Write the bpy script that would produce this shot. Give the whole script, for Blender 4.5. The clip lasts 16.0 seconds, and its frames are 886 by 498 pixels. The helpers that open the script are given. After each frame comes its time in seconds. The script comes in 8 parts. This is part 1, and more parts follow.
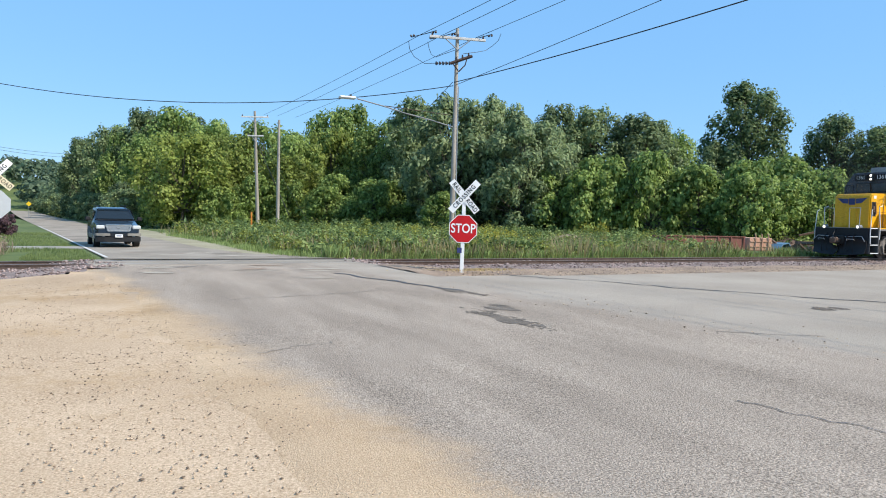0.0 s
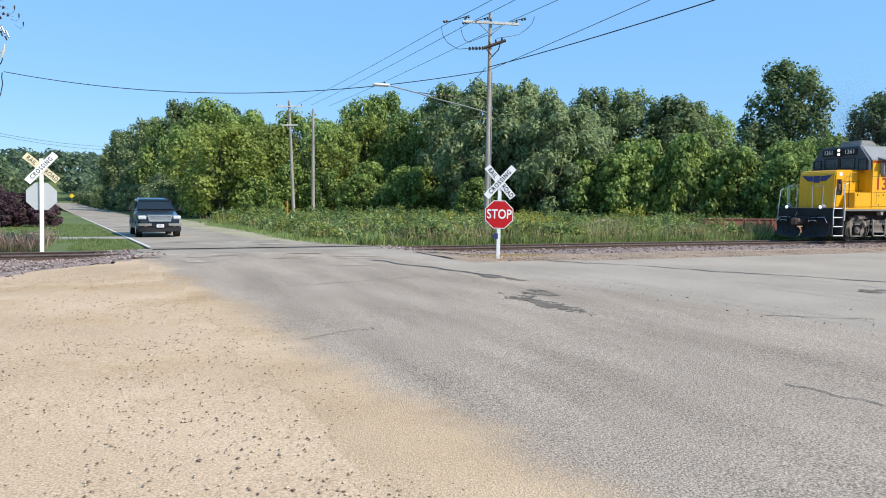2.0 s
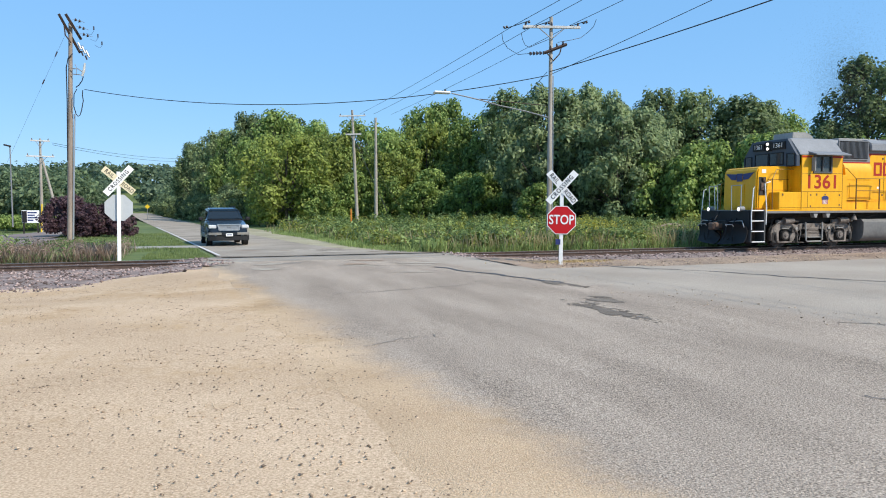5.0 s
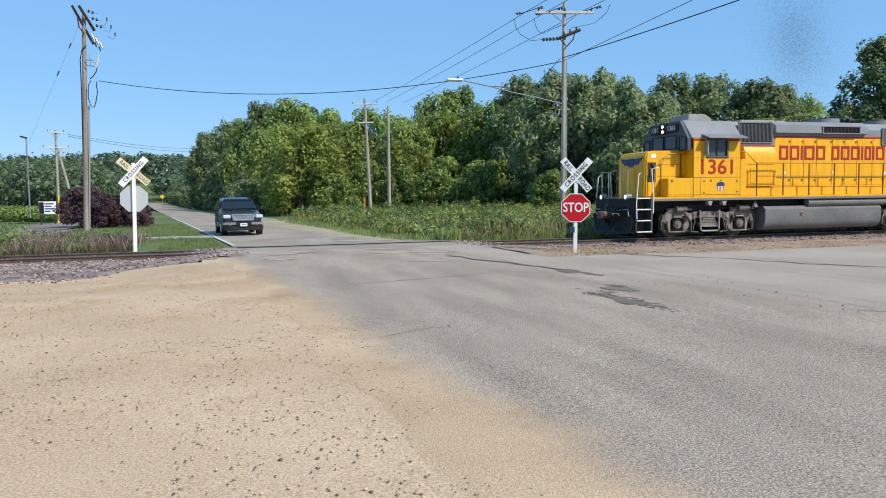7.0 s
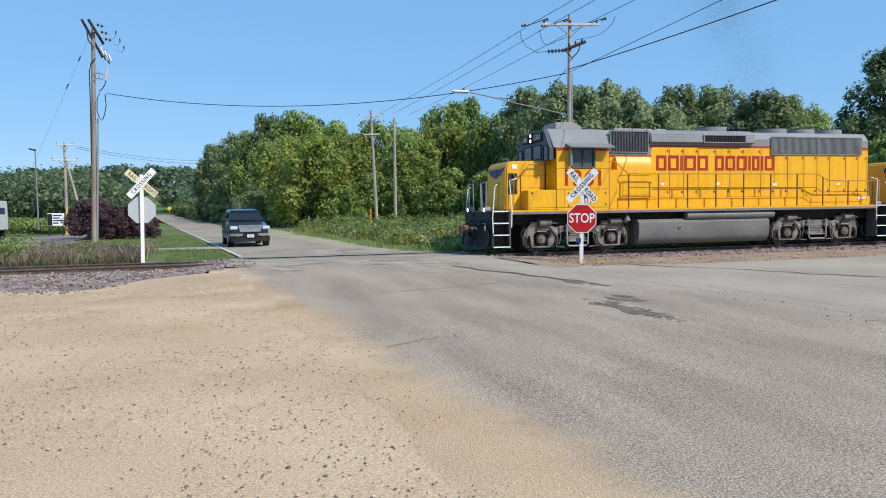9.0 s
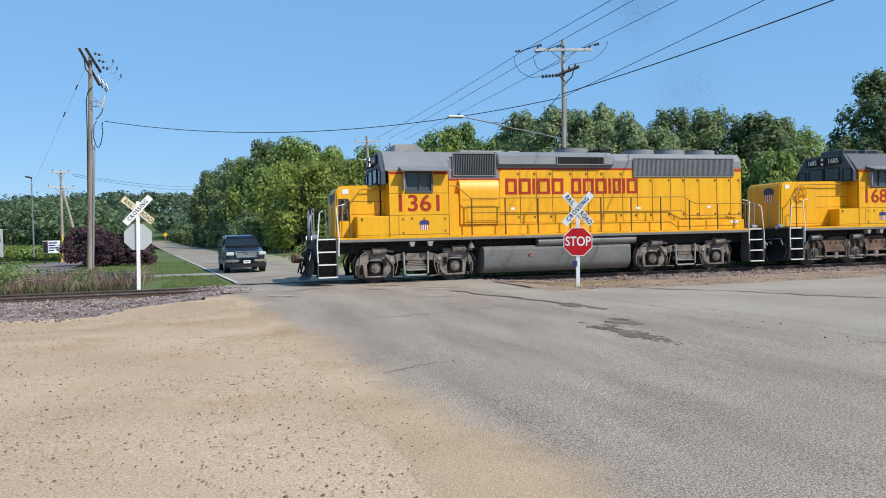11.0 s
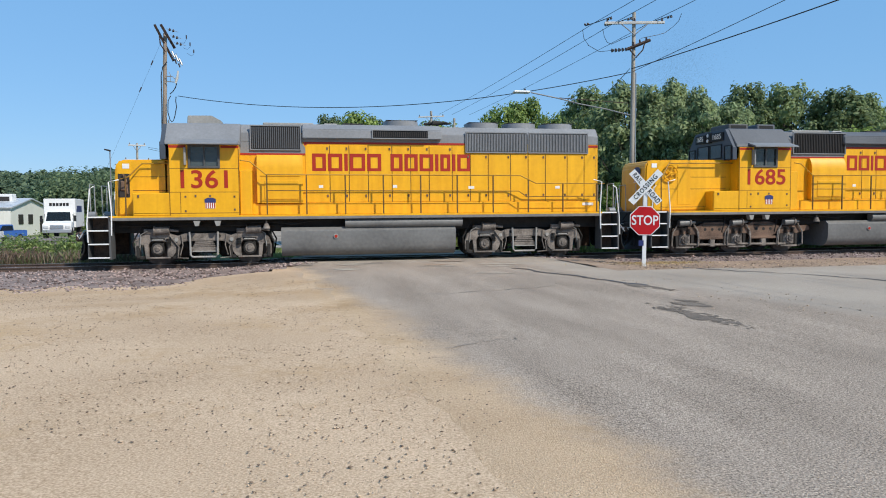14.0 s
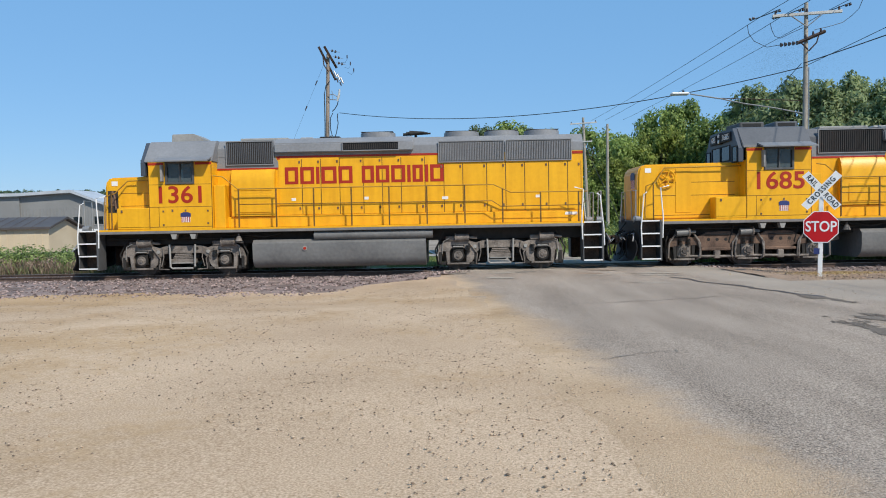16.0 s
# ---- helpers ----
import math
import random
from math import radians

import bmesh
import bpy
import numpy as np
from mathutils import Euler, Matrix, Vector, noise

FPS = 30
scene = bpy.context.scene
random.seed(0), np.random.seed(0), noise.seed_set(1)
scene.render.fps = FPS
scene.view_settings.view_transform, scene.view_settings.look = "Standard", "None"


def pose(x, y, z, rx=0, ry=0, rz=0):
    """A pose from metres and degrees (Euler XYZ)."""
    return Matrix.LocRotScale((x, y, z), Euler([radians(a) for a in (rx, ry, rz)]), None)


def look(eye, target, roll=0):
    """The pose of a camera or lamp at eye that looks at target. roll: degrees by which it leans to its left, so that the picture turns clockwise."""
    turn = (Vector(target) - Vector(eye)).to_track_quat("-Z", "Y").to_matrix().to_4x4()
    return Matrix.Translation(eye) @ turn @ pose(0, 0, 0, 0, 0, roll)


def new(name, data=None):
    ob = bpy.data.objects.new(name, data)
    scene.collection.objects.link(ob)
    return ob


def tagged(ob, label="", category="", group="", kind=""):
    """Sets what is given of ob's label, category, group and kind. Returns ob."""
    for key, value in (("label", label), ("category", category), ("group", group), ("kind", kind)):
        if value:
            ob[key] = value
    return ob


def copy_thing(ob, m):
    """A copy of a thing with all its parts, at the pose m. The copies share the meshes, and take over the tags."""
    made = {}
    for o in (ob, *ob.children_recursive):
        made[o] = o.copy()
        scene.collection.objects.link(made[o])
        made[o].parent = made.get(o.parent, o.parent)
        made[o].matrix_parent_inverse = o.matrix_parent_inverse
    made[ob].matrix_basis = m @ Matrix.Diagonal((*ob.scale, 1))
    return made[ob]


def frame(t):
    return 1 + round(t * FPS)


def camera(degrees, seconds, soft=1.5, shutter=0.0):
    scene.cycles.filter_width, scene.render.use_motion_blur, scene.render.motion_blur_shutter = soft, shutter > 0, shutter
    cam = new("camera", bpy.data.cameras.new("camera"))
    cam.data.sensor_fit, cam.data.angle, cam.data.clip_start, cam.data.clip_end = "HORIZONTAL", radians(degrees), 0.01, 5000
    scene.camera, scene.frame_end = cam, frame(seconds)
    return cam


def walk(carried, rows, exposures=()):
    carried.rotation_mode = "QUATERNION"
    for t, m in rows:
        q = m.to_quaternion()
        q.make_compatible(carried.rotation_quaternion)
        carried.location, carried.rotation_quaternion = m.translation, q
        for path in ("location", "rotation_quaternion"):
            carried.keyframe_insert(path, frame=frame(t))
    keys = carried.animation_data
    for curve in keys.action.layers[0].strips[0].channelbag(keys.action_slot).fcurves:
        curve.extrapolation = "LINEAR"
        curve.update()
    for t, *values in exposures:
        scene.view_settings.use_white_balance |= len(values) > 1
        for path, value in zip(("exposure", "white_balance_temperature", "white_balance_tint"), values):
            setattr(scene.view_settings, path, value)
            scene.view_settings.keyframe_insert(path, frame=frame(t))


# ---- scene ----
# The walk of a hand-held camera that stands beside a level crossing.
cam = camera(63.11, 16.0, soft=1.0)
walk(cam, [
    (0.0, pose(0.073, -0.019, 1.591, 87.520, -1.179, -24.743)),
    (0.5, pose(0.041, 0.001, 1.581, 87.139, -0.619, -22.409)),
    (1.0, pose(0.046, -0.010, 1.597, 88.146, -0.550, -25.047)),
    (1.5, pose(0.013, -0.013, 1.590, 87.287, -0.051, -23.244)),
    (2.0, pose(-0.010, -0.015, 1.578, 86.419, -0.401, -22.109)),
    (2.5, pose(0.012, 0.002, 1.579, 86.171, -0.210, -19.913)),
    (3.0, pose(-0.009, 0.032, 1.593, 86.875, -0.377, -19.260)),
    (3.5, pose(-0.007, 0.006, 1.600, 87.640, 0.170, -15.659)),
    (4.0, pose(0.038, -0.028, 1.608, 88.243, -0.049, -15.837)),
    (4.2, pose(0.030, -0.020, 1.605, 87.997, 0.094, -16.812)),
    (6.3, pose(0.006, -0.006, 1.581, 85.868, 1.072, -16.522)),
    (6.5, pose(-0.001, 0.026, 1.598, 85.790, 1.169, -16.228)),
    (7.0, pose(0.016, 0.024, 1.623, 85.929, 0.788, -16.145)),
    (7.5, pose(0.002, 0.015, 1.601, 86.435, 0.624, -15.999)),
    (8.0, pose(0.004, 0.027, 1.613, 86.596, 0.487, -15.658)),
    (8.2, pose(-0.001, -0.011, 1.604, 86.312, 0.745, -15.460)),
    (10.3, pose(0.011, 0.000, 1.613, 87.966, 1.005, -16.192)),
    (10.5, pose(0.014, -0.020, 1.614, 87.706, 1.005, -16.277)),
    (11.0, pose(-0.005, -0.014, 1.618, 88.740, 1.342, -15.976)),
    (11.5, pose(-0.001, -0.018, 1.620, 88.693, 1.758, -15.282)),
    (12.0, pose(-0.004, -0.017, 1.619, 88.548, 1.471, -15.056)),
    (12.5, pose(0.010, -0.034, 1.623, 88.107, 1.330, -16.059)),
    (13.0, pose(-0.011, -0.035, 1.627, 88.438, 0.832, -15.554)),
    (13.5, pose(-0.010, -0.016, 1.620, 86.962, 0.438, -12.493)),
    (14.0, pose(-0.023, 0.028, 1.621, 86.929, 0.484, -11.025)),
    (14.5, pose(-0.020, 0.019, 1.621, 87.978, 1.166, -8.327)),
    (15.0, pose(-0.043, 0.018, 1.615, 88.215, 1.031, -5.182)),
    (15.5, pose(-0.056, 0.021, 1.612, 88.003, 1.130, -2.752)),
    (16.0, pose(-0.066, 0.021, 1.617, 87.787, 1.096, 0.889)),
], exposures=[(0, 0.38), (4, 0.36), (6.5, 0.20), (8.2, 0.17), (10.3, 0.09), (13, 0.08), (16, -0.02)])

# ---- light ----
SUN_UP, SUN_TURN = 43.0, 36.0  # degrees above the ground; turned from behind the camera to its right
world = bpy.data.worlds.new("sky")
scene.world = world
world.use_nodes = True
wn = world.node_tree.nodes
sky = wn.new("ShaderNodeTexSky")
sky.sky_type = "NISHITA"
sky.sun_disc = False
sky.sun_elevation = radians(SUN_UP)
sky.sun_rotation = radians(180 - SUN_TURN)
sky.air_density, sky.dust_density, sky.ozone_density = 1.0, 0.2, 2.5
wn["Background"].inputs["Strength"].default_value = 0.12
haze = wn.new("ShaderNodeMix")
haze.data_type = "RGBA"
haze.inputs["Factor"].default_value = 0.68
haze.inputs["B"].default_value = (1.55, 3.88, 7.2, 1)  # summer haze evens out the blue
world.node_tree.links.new(sky.outputs["Color"], haze.inputs["A"])
world.node_tree.links.new(haze.outputs["Result"], wn["Background"].inputs["Color"])
sun = new("sun", bpy.data.lights.new("sun", "SUN"))
sun.data.energy, sun.data.angle, sun.data.color = 4.3, radians(0.5), (1.0, 0.93, 0.82)
sun_way = Vector((math.sin(radians(SUN_TURN)) * math.cos(radians(SUN_UP)),
                  -math.cos(radians(SUN_TURN)) * math.cos(radians(SUN_UP)), math.sin(radians(SUN_UP))))
sun.matrix_world = look(sun_way * 50, (0, 0, 0))

TRACK_Y = 24.65
GAUGE = 0.7525


# ---- materials ----
def mixed(name, low, high, rough=0.6, metal=0.0, scale=3.0, fine=40.0, bump=0.15, bump_size=60.0, fleck=0.0,
          random_share=0.0, island=0.0, spec=0.4, stretch=(1, 1, 1), coat=0.0, shares=(0.7, 0.5), streak=None):
    """A surface between two colours, with coarse and fine variation and fine relief."""
    m = bpy.data.materials.new(name)
    m.use_nodes = True
    n, l = m.node_tree.nodes, m.node_tree.links
    b = n["Principled BSDF"]
    b.inputs["Roughness"].default_value, b.inputs["Metallic"].default_value = rough, metal
    b.inputs["Specular IOR Level"].default_value = spec
    b.inputs["Coat Weight"].default_value = coat
    co = n.new("ShaderNodeTexCoord")
    mp = n.new("ShaderNodeMapping")
    mp.inputs["Scale"].default_value = stretch
    l.new(co.outputs["Object"], mp.inputs["Vector"])
    big, small = n.new("ShaderNodeTexNoise"), n.new("ShaderNodeTexNoise")
    big.inputs["Scale"].default_value, small.inputs["Scale"].default_value = scale, fine
    big.inputs["Detail"].default_value, small.inputs["Detail"].default_value = 6, 3
    for t in (big, small):
        l.new(mp.outputs["Vector"], t.inputs["Vector"])
    if streak:
        run = n.new("ShaderNodeMapping")
        run.inputs["Scale"].default_value = streak
        l.new(co.outputs["Object"], run.inputs["Vector"])
        l.new(run.outputs["Vector"], big.inputs["Vector"])
    add = n.new("ShaderNodeMath")
    add.operation = "MULTIPLY_ADD"
    add.inputs[1].default_value, add.inputs[2].default_value = shares[1], 0.0
    l.new(small.outputs["Fac"], add.inputs[0])
    two = n.new("ShaderNodeMath")
    two.operation = "MULTIPLY_ADD"
    two.inputs[1].default_value = shares[0]
    l.new(big.outputs["Fac"], two.inputs[0])
    l.new(add.outputs[0], two.inputs[2])
    last = two.outputs[0]
    for share, node, out in ((random_share, "ShaderNodeObjectInfo", "Random"), (island, "ShaderNodeNewGeometry", "Random Per Island")):
        if share:
            src = n.new(node)
            k = n.new("ShaderNodeMath")
            k.operation = "MULTIPLY_ADD"
            k.inputs[1].default_value = share
            l.new(src.outputs[out], k.inputs[0])
            l.new(last, k.inputs[2])
            s = n.new("ShaderNodeMath")
            s.operation = "SUBTRACT"
            s.inputs[1].default_value = share / 2
            l.new(k.outputs[0], s.inputs[0])
            last = s.outputs[0]
    ramp = n.new("ShaderNodeValToRGB")
    ramp.color_ramp.elements[0].position, ramp.color_ramp.elements[1].position = 0.38, 0.82
    ramp.color_ramp.elements[0].color, ramp.color_ramp.elements[1].color = (*low, 1), (*high, 1)
    l.new(last, ramp.inputs["Fac"])
    l.new(ramp.outputs["Color"], b.inputs["Base Color"])
    if bump:
        rel = n.new("ShaderNodeTexNoise")
        rel.inputs["Scale"].default_value, rel.inputs["Detail"].default_value = bump_size, 4
        l.new(mp.outputs["Vector"], rel.inputs["Vector"])
        bp = n.new("ShaderNodeBump")
        bp.inputs["Strength"].default_value, bp.inputs["Distance"].default_value = bump, 0.02
        l.new(rel.outputs["Fac"], bp.inputs["Height"])
        l.new(bp.outputs["Normal"], b.inputs["Normal"])
    return m


def paint(name, c, rough=0.45, wear=0.18, metal=0.0, coat=0.0, scale=1.2):
    return mixed(name, tuple(x * (1 - wear) for x in c), tuple(min(1, x * (1 + wear * 0.5)) for x in c), rough, metal,
                 scale=scale, fine=14, bump=0.04, bump_size=25, coat=coat)


def leafy(name, low, high):
    """Leaves: partly let through light, each its own shade."""
    m = mixed(name, low, high, rough=0.55, scale=0.35, fine=2.0, bump=0, random_share=0.25, island=0.55, spec=0.25)
    n, l = m.node_tree.nodes, m.node_tree.links
    out, b = n["Material Output"], n["Principled BSDF"]
    tr = n.new("ShaderNodeBsdfTranslucent")
    mix = n.new("ShaderNodeMixShader")
    mix.inputs[0].default_value = 0.46
    l.new(b.inputs["Base Color"].links[0].from_socket, tr.inputs["Color"])
    l.new(b.outputs[0], mix.inputs[1])
    l.new(tr.outputs[0], mix.inputs[2])
    l.new(mix.outputs[0], out.inputs["Surface"])
    return m


def glow(name, c, strength):
    m = bpy.data.materials.new(name)
    m.use_nodes = True
    b = m.node_tree.nodes["Principled BSDF"]
    b.inputs["Emission Color"].default_value, b.inputs["Emission Strength"].default_value = (*c, 1), strength
    b.inputs["Base Color"].default_value = (*c, 1)
    return m


def tinted_glass(name, c, see=0.35):
    m = bpy.data.materials.new(name)
    m.use_nodes = True
    n, l = m.node_tree.nodes, m.node_tree.links
    b = n["Principled BSDF"]
    b.inputs["Base Color"].default_value, b.inputs["Roughness"].default_value = (*c, 1), 0.05
    tr = n.new("ShaderNodeBsdfTransparent")
    tr.inputs["Color"].default_value = (0.6, 0.66, 0.66, 1)
    mix = n.new("ShaderNodeMixShader")
    mix.inputs[0].default_value = see
    l.new(b.outputs[0], mix.inputs[1])
    l.new(tr.outputs[0], mix.inputs[2])
    l.new(mix.outputs[0], n["Material Output"].inputs["Surface"])
    return m


def zone(m, expr_nodes, other, soft, grain=1.2, amount=0.8):
    """Lays a second colour over material m where a line in plan (a, b, c: a*x + b*y + c) is positive, with a ragged edge."""
    n, l = m.node_tree.nodes, m.node_tree.links
    b = n["Principled BSDF"]
    co = n.new("ShaderNodeTexCoord")
    sep = n.new("ShaderNodeSeparateXYZ")
    l.new(co.outputs["Object"], sep.inputs[0])
    a, bb, c = expr_nodes
    k1 = n.new("ShaderNodeMath"); k1.operation = "MULTIPLY_ADD"
    k1.inputs[1].default_value, k1.inputs[2].default_value = a, c
    l.new(sep.outputs["X"], k1.inputs[0])
    k2 = n.new("ShaderNodeMath"); k2.operation = "MULTIPLY_ADD"
    k2.inputs[1].default_value = bb
    l.new(sep.outputs["Y"], k2.inputs[0])
    l.new(k1.outputs[0], k2.inputs[2])
    last = k2.outputs[0]
    for sc, am in ((0.25 * grain, 1.6 * amount), (1.4 * grain, 0.9 * amount), (14 * grain, 0.55 * amount)):
        t = n.new("ShaderNodeTexNoise")
        t.inputs["Scale"].default_value, t.inputs["Detail"].default_value = sc, 4
        l.new(co.outputs["Object"], t.inputs["Vector"])
        s = n.new("ShaderNodeMath"); s.operation = "SUBTRACT"; s.inputs[1].default_value = 0.5
        l.new(t.outputs["Fac"], s.inputs[0])
        k = n.new("ShaderNodeMath"); k.operation = "MULTIPLY_ADD"; k.inputs[1].default_value = am
        l.new(s.outputs[0], k.inputs[0])
        l.new(last, k.inputs[2])
        last = k.outputs[0]
    mr = n.new("ShaderNodeMapRange")
    mr.interpolation_type = "SMOOTHSTEP"
    mr.inputs["From Min"].default_value, mr.inputs["From Max"].default_value = -soft, soft
    l.new(last, mr.inputs["Value"])
    mx = n.new("ShaderNodeMix")
    mx.data_type = "RGBA"
    l.new(mr.outputs[0], mx.inputs["Factor"])
    l.new(b.inputs["Base Color"].links[0].from_socket, mx.inputs["A"])
    if isinstance(other, tuple):
        mx.inputs["B"].default_value = (*other, 1)
    else:
        l.new(other(n, l, co), mx.inputs["B"])
    l.new(mx.outputs["Result"], b.inputs["Base Color"])
    return m


def speckle(low, high, scale, mid=0.5):
    def make(n, l, co):
        t, u = n.new("ShaderNodeTexNoise"), n.new("ShaderNodeTexNoise")
        t.inputs["Scale"].default_value, t.inputs["Detail"].default_value = scale, 6
        u.inputs["Scale"].default_value, u.inputs["Detail"].default_value = 0.35, 5
        for q in (t, u):
            l.new(co.outputs["Object"], q.inputs["Vector"])
        k = n.new("ShaderNodeMath"); k.operation = "ADD"
        l.new(t.outputs["Fac"], k.inputs[0]); l.new(u.outputs["Fac"], k.inputs[1])
        r = n.new("ShaderNodeValToRGB")
        r.color_ramp.elements[0].position, r.color_ramp.elements[1].position = mid - 0.05, mid + 0.52
        r.color_ramp.elements[0].color, r.color_ramp.elements[1].color = (*low, 1), (*high, 1)
        h = n.new("ShaderNodeMath"); h.operation = "MULTIPLY"; h.inputs[1].default_value = 0.75
        l.new(k.outputs[0], h.inputs[0])
        l.new(h.outputs[0], r.inputs["Fac"])
        return r.outputs["Color"]
    return make


def patchy(first, second, level, soft, grain, amount):
    """Two colours in large soft patches, as zone() lays them."""
    def make(n, l, co):
        last = None
        for sc, am in ((0.25 * grain, 1.6 * amount), (1.4 * grain, 0.9 * amount), (14 * grain, 0.55 * amount)):
            t = n.new("ShaderNodeTexNoise")
            t.inputs["Scale"].default_value, t.inputs["Detail"].default_value = sc, 4
            l.new(co.outputs["Object"], t.inputs["Vector"])
            s = n.new("ShaderNodeMath"); s.operation = "SUBTRACT"; s.inputs[1].default_value = 0.5
            l.new(t.outputs["Fac"], s.inputs[0])
            k = n.new("ShaderNodeMath"); k.operation = "MULTIPLY_ADD"; k.inputs[1].default_value = am
            l.new(s.outputs[0], k.inputs[0])
            if last:
                l.new(last, k.inputs[2])
            else:
                k.inputs[2].default_value = level
            last = k.outputs[0]
        mr = n.new("ShaderNodeMapRange")
        mr.interpolation_type = "SMOOTHSTEP"
        mr.inputs["From Min"].default_value, mr.inputs["From Max"].default_value = -soft, soft
        l.new(last, mr.inputs["Value"])
        mx = n.new("ShaderNodeMix")
        mx.data_type = "RGBA"
        l.new(mr.outputs[0], mx.inputs["Factor"])
        l.new(first(n, l, co), mx.inputs["A"])
        l.new(second(n, l, co), mx.inputs["B"])
        return mx.outputs["Result"]
    return make


M = {}
M["yellow"] = mixed("weathered yellow paint", (0.68, 0.325, 0.006), (0.82, 0.425, 0.010), 0.40, scale=1.0, fine=9, bump=0.04, bump_size=20, streak=(4.5, 4.5, 0.45), shares=(0.85, 0.35))
M["grey"] = paint("grey paint", (0.22, 0.225, 0.235), 0.5, 0.22)
M["post_paint"] = paint("dark yellow-brown post paint", (0.15, 0.08, 0.018), 0.6, 0.4)
M["rail_paint"] = paint("worn yellow rail paint", (0.40, 0.21, 0.02), 0.5, 0.4)
M["roof_dark"] = paint("dark grey roof paint", (0.10, 0.105, 0.115), 0.5, 0.22)
M["sill_grey"] = paint("sill grey", (0.30, 0.29, 0.27), 0.55, 0.25)
M["red"] = paint("red paint", (0.36, 0.022, 0.006), 0.45, 0.12)
M["blue"] = paint("blue paint", (0.03, 0.042, 0.15), 0.45, 0.15)
M["white"] = paint("white paint", (0.76, 0.76, 0.74), 0.5, 0.12)
M["black"] = paint("black paint", (0.010, 0.010, 0.011), 0.65, 0.3)
M["dark_grey"] = paint("dark grille", (0.035, 0.03, 0.027), 0.6, 0.3)
M["truck"] = mixed("dusty cast steel", (0.05, 0.042, 0.037), (0.30, 0.258, 0.222), 0.8, 0.0, scale=4, fine=30, bump=0.3)
M["step_grey"] = paint("dull dark grey paint", (0.085, 0.085, 0.085), 0.6, 0.3)
M["sill_dusty"] = paint("dusty sill paint", (0.19, 0.18, 0.17), 0.6, 0.3)
M["truck_brown"] = mixed("rusty cast steel", (0.05, 0.033, 0.026), (0.23, 0.145, 0.10), 0.8, 0.1, scale=3, fine=30, bump=0.3)
# Sooty parts, and the dark boxes that stand for shade inside the trucks.
M["under"] = mixed("sooty steel and underframe shade", (0.012, 0.011, 0.01), (0.04, 0.036, 0.032), 0.7, 0.2, scale=4, bump=0.2)
M["tank"] = mixed("dusty tank", (0.12, 0.118, 0.115), (0.21, 0.208, 0.20), 0.5, 0.1, scale=0.8, fine=9, bump=0.05)
M["wheel"] = mixed("wheel steel", (0.05, 0.045, 0.04), (0.14, 0.12, 0.11), 0.6, 0.6, scale=5)
# The grey-blue base puts a pale reflection into the cab glass colour.
M["glass"] = tinted_glass("cab glass", (0.085, 0.105, 0.11), 0.3)
M["dark_glass"] = tinted_glass("car glass", (0.012, 0.016, 0.018), 0.3)
M["screen_glass"] = tinted_glass("windscreen glass", (0.016, 0.021, 0.026), 0.12)
M["rail"] = mixed("rusty rail", (0.07, 0.045, 0.035), (0.17, 0.12, 0.095), 0.7, 0.4, scale=6)
M["rail_top"] = mixed("bright rail head", (0.35, 0.33, 0.32), (0.55, 0.53, 0.51), 0.3, 0.9, scale=8, bump=0)
M["tie"] = mixed("weathered oak tie", (0.05, 0.035, 0.028), (0.15, 0.11, 0.09), 0.9, scale=3, bump=0.5, random_share=0.3)
M["ballast"] = mixed("quartzite ballast", (0.11, 0.076, 0.066), (0.44, 0.33, 0.295), 0.85, scale=1.0, fine=9, bump=0.3, island=0.9)
M["ballast_bed"] = mixed("ballast bed", (0.11, 0.080, 0.068), (0.36, 0.28, 0.245), 0.9, scale=2, fine=26, bump=1.0, bump_size=22)
M["gravel"] = mixed("tan limestone gravel", (0.29, 0.190, 0.108), (0.69, 0.520, 0.362), 0.95, scale=0.3, fine=55, shares=(0.45, 0.80), bump=0.5, bump_size=80, spec=0.1)
OCHRE = speckle((0.31, 0.195, 0.095), (0.56, 0.39, 0.225), 36)
zone(M["gravel"], (-0.05, 0.0, -0.34), OCHRE, 0.42, 0.45, 1.8)
zone(M["gravel"], (1.0, 0.125, -2.55), speckle((0.20, 0.163, 0.130), (0.52, 0.43, 0.345), 46), 0.5, 1.0, 0.85)
M["pebble"] = mixed("pebbles", (0.16, 0.115, 0.08), (0.60, 0.45, 0.31), 0.85, scale=2, island=0.9, bump=0.2)
M["asphalt"] = mixed("worn asphalt", (0.105, 0.084, 0.066), (0.61, 0.50, 0.40), 0.95, scale=0.8, fine=58, bump=0.9, bump_size=75, spec=0.08, shares=(0.28, 0.92), streak=(1.5, 0.3, 1))
zone(M["asphalt"], (-1.0, -0.125, 2.62), patchy(speckle((0.36, 0.235, 0.135), (0.72, 0.54, 0.365), 48), OCHRE, -0.41, 0.42, 0.45, 1.8), 0.42, 1.0, 0.85)
zone(M["asphalt"], (1.0, 0.165, -9.75), speckle((0.30, 0.25, 0.20), (0.46, 0.395, 0.325), 45), 0.4, 1.0, 0.7)
M["road_far"] = mixed("grey road", (0.20, 0.168, 0.135), (0.42, 0.365, 0.30), 0.95, scale=0.4, fine=40, bump=0.3, bump_size=80, spec=0.1)
M["patch"] = mixed("tar patch", (0.13, 0.11, 0.092), (0.43, 0.37, 0.31), 0.9, scale=1.5, fine=60, bump=0.9, bump_size=75, spec=0.1, shares=(0.4, 0.8))
M["patch_dark"] = mixed("dark tar patch", (0.085, 0.070, 0.058), (0.30, 0.255, 0.21), 0.9, scale=1.5, fine=60, bump=0.9, bump_size=75, spec=0.1, shares=(0.4, 0.8))
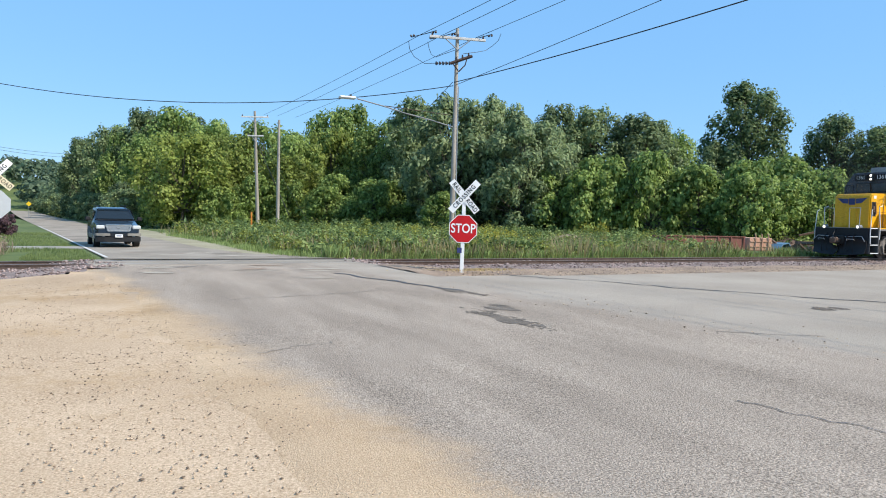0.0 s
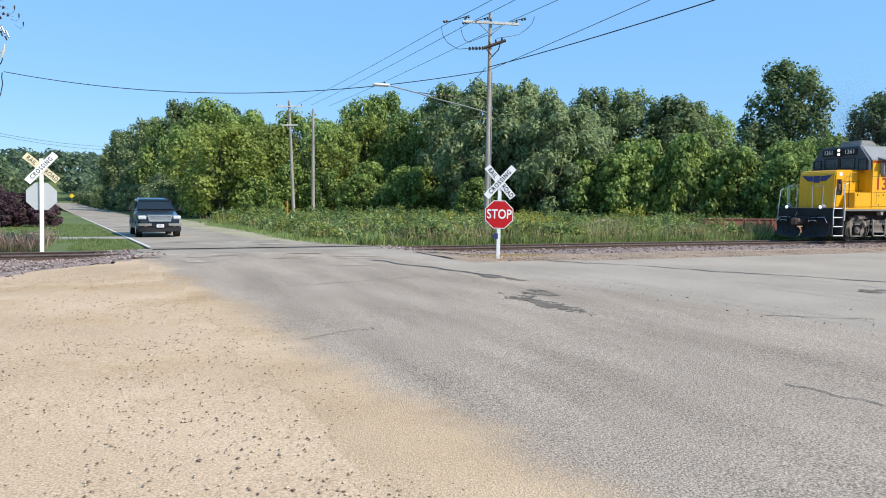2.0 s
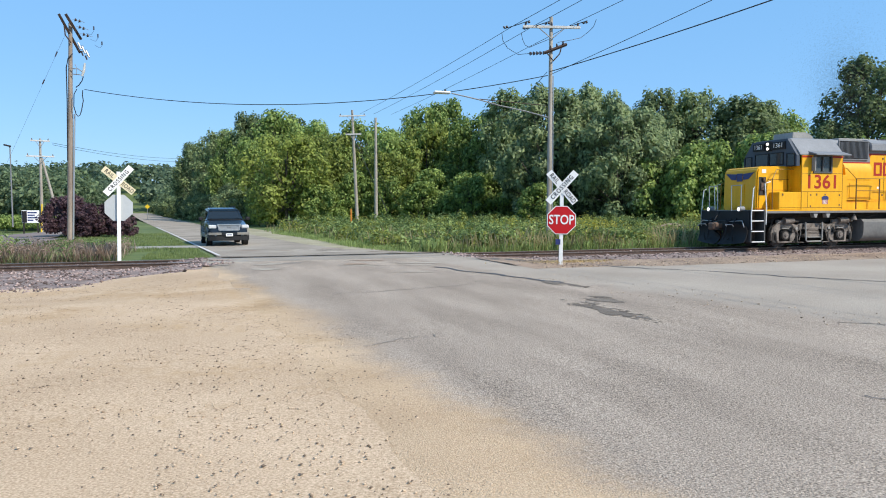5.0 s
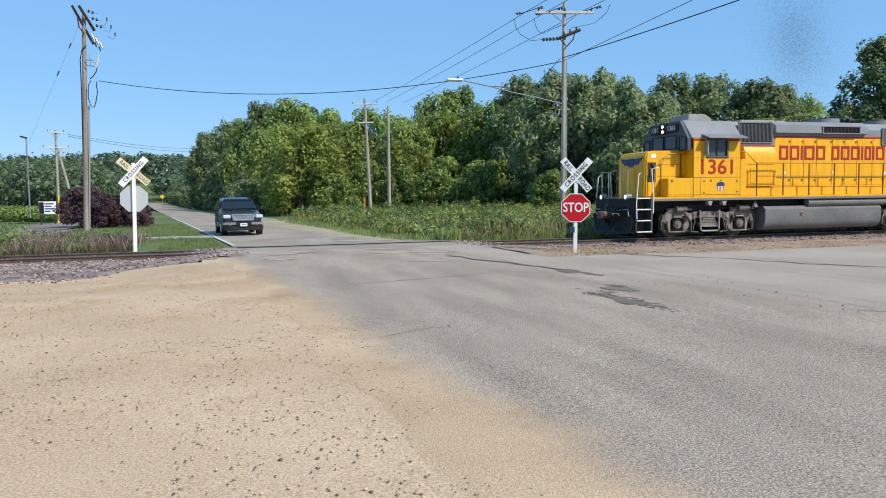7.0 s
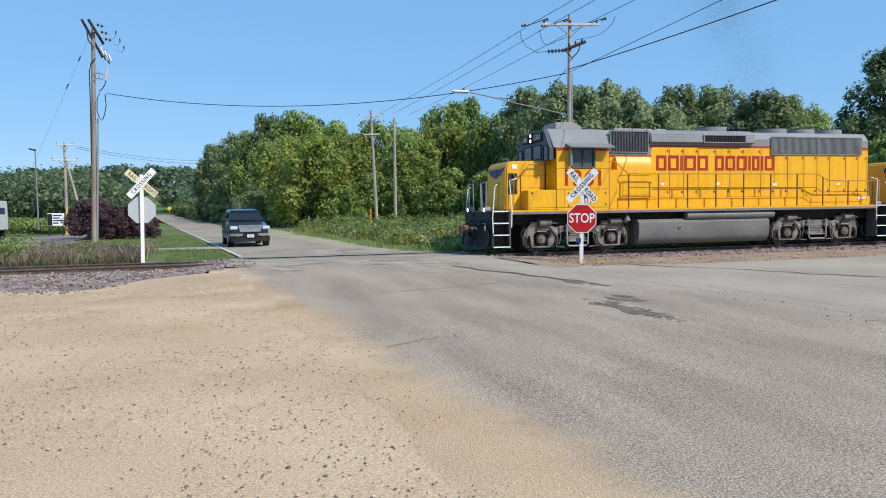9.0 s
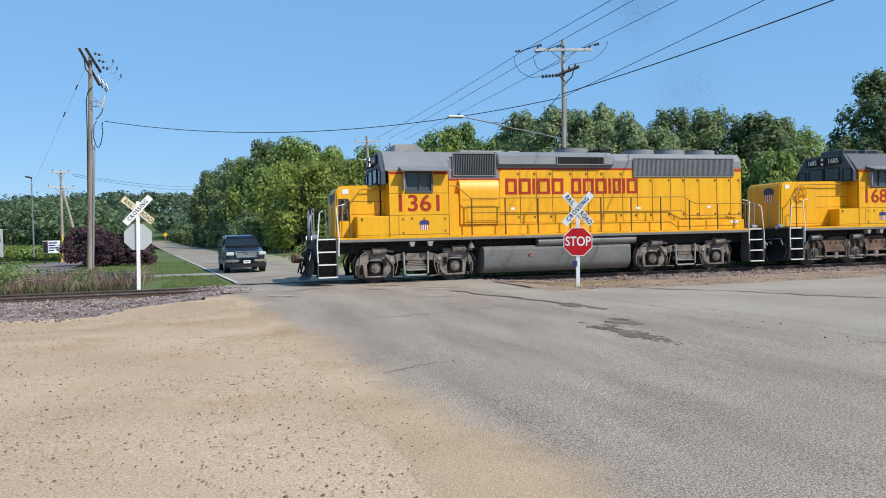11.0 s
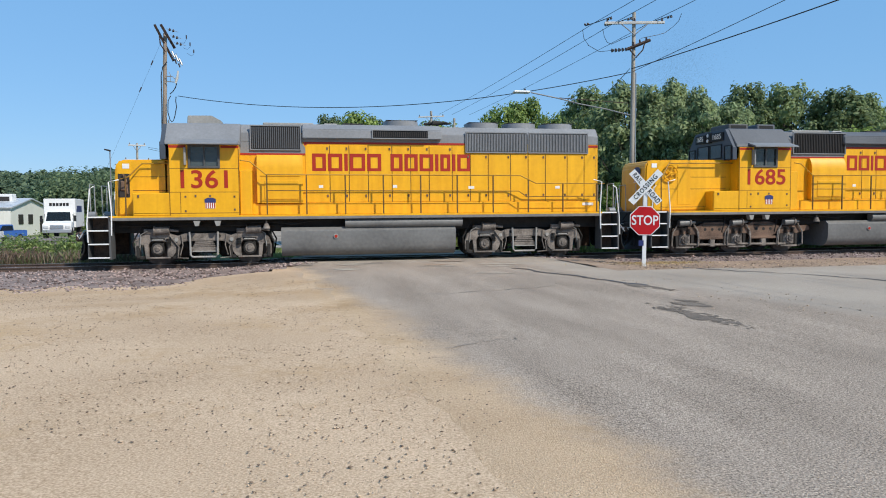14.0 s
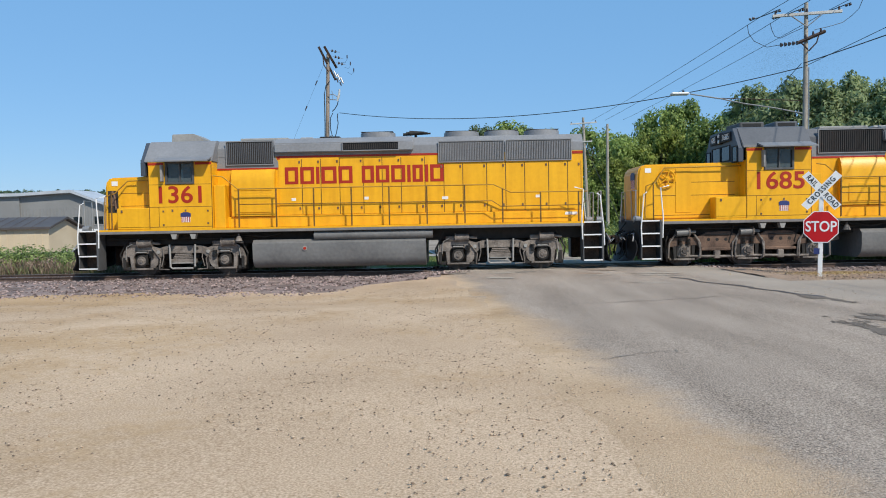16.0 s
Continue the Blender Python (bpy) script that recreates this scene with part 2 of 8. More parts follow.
M["shoulder"] = mixed("dry grassy shoulder", (0.20, 0.175, 0.09), (0.44, 0.39, 0.27), 0.95, scale=0.5, fine=14, bump=0.5, bump_size=20)
M["pale_patch"] = mixed("pale worn asphalt", (0.24, 0.205, 0.165), (0.60, 0.53, 0.435), 0.95, scale=0.8, fine=55, bump=0.6, spec=0.08)
M["faint_patch"] = mixed("dark worn asphalt", (0.16, 0.14, 0.115), (0.44, 0.385, 0.32), 0.95, scale=0.8, fine=55, bump=0.6, spec=0.08)
M["tar"] = mixed("crack tar", (0.05, 0.045, 0.045), (0.10, 0.095, 0.09), 0.6, scale=2, bump=0.1)
M["dirt"] = mixed("brown dirt", (0.12, 0.080, 0.055), (0.43, 0.315, 0.225), 0.95, scale=0.7, fine=26, shares=(0.5, 0.75), bump=0.6, bump_size=35)
M["soil"] = mixed("meadow ground", (0.05, 0.085, 0.02), (0.16, 0.19, 0.06), 0.95, scale=0.08, fine=1.5, bump=0.4, bump_size=4)
M["lot"] = mixed("reddish lot", (0.16, 0.12, 0.105), (0.25, 0.20, 0.18), 0.9, scale=0.3, bump=0.3)
M["concrete"] = mixed("pale concrete", (0.28, 0.25, 0.21), (0.38, 0.35, 0.30), 0.85, scale=0.6)
M["pole"] = mixed("weathered pole wood", (0.20, 0.175, 0.145), (0.50, 0.455, 0.39), 0.85, scale=1.5, fine=25, bump=0.4, stretch=(3, 3, 0.25))
M["old_pole"] = mixed("old brown pole wood", (0.15, 0.115, 0.09), (0.42, 0.34, 0.275), 0.9, scale=1.5, fine=25, bump=0.5, stretch=(3, 3, 0.25))
M["arm"] = mixed("dark crossarm wood", (0.03, 0.019, 0.016), (0.08, 0.052, 0.042), 0.85, scale=3)
M["pale_arm"] = mixed("pale crossarm", (0.42, 0.42, 0.41), (0.62, 0.61, 0.58), 0.7, scale=3)
M["wire"] = paint("black wire", (0.02, 0.022, 0.025), 0.5)
M["porcelain"] = paint("porcelain", (0.05, 0.035, 0.033), 0.4)
M["steel"] = paint("galvanised steel", (0.42, 0.43, 0.44), 0.4, 0.15, 0.6)
M["sign_red"] = paint("sign red", (0.50, 0.005, 0.008), 0.4, 0.06)
M["sign_back"] = paint("aluminium sign back", (0.50, 0.52, 0.52), 0.45, 0.08, 0.3)
M["sign_white"] = paint("sign white", (0.80, 0.80, 0.78), 0.5, 0.06)
M["road_paint"] = mixed("worn road paint", (0.40, 0.38, 0.35), (0.72, 0.70, 0.66), 0.8, scale=3, fine=30, bump=0.2)
M["sign_yellowed"] = paint("yellowed sign white", (0.68, 0.60, 0.40), 0.5, 0.08)
M["leaf_yellow"] = leafy("yellow-green leaves", (0.115, 0.148, 0.032), (0.37, 0.435, 0.105))
M["leaf_mid"] = leafy("green leaves", (0.106, 0.162, 0.043), (0.384, 0.492, 0.150))
M["leaf_bush"] = leafy("bright bush leaves", (0.125, 0.19, 0.048), (0.43, 0.54, 0.16))
M["leaf_dark"] = leafy("dark green leaves", (0.095, 0.134, 0.062), (0.336, 0.414, 0.190))
M["leaf_willow"] = leafy("grey-green willow leaves", (0.100, 0.140, 0.068), (0.370, 0.450, 0.220))
M["leaf_purple"] = leafy("purple leaves", (0.06, 0.034, 0.042), (0.215, 0.13, 0.145))
# Paler and bluer green: the haze of distance is mixed into the leaf colour.
M["leaf_far"] = leafy("hazed distant leaves", (0.080, 0.120, 0.072), (0.24, 0.315, 0.185))
M["grass"] = leafy("tall weeds", (0.123, 0.179, 0.050), (0.414, 0.504, 0.185))
M["grass_yellow"] = leafy("yellowish weeds", (0.17, 0.19, 0.035), (0.46, 0.49, 0.12))
M["grass_dry"] = leafy("seeding weeds", (0.16, 0.13, 0.05), (0.42, 0.36, 0.19))
# Distance haze is put into this leaf colour too.
M["leaf_field"] = leafy("hazed field tree leaves", (0.095, 0.135, 0.068), (0.27, 0.35, 0.18))
M["verge_leaf"] = leafy("verge leaves", (0.08, 0.125, 0.04), (0.27, 0.35, 0.13))
M["grass_pink"] = leafy("pinkish seeding weeds", (0.20, 0.14, 0.10), (0.52, 0.39, 0.30))
M["leaf_cottonwood"] = leafy("cottonwood leaves", (0.072, 0.110, 0.050), (0.264, 0.342, 0.144))
M["grass_verge"] = leafy("verge weeds", (0.13, 0.155, 0.07), (0.42, 0.44, 0.23))
M["lawn"] = leafy("mown grass", (0.10, 0.145, 0.045), (0.30, 0.35, 0.13))
M["flower"] = leafy("yellow flowers", (0.28, 0.27, 0.04), (0.46, 0.42, 0.08))
M["bark"] = mixed("bark", (0.05, 0.042, 0.033), (0.16, 0.135, 0.11), 0.95, scale=4, fine=20, bump=0.7, stretch=(3, 3, 0.5))
M["suv"] = paint("dark blue-green car paint", (0.006, 0.009, 0.014), 0.25, 0.1, 0.0, 0.6)
M["suv_trim"] = paint("beige cladding", (0.22, 0.205, 0.18), 0.5, 0.1)
M["chrome"] = paint("chrome", (0.62, 0.62, 0.62), 0.18, 0.05, 0.9)
M["lens"] = paint("lamp lens", (0.55, 0.56, 0.56), 0.15, 0.04, 0.0, 0.5)
M["rubber"] = paint("tyre rubber", (0.018, 0.018, 0.018), 0.8, 0.2)
M["head_glow"] = glow("lit headlight", (1.0, 0.93, 0.8), 1.5)
M["grey_siding"] = mixed("grey metal siding", (0.20, 0.20, 0.195), (0.27, 0.27, 0.26), 0.6, scale=0.5, bump=0.1)
M["white_siding"] = mixed("white metal siding", (0.66, 0.65, 0.58), (0.78, 0.77, 0.71), 0.6, scale=0.5, bump=0.1)
M["tan_siding"] = mixed("tan siding", (0.52, 0.42, 0.28), (0.66, 0.55, 0.38), 0.7, scale=0.5, bump=0.1)
M["brown_roof"] = mixed("brown metal roof", (0.07, 0.06, 0.055), (0.12, 0.105, 0.095), 0.5, 0.2, scale=0.8)
M["pale_roof"] = mixed("pale metal roof", (0.42, 0.44, 0.46), (0.6, 0.62, 0.64), 0.45, 0.2, scale=0.8)
M["rust_box"] = mixed("rusty red steel", (0.17, 0.06, 0.045), (0.32, 0.13, 0.10), 0.8, scale=1.5)
M["pink_box"] = mixed("faded orange steel", (0.50, 0.27, 0.18), (0.66, 0.40, 0.29), 0.8, scale=1.5)
M["guard"] = paint("yellow plastic guard", (0.75, 0.50, 0.02), 0.5)
M["orange"] = paint("orange marker", (0.55, 0.20, 0.03), 0.5)


# ---- mesh helpers ----
def box(bm, c, s, bevel=0.0, turn=None):
    """A box with centre c and sizes s, edges cut by bevel."""
    m = Matrix.Translation(c) @ (turn or Matrix()) @ Matrix.Diagonal((*s, 1))
    r = bmesh.ops.create_cube(bm, size=1, matrix=m)
    if bevel:
        edges = {e for v in r["verts"] for e in v.link_edges}
        bmesh.ops.bevel(bm, geom=list(edges), offset=bevel, segments=1, affect="EDGES")


def span(bm, x0, x1, y0, y1, z0, z1, bevel=0.0):
    box(bm, ((x0 + x1) / 2, (y0 + y1) / 2, (z0 + z1) / 2), (abs(x1 - x0), abs(y1 - y0), abs(z1 - z0)), bevel)


def rod(bm, p0, p1, r0, r1=None, n=10):
    """A round bar from p0 to p1."""
    p0, p1 = Vector(p0), Vector(p1)
    d = p1 - p0
    turn = d.to_track_quat("Z", "Y").to_matrix().to_4x4()
    bmesh.ops.create_cone(bm, cap_ends=True, segments=n, radius1=r0, radius2=r0 if r1 is None else r1, depth=d.length,
                          matrix=Matrix.Translation((p0 + p1) / 2) @ turn)


def line(bm, pts, r, n=6):
    """A round bar bent through the given points."""
    pts = [Vector(q) for q in pts]
    rings = []
    for i, q in enumerate(pts):
        d = (pts[min(i + 1, len(pts) - 1)] - pts[max(i - 1, 0)]).normalized()
        u = d.cross(Vector((0.31, 0.17, 0.93))).normalized()
        w = d.cross(u)
        rings.append([bm.verts.new(q + (u * math.cos(2 * math.pi * k / n) + w * math.sin(2 * math.pi * k / n)) * r) for k in range(n)])
    for a, b in zip(rings, rings[1:]):
        for k in range(n):
            bm.faces.new((a[k], a[(k + 1) % n], b[(k + 1) % n], b[k]))
    bm.faces.new(rings[0][::-1])
    bm.faces.new(rings[-1])


def prism(bm, profile, lo, hi, axis="x", bevel=0.0):
    """A profile of (u, v) drawn out from lo to hi: axis x takes (y, z), y takes (x, z), z takes (x, y)."""
    def at(u, v, w):
        return {"x": (w, u, v), "y": (u, w, v), "z": (u, v, w)}[axis]
    a = [bm.verts.new(at(u, v, lo)) for u, v in profile]
    b = [bm.verts.new(at(u, v, hi)) for u, v in profile]
    k = len(profile)
    faces = [bm.faces.new(a), bm.faces.new(b[::-1])]
    for i in range(k):
        faces.append(bm.faces.new((a[i], b[i], b[(i + 1) % k], a[(i + 1) % k])))
    bmesh.ops.recalc_face_normals(bm, faces=faces)
    if bevel:
        bmesh.ops.bevel(bm, geom=list({e for f in faces for e in f.edges}), offset=bevel, segments=2, affect="EDGES")


def part(name, bm, material, parent=None, label="", smooth=False):
    me = bpy.data.meshes.new(name)
    bm.to_mesh(me)
    bm.free()
    me.materials.append(M[material])
    if smooth:
        me.shade_smooth()
        me.set_sharp_from_angle(angle=radians(35))
    ob = new(name, me)
    if parent:
        ob.parent = parent
    return tagged(ob, label)


def single(name, material, parent, draw, label="", smooth=False):
    bm = bmesh.new()
    draw(bm)
    return part(name, bm, material, parent, label, smooth)


def thing(name, label, category, group="", at=(0, 0, 0), turn=0):
    ob = new(name)
    ob.matrix_basis = pose(*at, 0, 0, turn)
    return tagged(ob, label, category, group)


def raw(name, verts, faces, material, parent=None):
    """A mesh from arrays: verts (n, 3), faces (m, k)."""
    verts, faces = np.asarray(verts, dtype=np.float32), np.asarray(faces, dtype=np.int32)
    me = bpy.data.meshes.new(name)
    k = faces.shape[1]
    me.vertices.add(len(verts))
    me.vertices.foreach_set("co", verts.ravel())
    me.loops.add(faces.size)
    me.loops.foreach_set("vertex_index", faces.ravel())
    me.polygons.add(len(faces))
    me.polygons.foreach_set("loop_start", np.arange(0, faces.size, k, dtype=np.int32))
    me.update(calc_edges=True)
    me.validate()
    me.materials.append(M[material])
    ob = new(name, me)
    if parent:
        ob.parent = parent
    return ob


def words(name, text, size, material, parent, m, depth=0.004, align="CENTER", stretch=1.0, label="", bold=0.0, space=1.0):
    """Raised letters, drawn in x to the right and y up, set by the pose m."""
    cu = bpy.data.curves.new(name, "FONT")
    cu.body, cu.size, cu.extrude = text, size, depth
    cu.align_x, cu.align_y = align, "CENTER"
    cu.resolution_u, cu.offset, cu.space_character = 4, bold, space
    tmp = new("tmp", cu)
    me = bpy.data.meshes.new_from_object(tmp.evaluated_get(bpy.context.evaluated_depsgraph_get()))
    bpy.data.objects.remove(tmp)
    me.transform(m @ Matrix.Diagonal((stretch, 1, 1, 1)))
    me.materials.clear()
    me.materials.append(M[material])
    ob = new(name, me)
    ob.parent = parent
    return tagged(ob, label)


def wire(name, label, p0, p1, sag, r=0.012, steps=16, group="overhead wires"):
    p0, p1 = Vector(p0), Vector(p1)
    bm = bmesh.new()
    pts = []
    for i in range(steps + 1):
        u = i / steps
        p = p0.lerp(p1, u)
        p.z -= sag * 4 * u * (1 - u)
        pts.append(p)
    line(bm, pts, r, 5)
    return tagged(part(name, bm, "wire", None), label, "wire", group)


# ---- ground ----
def smooth(a, b, x):
    u = min(1, max(0, (x - a) / (b - a)))
    return u * u * (3 - 2 * u)


def road_left(y):
    """The left edge of the paved road at y."""
    if y < 22:
        return 1.9 - 0.075 * y
    return -0.10 - 0.118 * (y - 27.0)


def dip(x, y):
    """How the ground sinks along the track, away from the road."""
    off = smooth(0.8, 4.0, road_left(y) - x) if x < 4 else smooth(8.6, 11.5, x)
    near = smooth(12.5, 18.5, y) * (1 - smooth(27.0, 30.0, y))
    return -0.20 * off * near


def sheet(name, xs, ys, height, material, label="", inside=None):
    xs, ys = list(xs), list(ys)
    v, f, idx = [], [], {}
    for j, y in enumerate(ys):
        for i, x in enumerate(xs):
            idx[i, j] = len(v)
            v.append((x, y, height(x, y)))
    for j in range(len(ys) - 1):
        for i in range(len(xs) - 1):
            if inside is None or inside((xs[i] + xs[i + 1]) / 2, (ys[j] + ys[j + 1]) / 2):
                f.append((idx[i, j], idx[i + 1, j], idx[i + 1, j + 1], idx[i, j + 1]))
    ob = raw(name, v, f, material)
    ob.data.shade_smooth()
    return tagged(ob, label, kind="structure")


def rough(x, y, a=0.012, s=0.9):
    return a * noise.noise((x * s, y * s, 0.3)) + a * 0.5 * noise.noise((x * s * 4, y * s * 4, 2.3))


def low(x, y):
    """The meadow: it falls away to the yards on the left."""
    return -0.04 - 0.02 * math.sin(x * 0.3) - 1.3 * smooth(38, 80, y) * smooth(12, 27, -x)


fx = sorted({-3000, -1500, -800, -400, -220, *np.linspace(-120, 120, 49).round(1), 220, 400, 800, 1500, 3000})
fy = sorted({-1500, -600, -200, *np.linspace(-60, 160, 56).round(1), 220, 320, 500, 900, 1600, 4000})
sheet("ground", fx, fy, lambda x, y: -0.30 if y < 25 else low(x, y), "soil", "green meadow ground reaching to the horizon")
sheet("gravel_lot", np.linspace(-45, 4, 99), np.linspace(-25, 20.5, 92),
      lambda x, y: dip(x, y) - 0.012 + rough(x, y), "gravel", "tan limestone gravel lot with scattered stones",
      inside=lambda x, y: x < road_left(y) + 0.1)
sheet("dirt_shoulder", np.linspace(8.0, 70, 125), np.linspace(14, 22.2, 34),
      lambda x, y: dip(x, y) - 0.03 + 0.05 * smooth(18.2, 19.2, y) + rough(x, y, 0.03, 0.6), "dirt", "brown dirt shoulder beside the track")


def pavement_edge(x):
    """How far from the camera the paving reaches at x, before the track's shoulder."""
    return 24.0 if x < 8.2 else 17.9 - 0.6 * smooth(8.2, 14, x) + 0.25 * noise.noise((x * 0.7, 1.1, 0))


sheet("road", np.linspace(-0.9, 60, 204), np.linspace(-25, 23.75, 131),
      lambda x, y: rough(x, y, 0.006, 0.7) - 0.06 * smooth(0.35, 0.95, road_left(y) - x) - 0.004, "asphalt", "worn grey asphalt road with dusty edges and tar-sealed cracks",
      inside=lambda x, y: x > road_left(y) - 1.1 and y < pavement_edge(x))


def far_road():
    """The road beyond the track, turning slightly as it goes away."""
    v, f = [], []
    ys = [25.55, 27, 30, 35, 42, 50, 62, 80, 110, 150, 200, 260, 330, 420]
    for i, y in enumerate(ys):
        left = -0.10 - 0.118 * (y - 27) - 0.00001 * (y - 27) ** 2
        width = 4.9 + 3.2 * smooth(31.5, 25.0, y) if y < 60 else 4.9 + 1.7 * smooth(60, 140, y)
        z = 0.0 + 2.0 * smooth(120, 420, y)
        v += [(left, y, z), (left + width, y, z)]
        if i:
            k = 2 * i
            f.append((k - 2, k - 1, k + 1, k))
    return tagged(raw("road_beyond", v, f, "road_far"), "grey two-lane road running away between trees", kind="structure")


far_road()


def weed_edge(y):
    """Where the weeds begin on the right of the road beyond the track."""
    return float(np.interp(y, (24, 28, 32, 44, 56, 80), (8.4, 6.5, 5.8, 5.0, 3.4, 0.6)))


def shoulder():
    """The dry strip between the far road and the weeds."""
    ys = [26.2, 27, 28, 29.5, 31, 33, 36, 40, 44, 50, 56, 66, 80]
    v = [q for y in ys for q in ((-0.10 - 0.118 * (y - 27) + 4.0, y, -0.012), (weed_edge(y) + 0.9, y, -0.012))]
    f = [(2 * k, 2 * k + 1, 2 * k + 3, 2 * k + 2) for k in range(len(ys) - 1)]
    return tagged(raw("road_shoulder", v, f, "shoulder"), "dry grassy shoulder beside the road", kind="structure")


shoulder()


def ribbon(name, pts, width, material, label, z=0.012, kind="structure"):
    v, f = [], []
    for i, (x, y) in enumerate(pts):
        a, b = pts[max(0, i - 1)], pts[min(len(pts) - 1, i + 1)]
        d = Vector((b[0] - a[0], b[1] - a[1])).normalized()
        w = width * (0.75 + 0.5 * noise.noise((x * 1.7, y * 1.7, 4.0)))
        zz = (rough(x, y, 0.006, 0.7) if y < 24 else 0) + z * 0.4
        v += [(x - d.y * w / 2, y + d.x * w / 2, zz), (x + d.y * w / 2, y - d.x * w / 2, zz)]
        if i:
            f.append((2 * i - 2, 2 * i - 1, 2 * i + 1, 2 * i))
    return tagged(raw(name, v, f, material), label, kind=kind)


def wander(p, q, n, a, seed):
    out = []
    for i in range(n + 1):
        u = i / n
        x, y = p[0] + (q[0] - p[0]) * u, p[1] + (q[1] - p[1]) * u
        d = Vector((q[0] - p[0], q[1] - p[1])).normalized()
        k = a * noise.noise((u * 5, seed, 0)) + a * 0.4 * noise.noise((u * 22, seed, 5))
        out.append((x - d.y * k, y + d.x * k))
    return out


ribbon("edge_line", [(-0.02, 27.2), (-0.9, 34.5), (-2.0, 44), (-4.1, 62), (-6.3, 80)], 0.13, "road_paint", "white painted line at the road's edge", 0.006)
ribbon("tar_seam", wander((5.7, 19.3), (7.1, 14.1), 26, 0.25, 1.0), 0.17, "tar", "dark tar-sealed crack in the asphalt")
ribbon("tar_seam", wander((10.2, 18.2), (15.4, 8.6), 50, 0.4, 2.0), 0.11, "tar", "dark tar-sealed crack in the asphalt")
ribbon("tar_seam", wander((5.2, 4.7), (5.6, 3.3), 16, 0.15, 3.0), 0.022, "tar", "thin dark crack in the asphalt")
ribbon("tar_seam", wander((2.0, 13.6), (5.6, 14.6), 24, 0.2, 5.0), 0.04, "patch", "thin dark crack in the asphalt")
ribbon("tar_seam", wander((1.6, 8.3), (2.6, 8.8), 12, 0.2, 6.0), 0.03, "patch", "thin dark crack in the asphalt")
ribbon("tar_seam", wander((8.2, 7.9), (9.4, 7.0), 14, 0.15, 7.0), 0.04, "patch", "thin dark crack in the asphalt")


def stain(name, cx, cy, rx, ry, turn, label, seed):
    """A ragged flat patch that follows the road's surface."""
    n, v = 72, [(0, 0)]
    for k in range(n):
        a = 2 * math.pi * k / n
        r = 1 + 0.4 * noise.noise((math.cos(a) * 1.6, math.sin(a) * 1.6, seed)) + 0.25 * noise.noise((math.cos(a) * 6, math.sin(a) * 6, seed)) + 0.12 * noise.noise((a * 9, seed, 1))
        x, y = r * rx * math.cos(a), r * ry * math.sin(a)
        c, s = math.cos(radians(turn)), math.sin(radians(turn))
        v.append((c * x - s * y, s * x + c * y))
    v = [(cx + x, cy + y, rough(cx + x, cy + y, 0.006, 0.7) + 0.003) for x, y in v]
    f = [(0, k + 1, (k + 1) % n + 1) for k in range(n)]
    return tagged(raw(name, v, f, "patch"), label, kind="structure")



def flakes(cx, cy, rx, ry, turn, label, seed, cell=0.022):
    """A broken dark patch: ragged scraps of one thin layer, dense in the middle."""
    v, f = [], []
    c, s = math.cos(radians(turn)), math.sin(radians(turn))
    nx, ny = int(1.5 * rx / cell), int(1.5 * ry / (cell * 1.6))
    for i in range(-nx, nx):
        for j in range(-ny, ny):
            x, y = i * cell, j * cell * 1.6
            q = 1 - (x / rx) ** 2 - (y / ry) ** 2 + 1.5 * noise.noise((x * 4, y * 1.6, seed)) + 1.0 * noise.noise((x * 19, y * 9, seed))
            if q > 0.45:
                b = len(v)
                for dx, dy in ((0, 0), (cell, 0), (cell, cell * 1.6), (0, cell * 1.6)):
                    gx, gy = cx + c * (x + dx) - s * (y + dy), cy + s * (x + dx) + c * (y + dy)
                    v.append((gx, gy, rough(gx, gy, 0.006, 0.7) + 0.0025))
                f.append((b, b + 1, b + 2, b + 3))
    return tagged(raw("asphalt_patch", v, f, "patch_dark"), label, kind="structure")


flakes(5.84, 9.95, 0.27, 1.3, 3, "dark broken patch worn into the asphalt", 1)
flakes(6.4, 11.2, 0.34, 0.5, 20, "dark worn patch in the asphalt", 2)
flakes(6.9, 14.0, 0.28, 0.8, 10, "dark worn patch in the asphalt", 3)
flakes(12.5, 9.35, 0.42, 0.3, 0, "dark oil stain on the asphalt", 4)
stain("asphalt_patch", 3.0, 26.2, 0.7, 0.25, 0, "dark patch in the road by the rails", 6.0)
stain("asphalt_patch", 1.9, 22.3, 0.5, 0.3, 15, "dark patch in the road by the rails", 7.0)


sr = random.Random(12)
for k in range(26):
    x, y = sr.uniform(-0.2, 8.4), sr.choice((sr.uniform(17.5, 23.2), sr.uniform(26.2, 31)))
    if y > 26 and x < 0.3:
        x += 1.0
    o = stain("asphalt_patch", x, y, sr.uniform(0.15, 0.75), sr.uniform(0.08, 0.3), sr.uniform(-30, 30), "worn patch in the road by the rails", 20.0 + k)
    o.data.transform(Matrix.Translation((0, 0, 0.0015 * (k % 5))))
    o.data.materials[0] = M[sr.choice(("patch", "pale_patch", "pale_patch", "dirt"))]


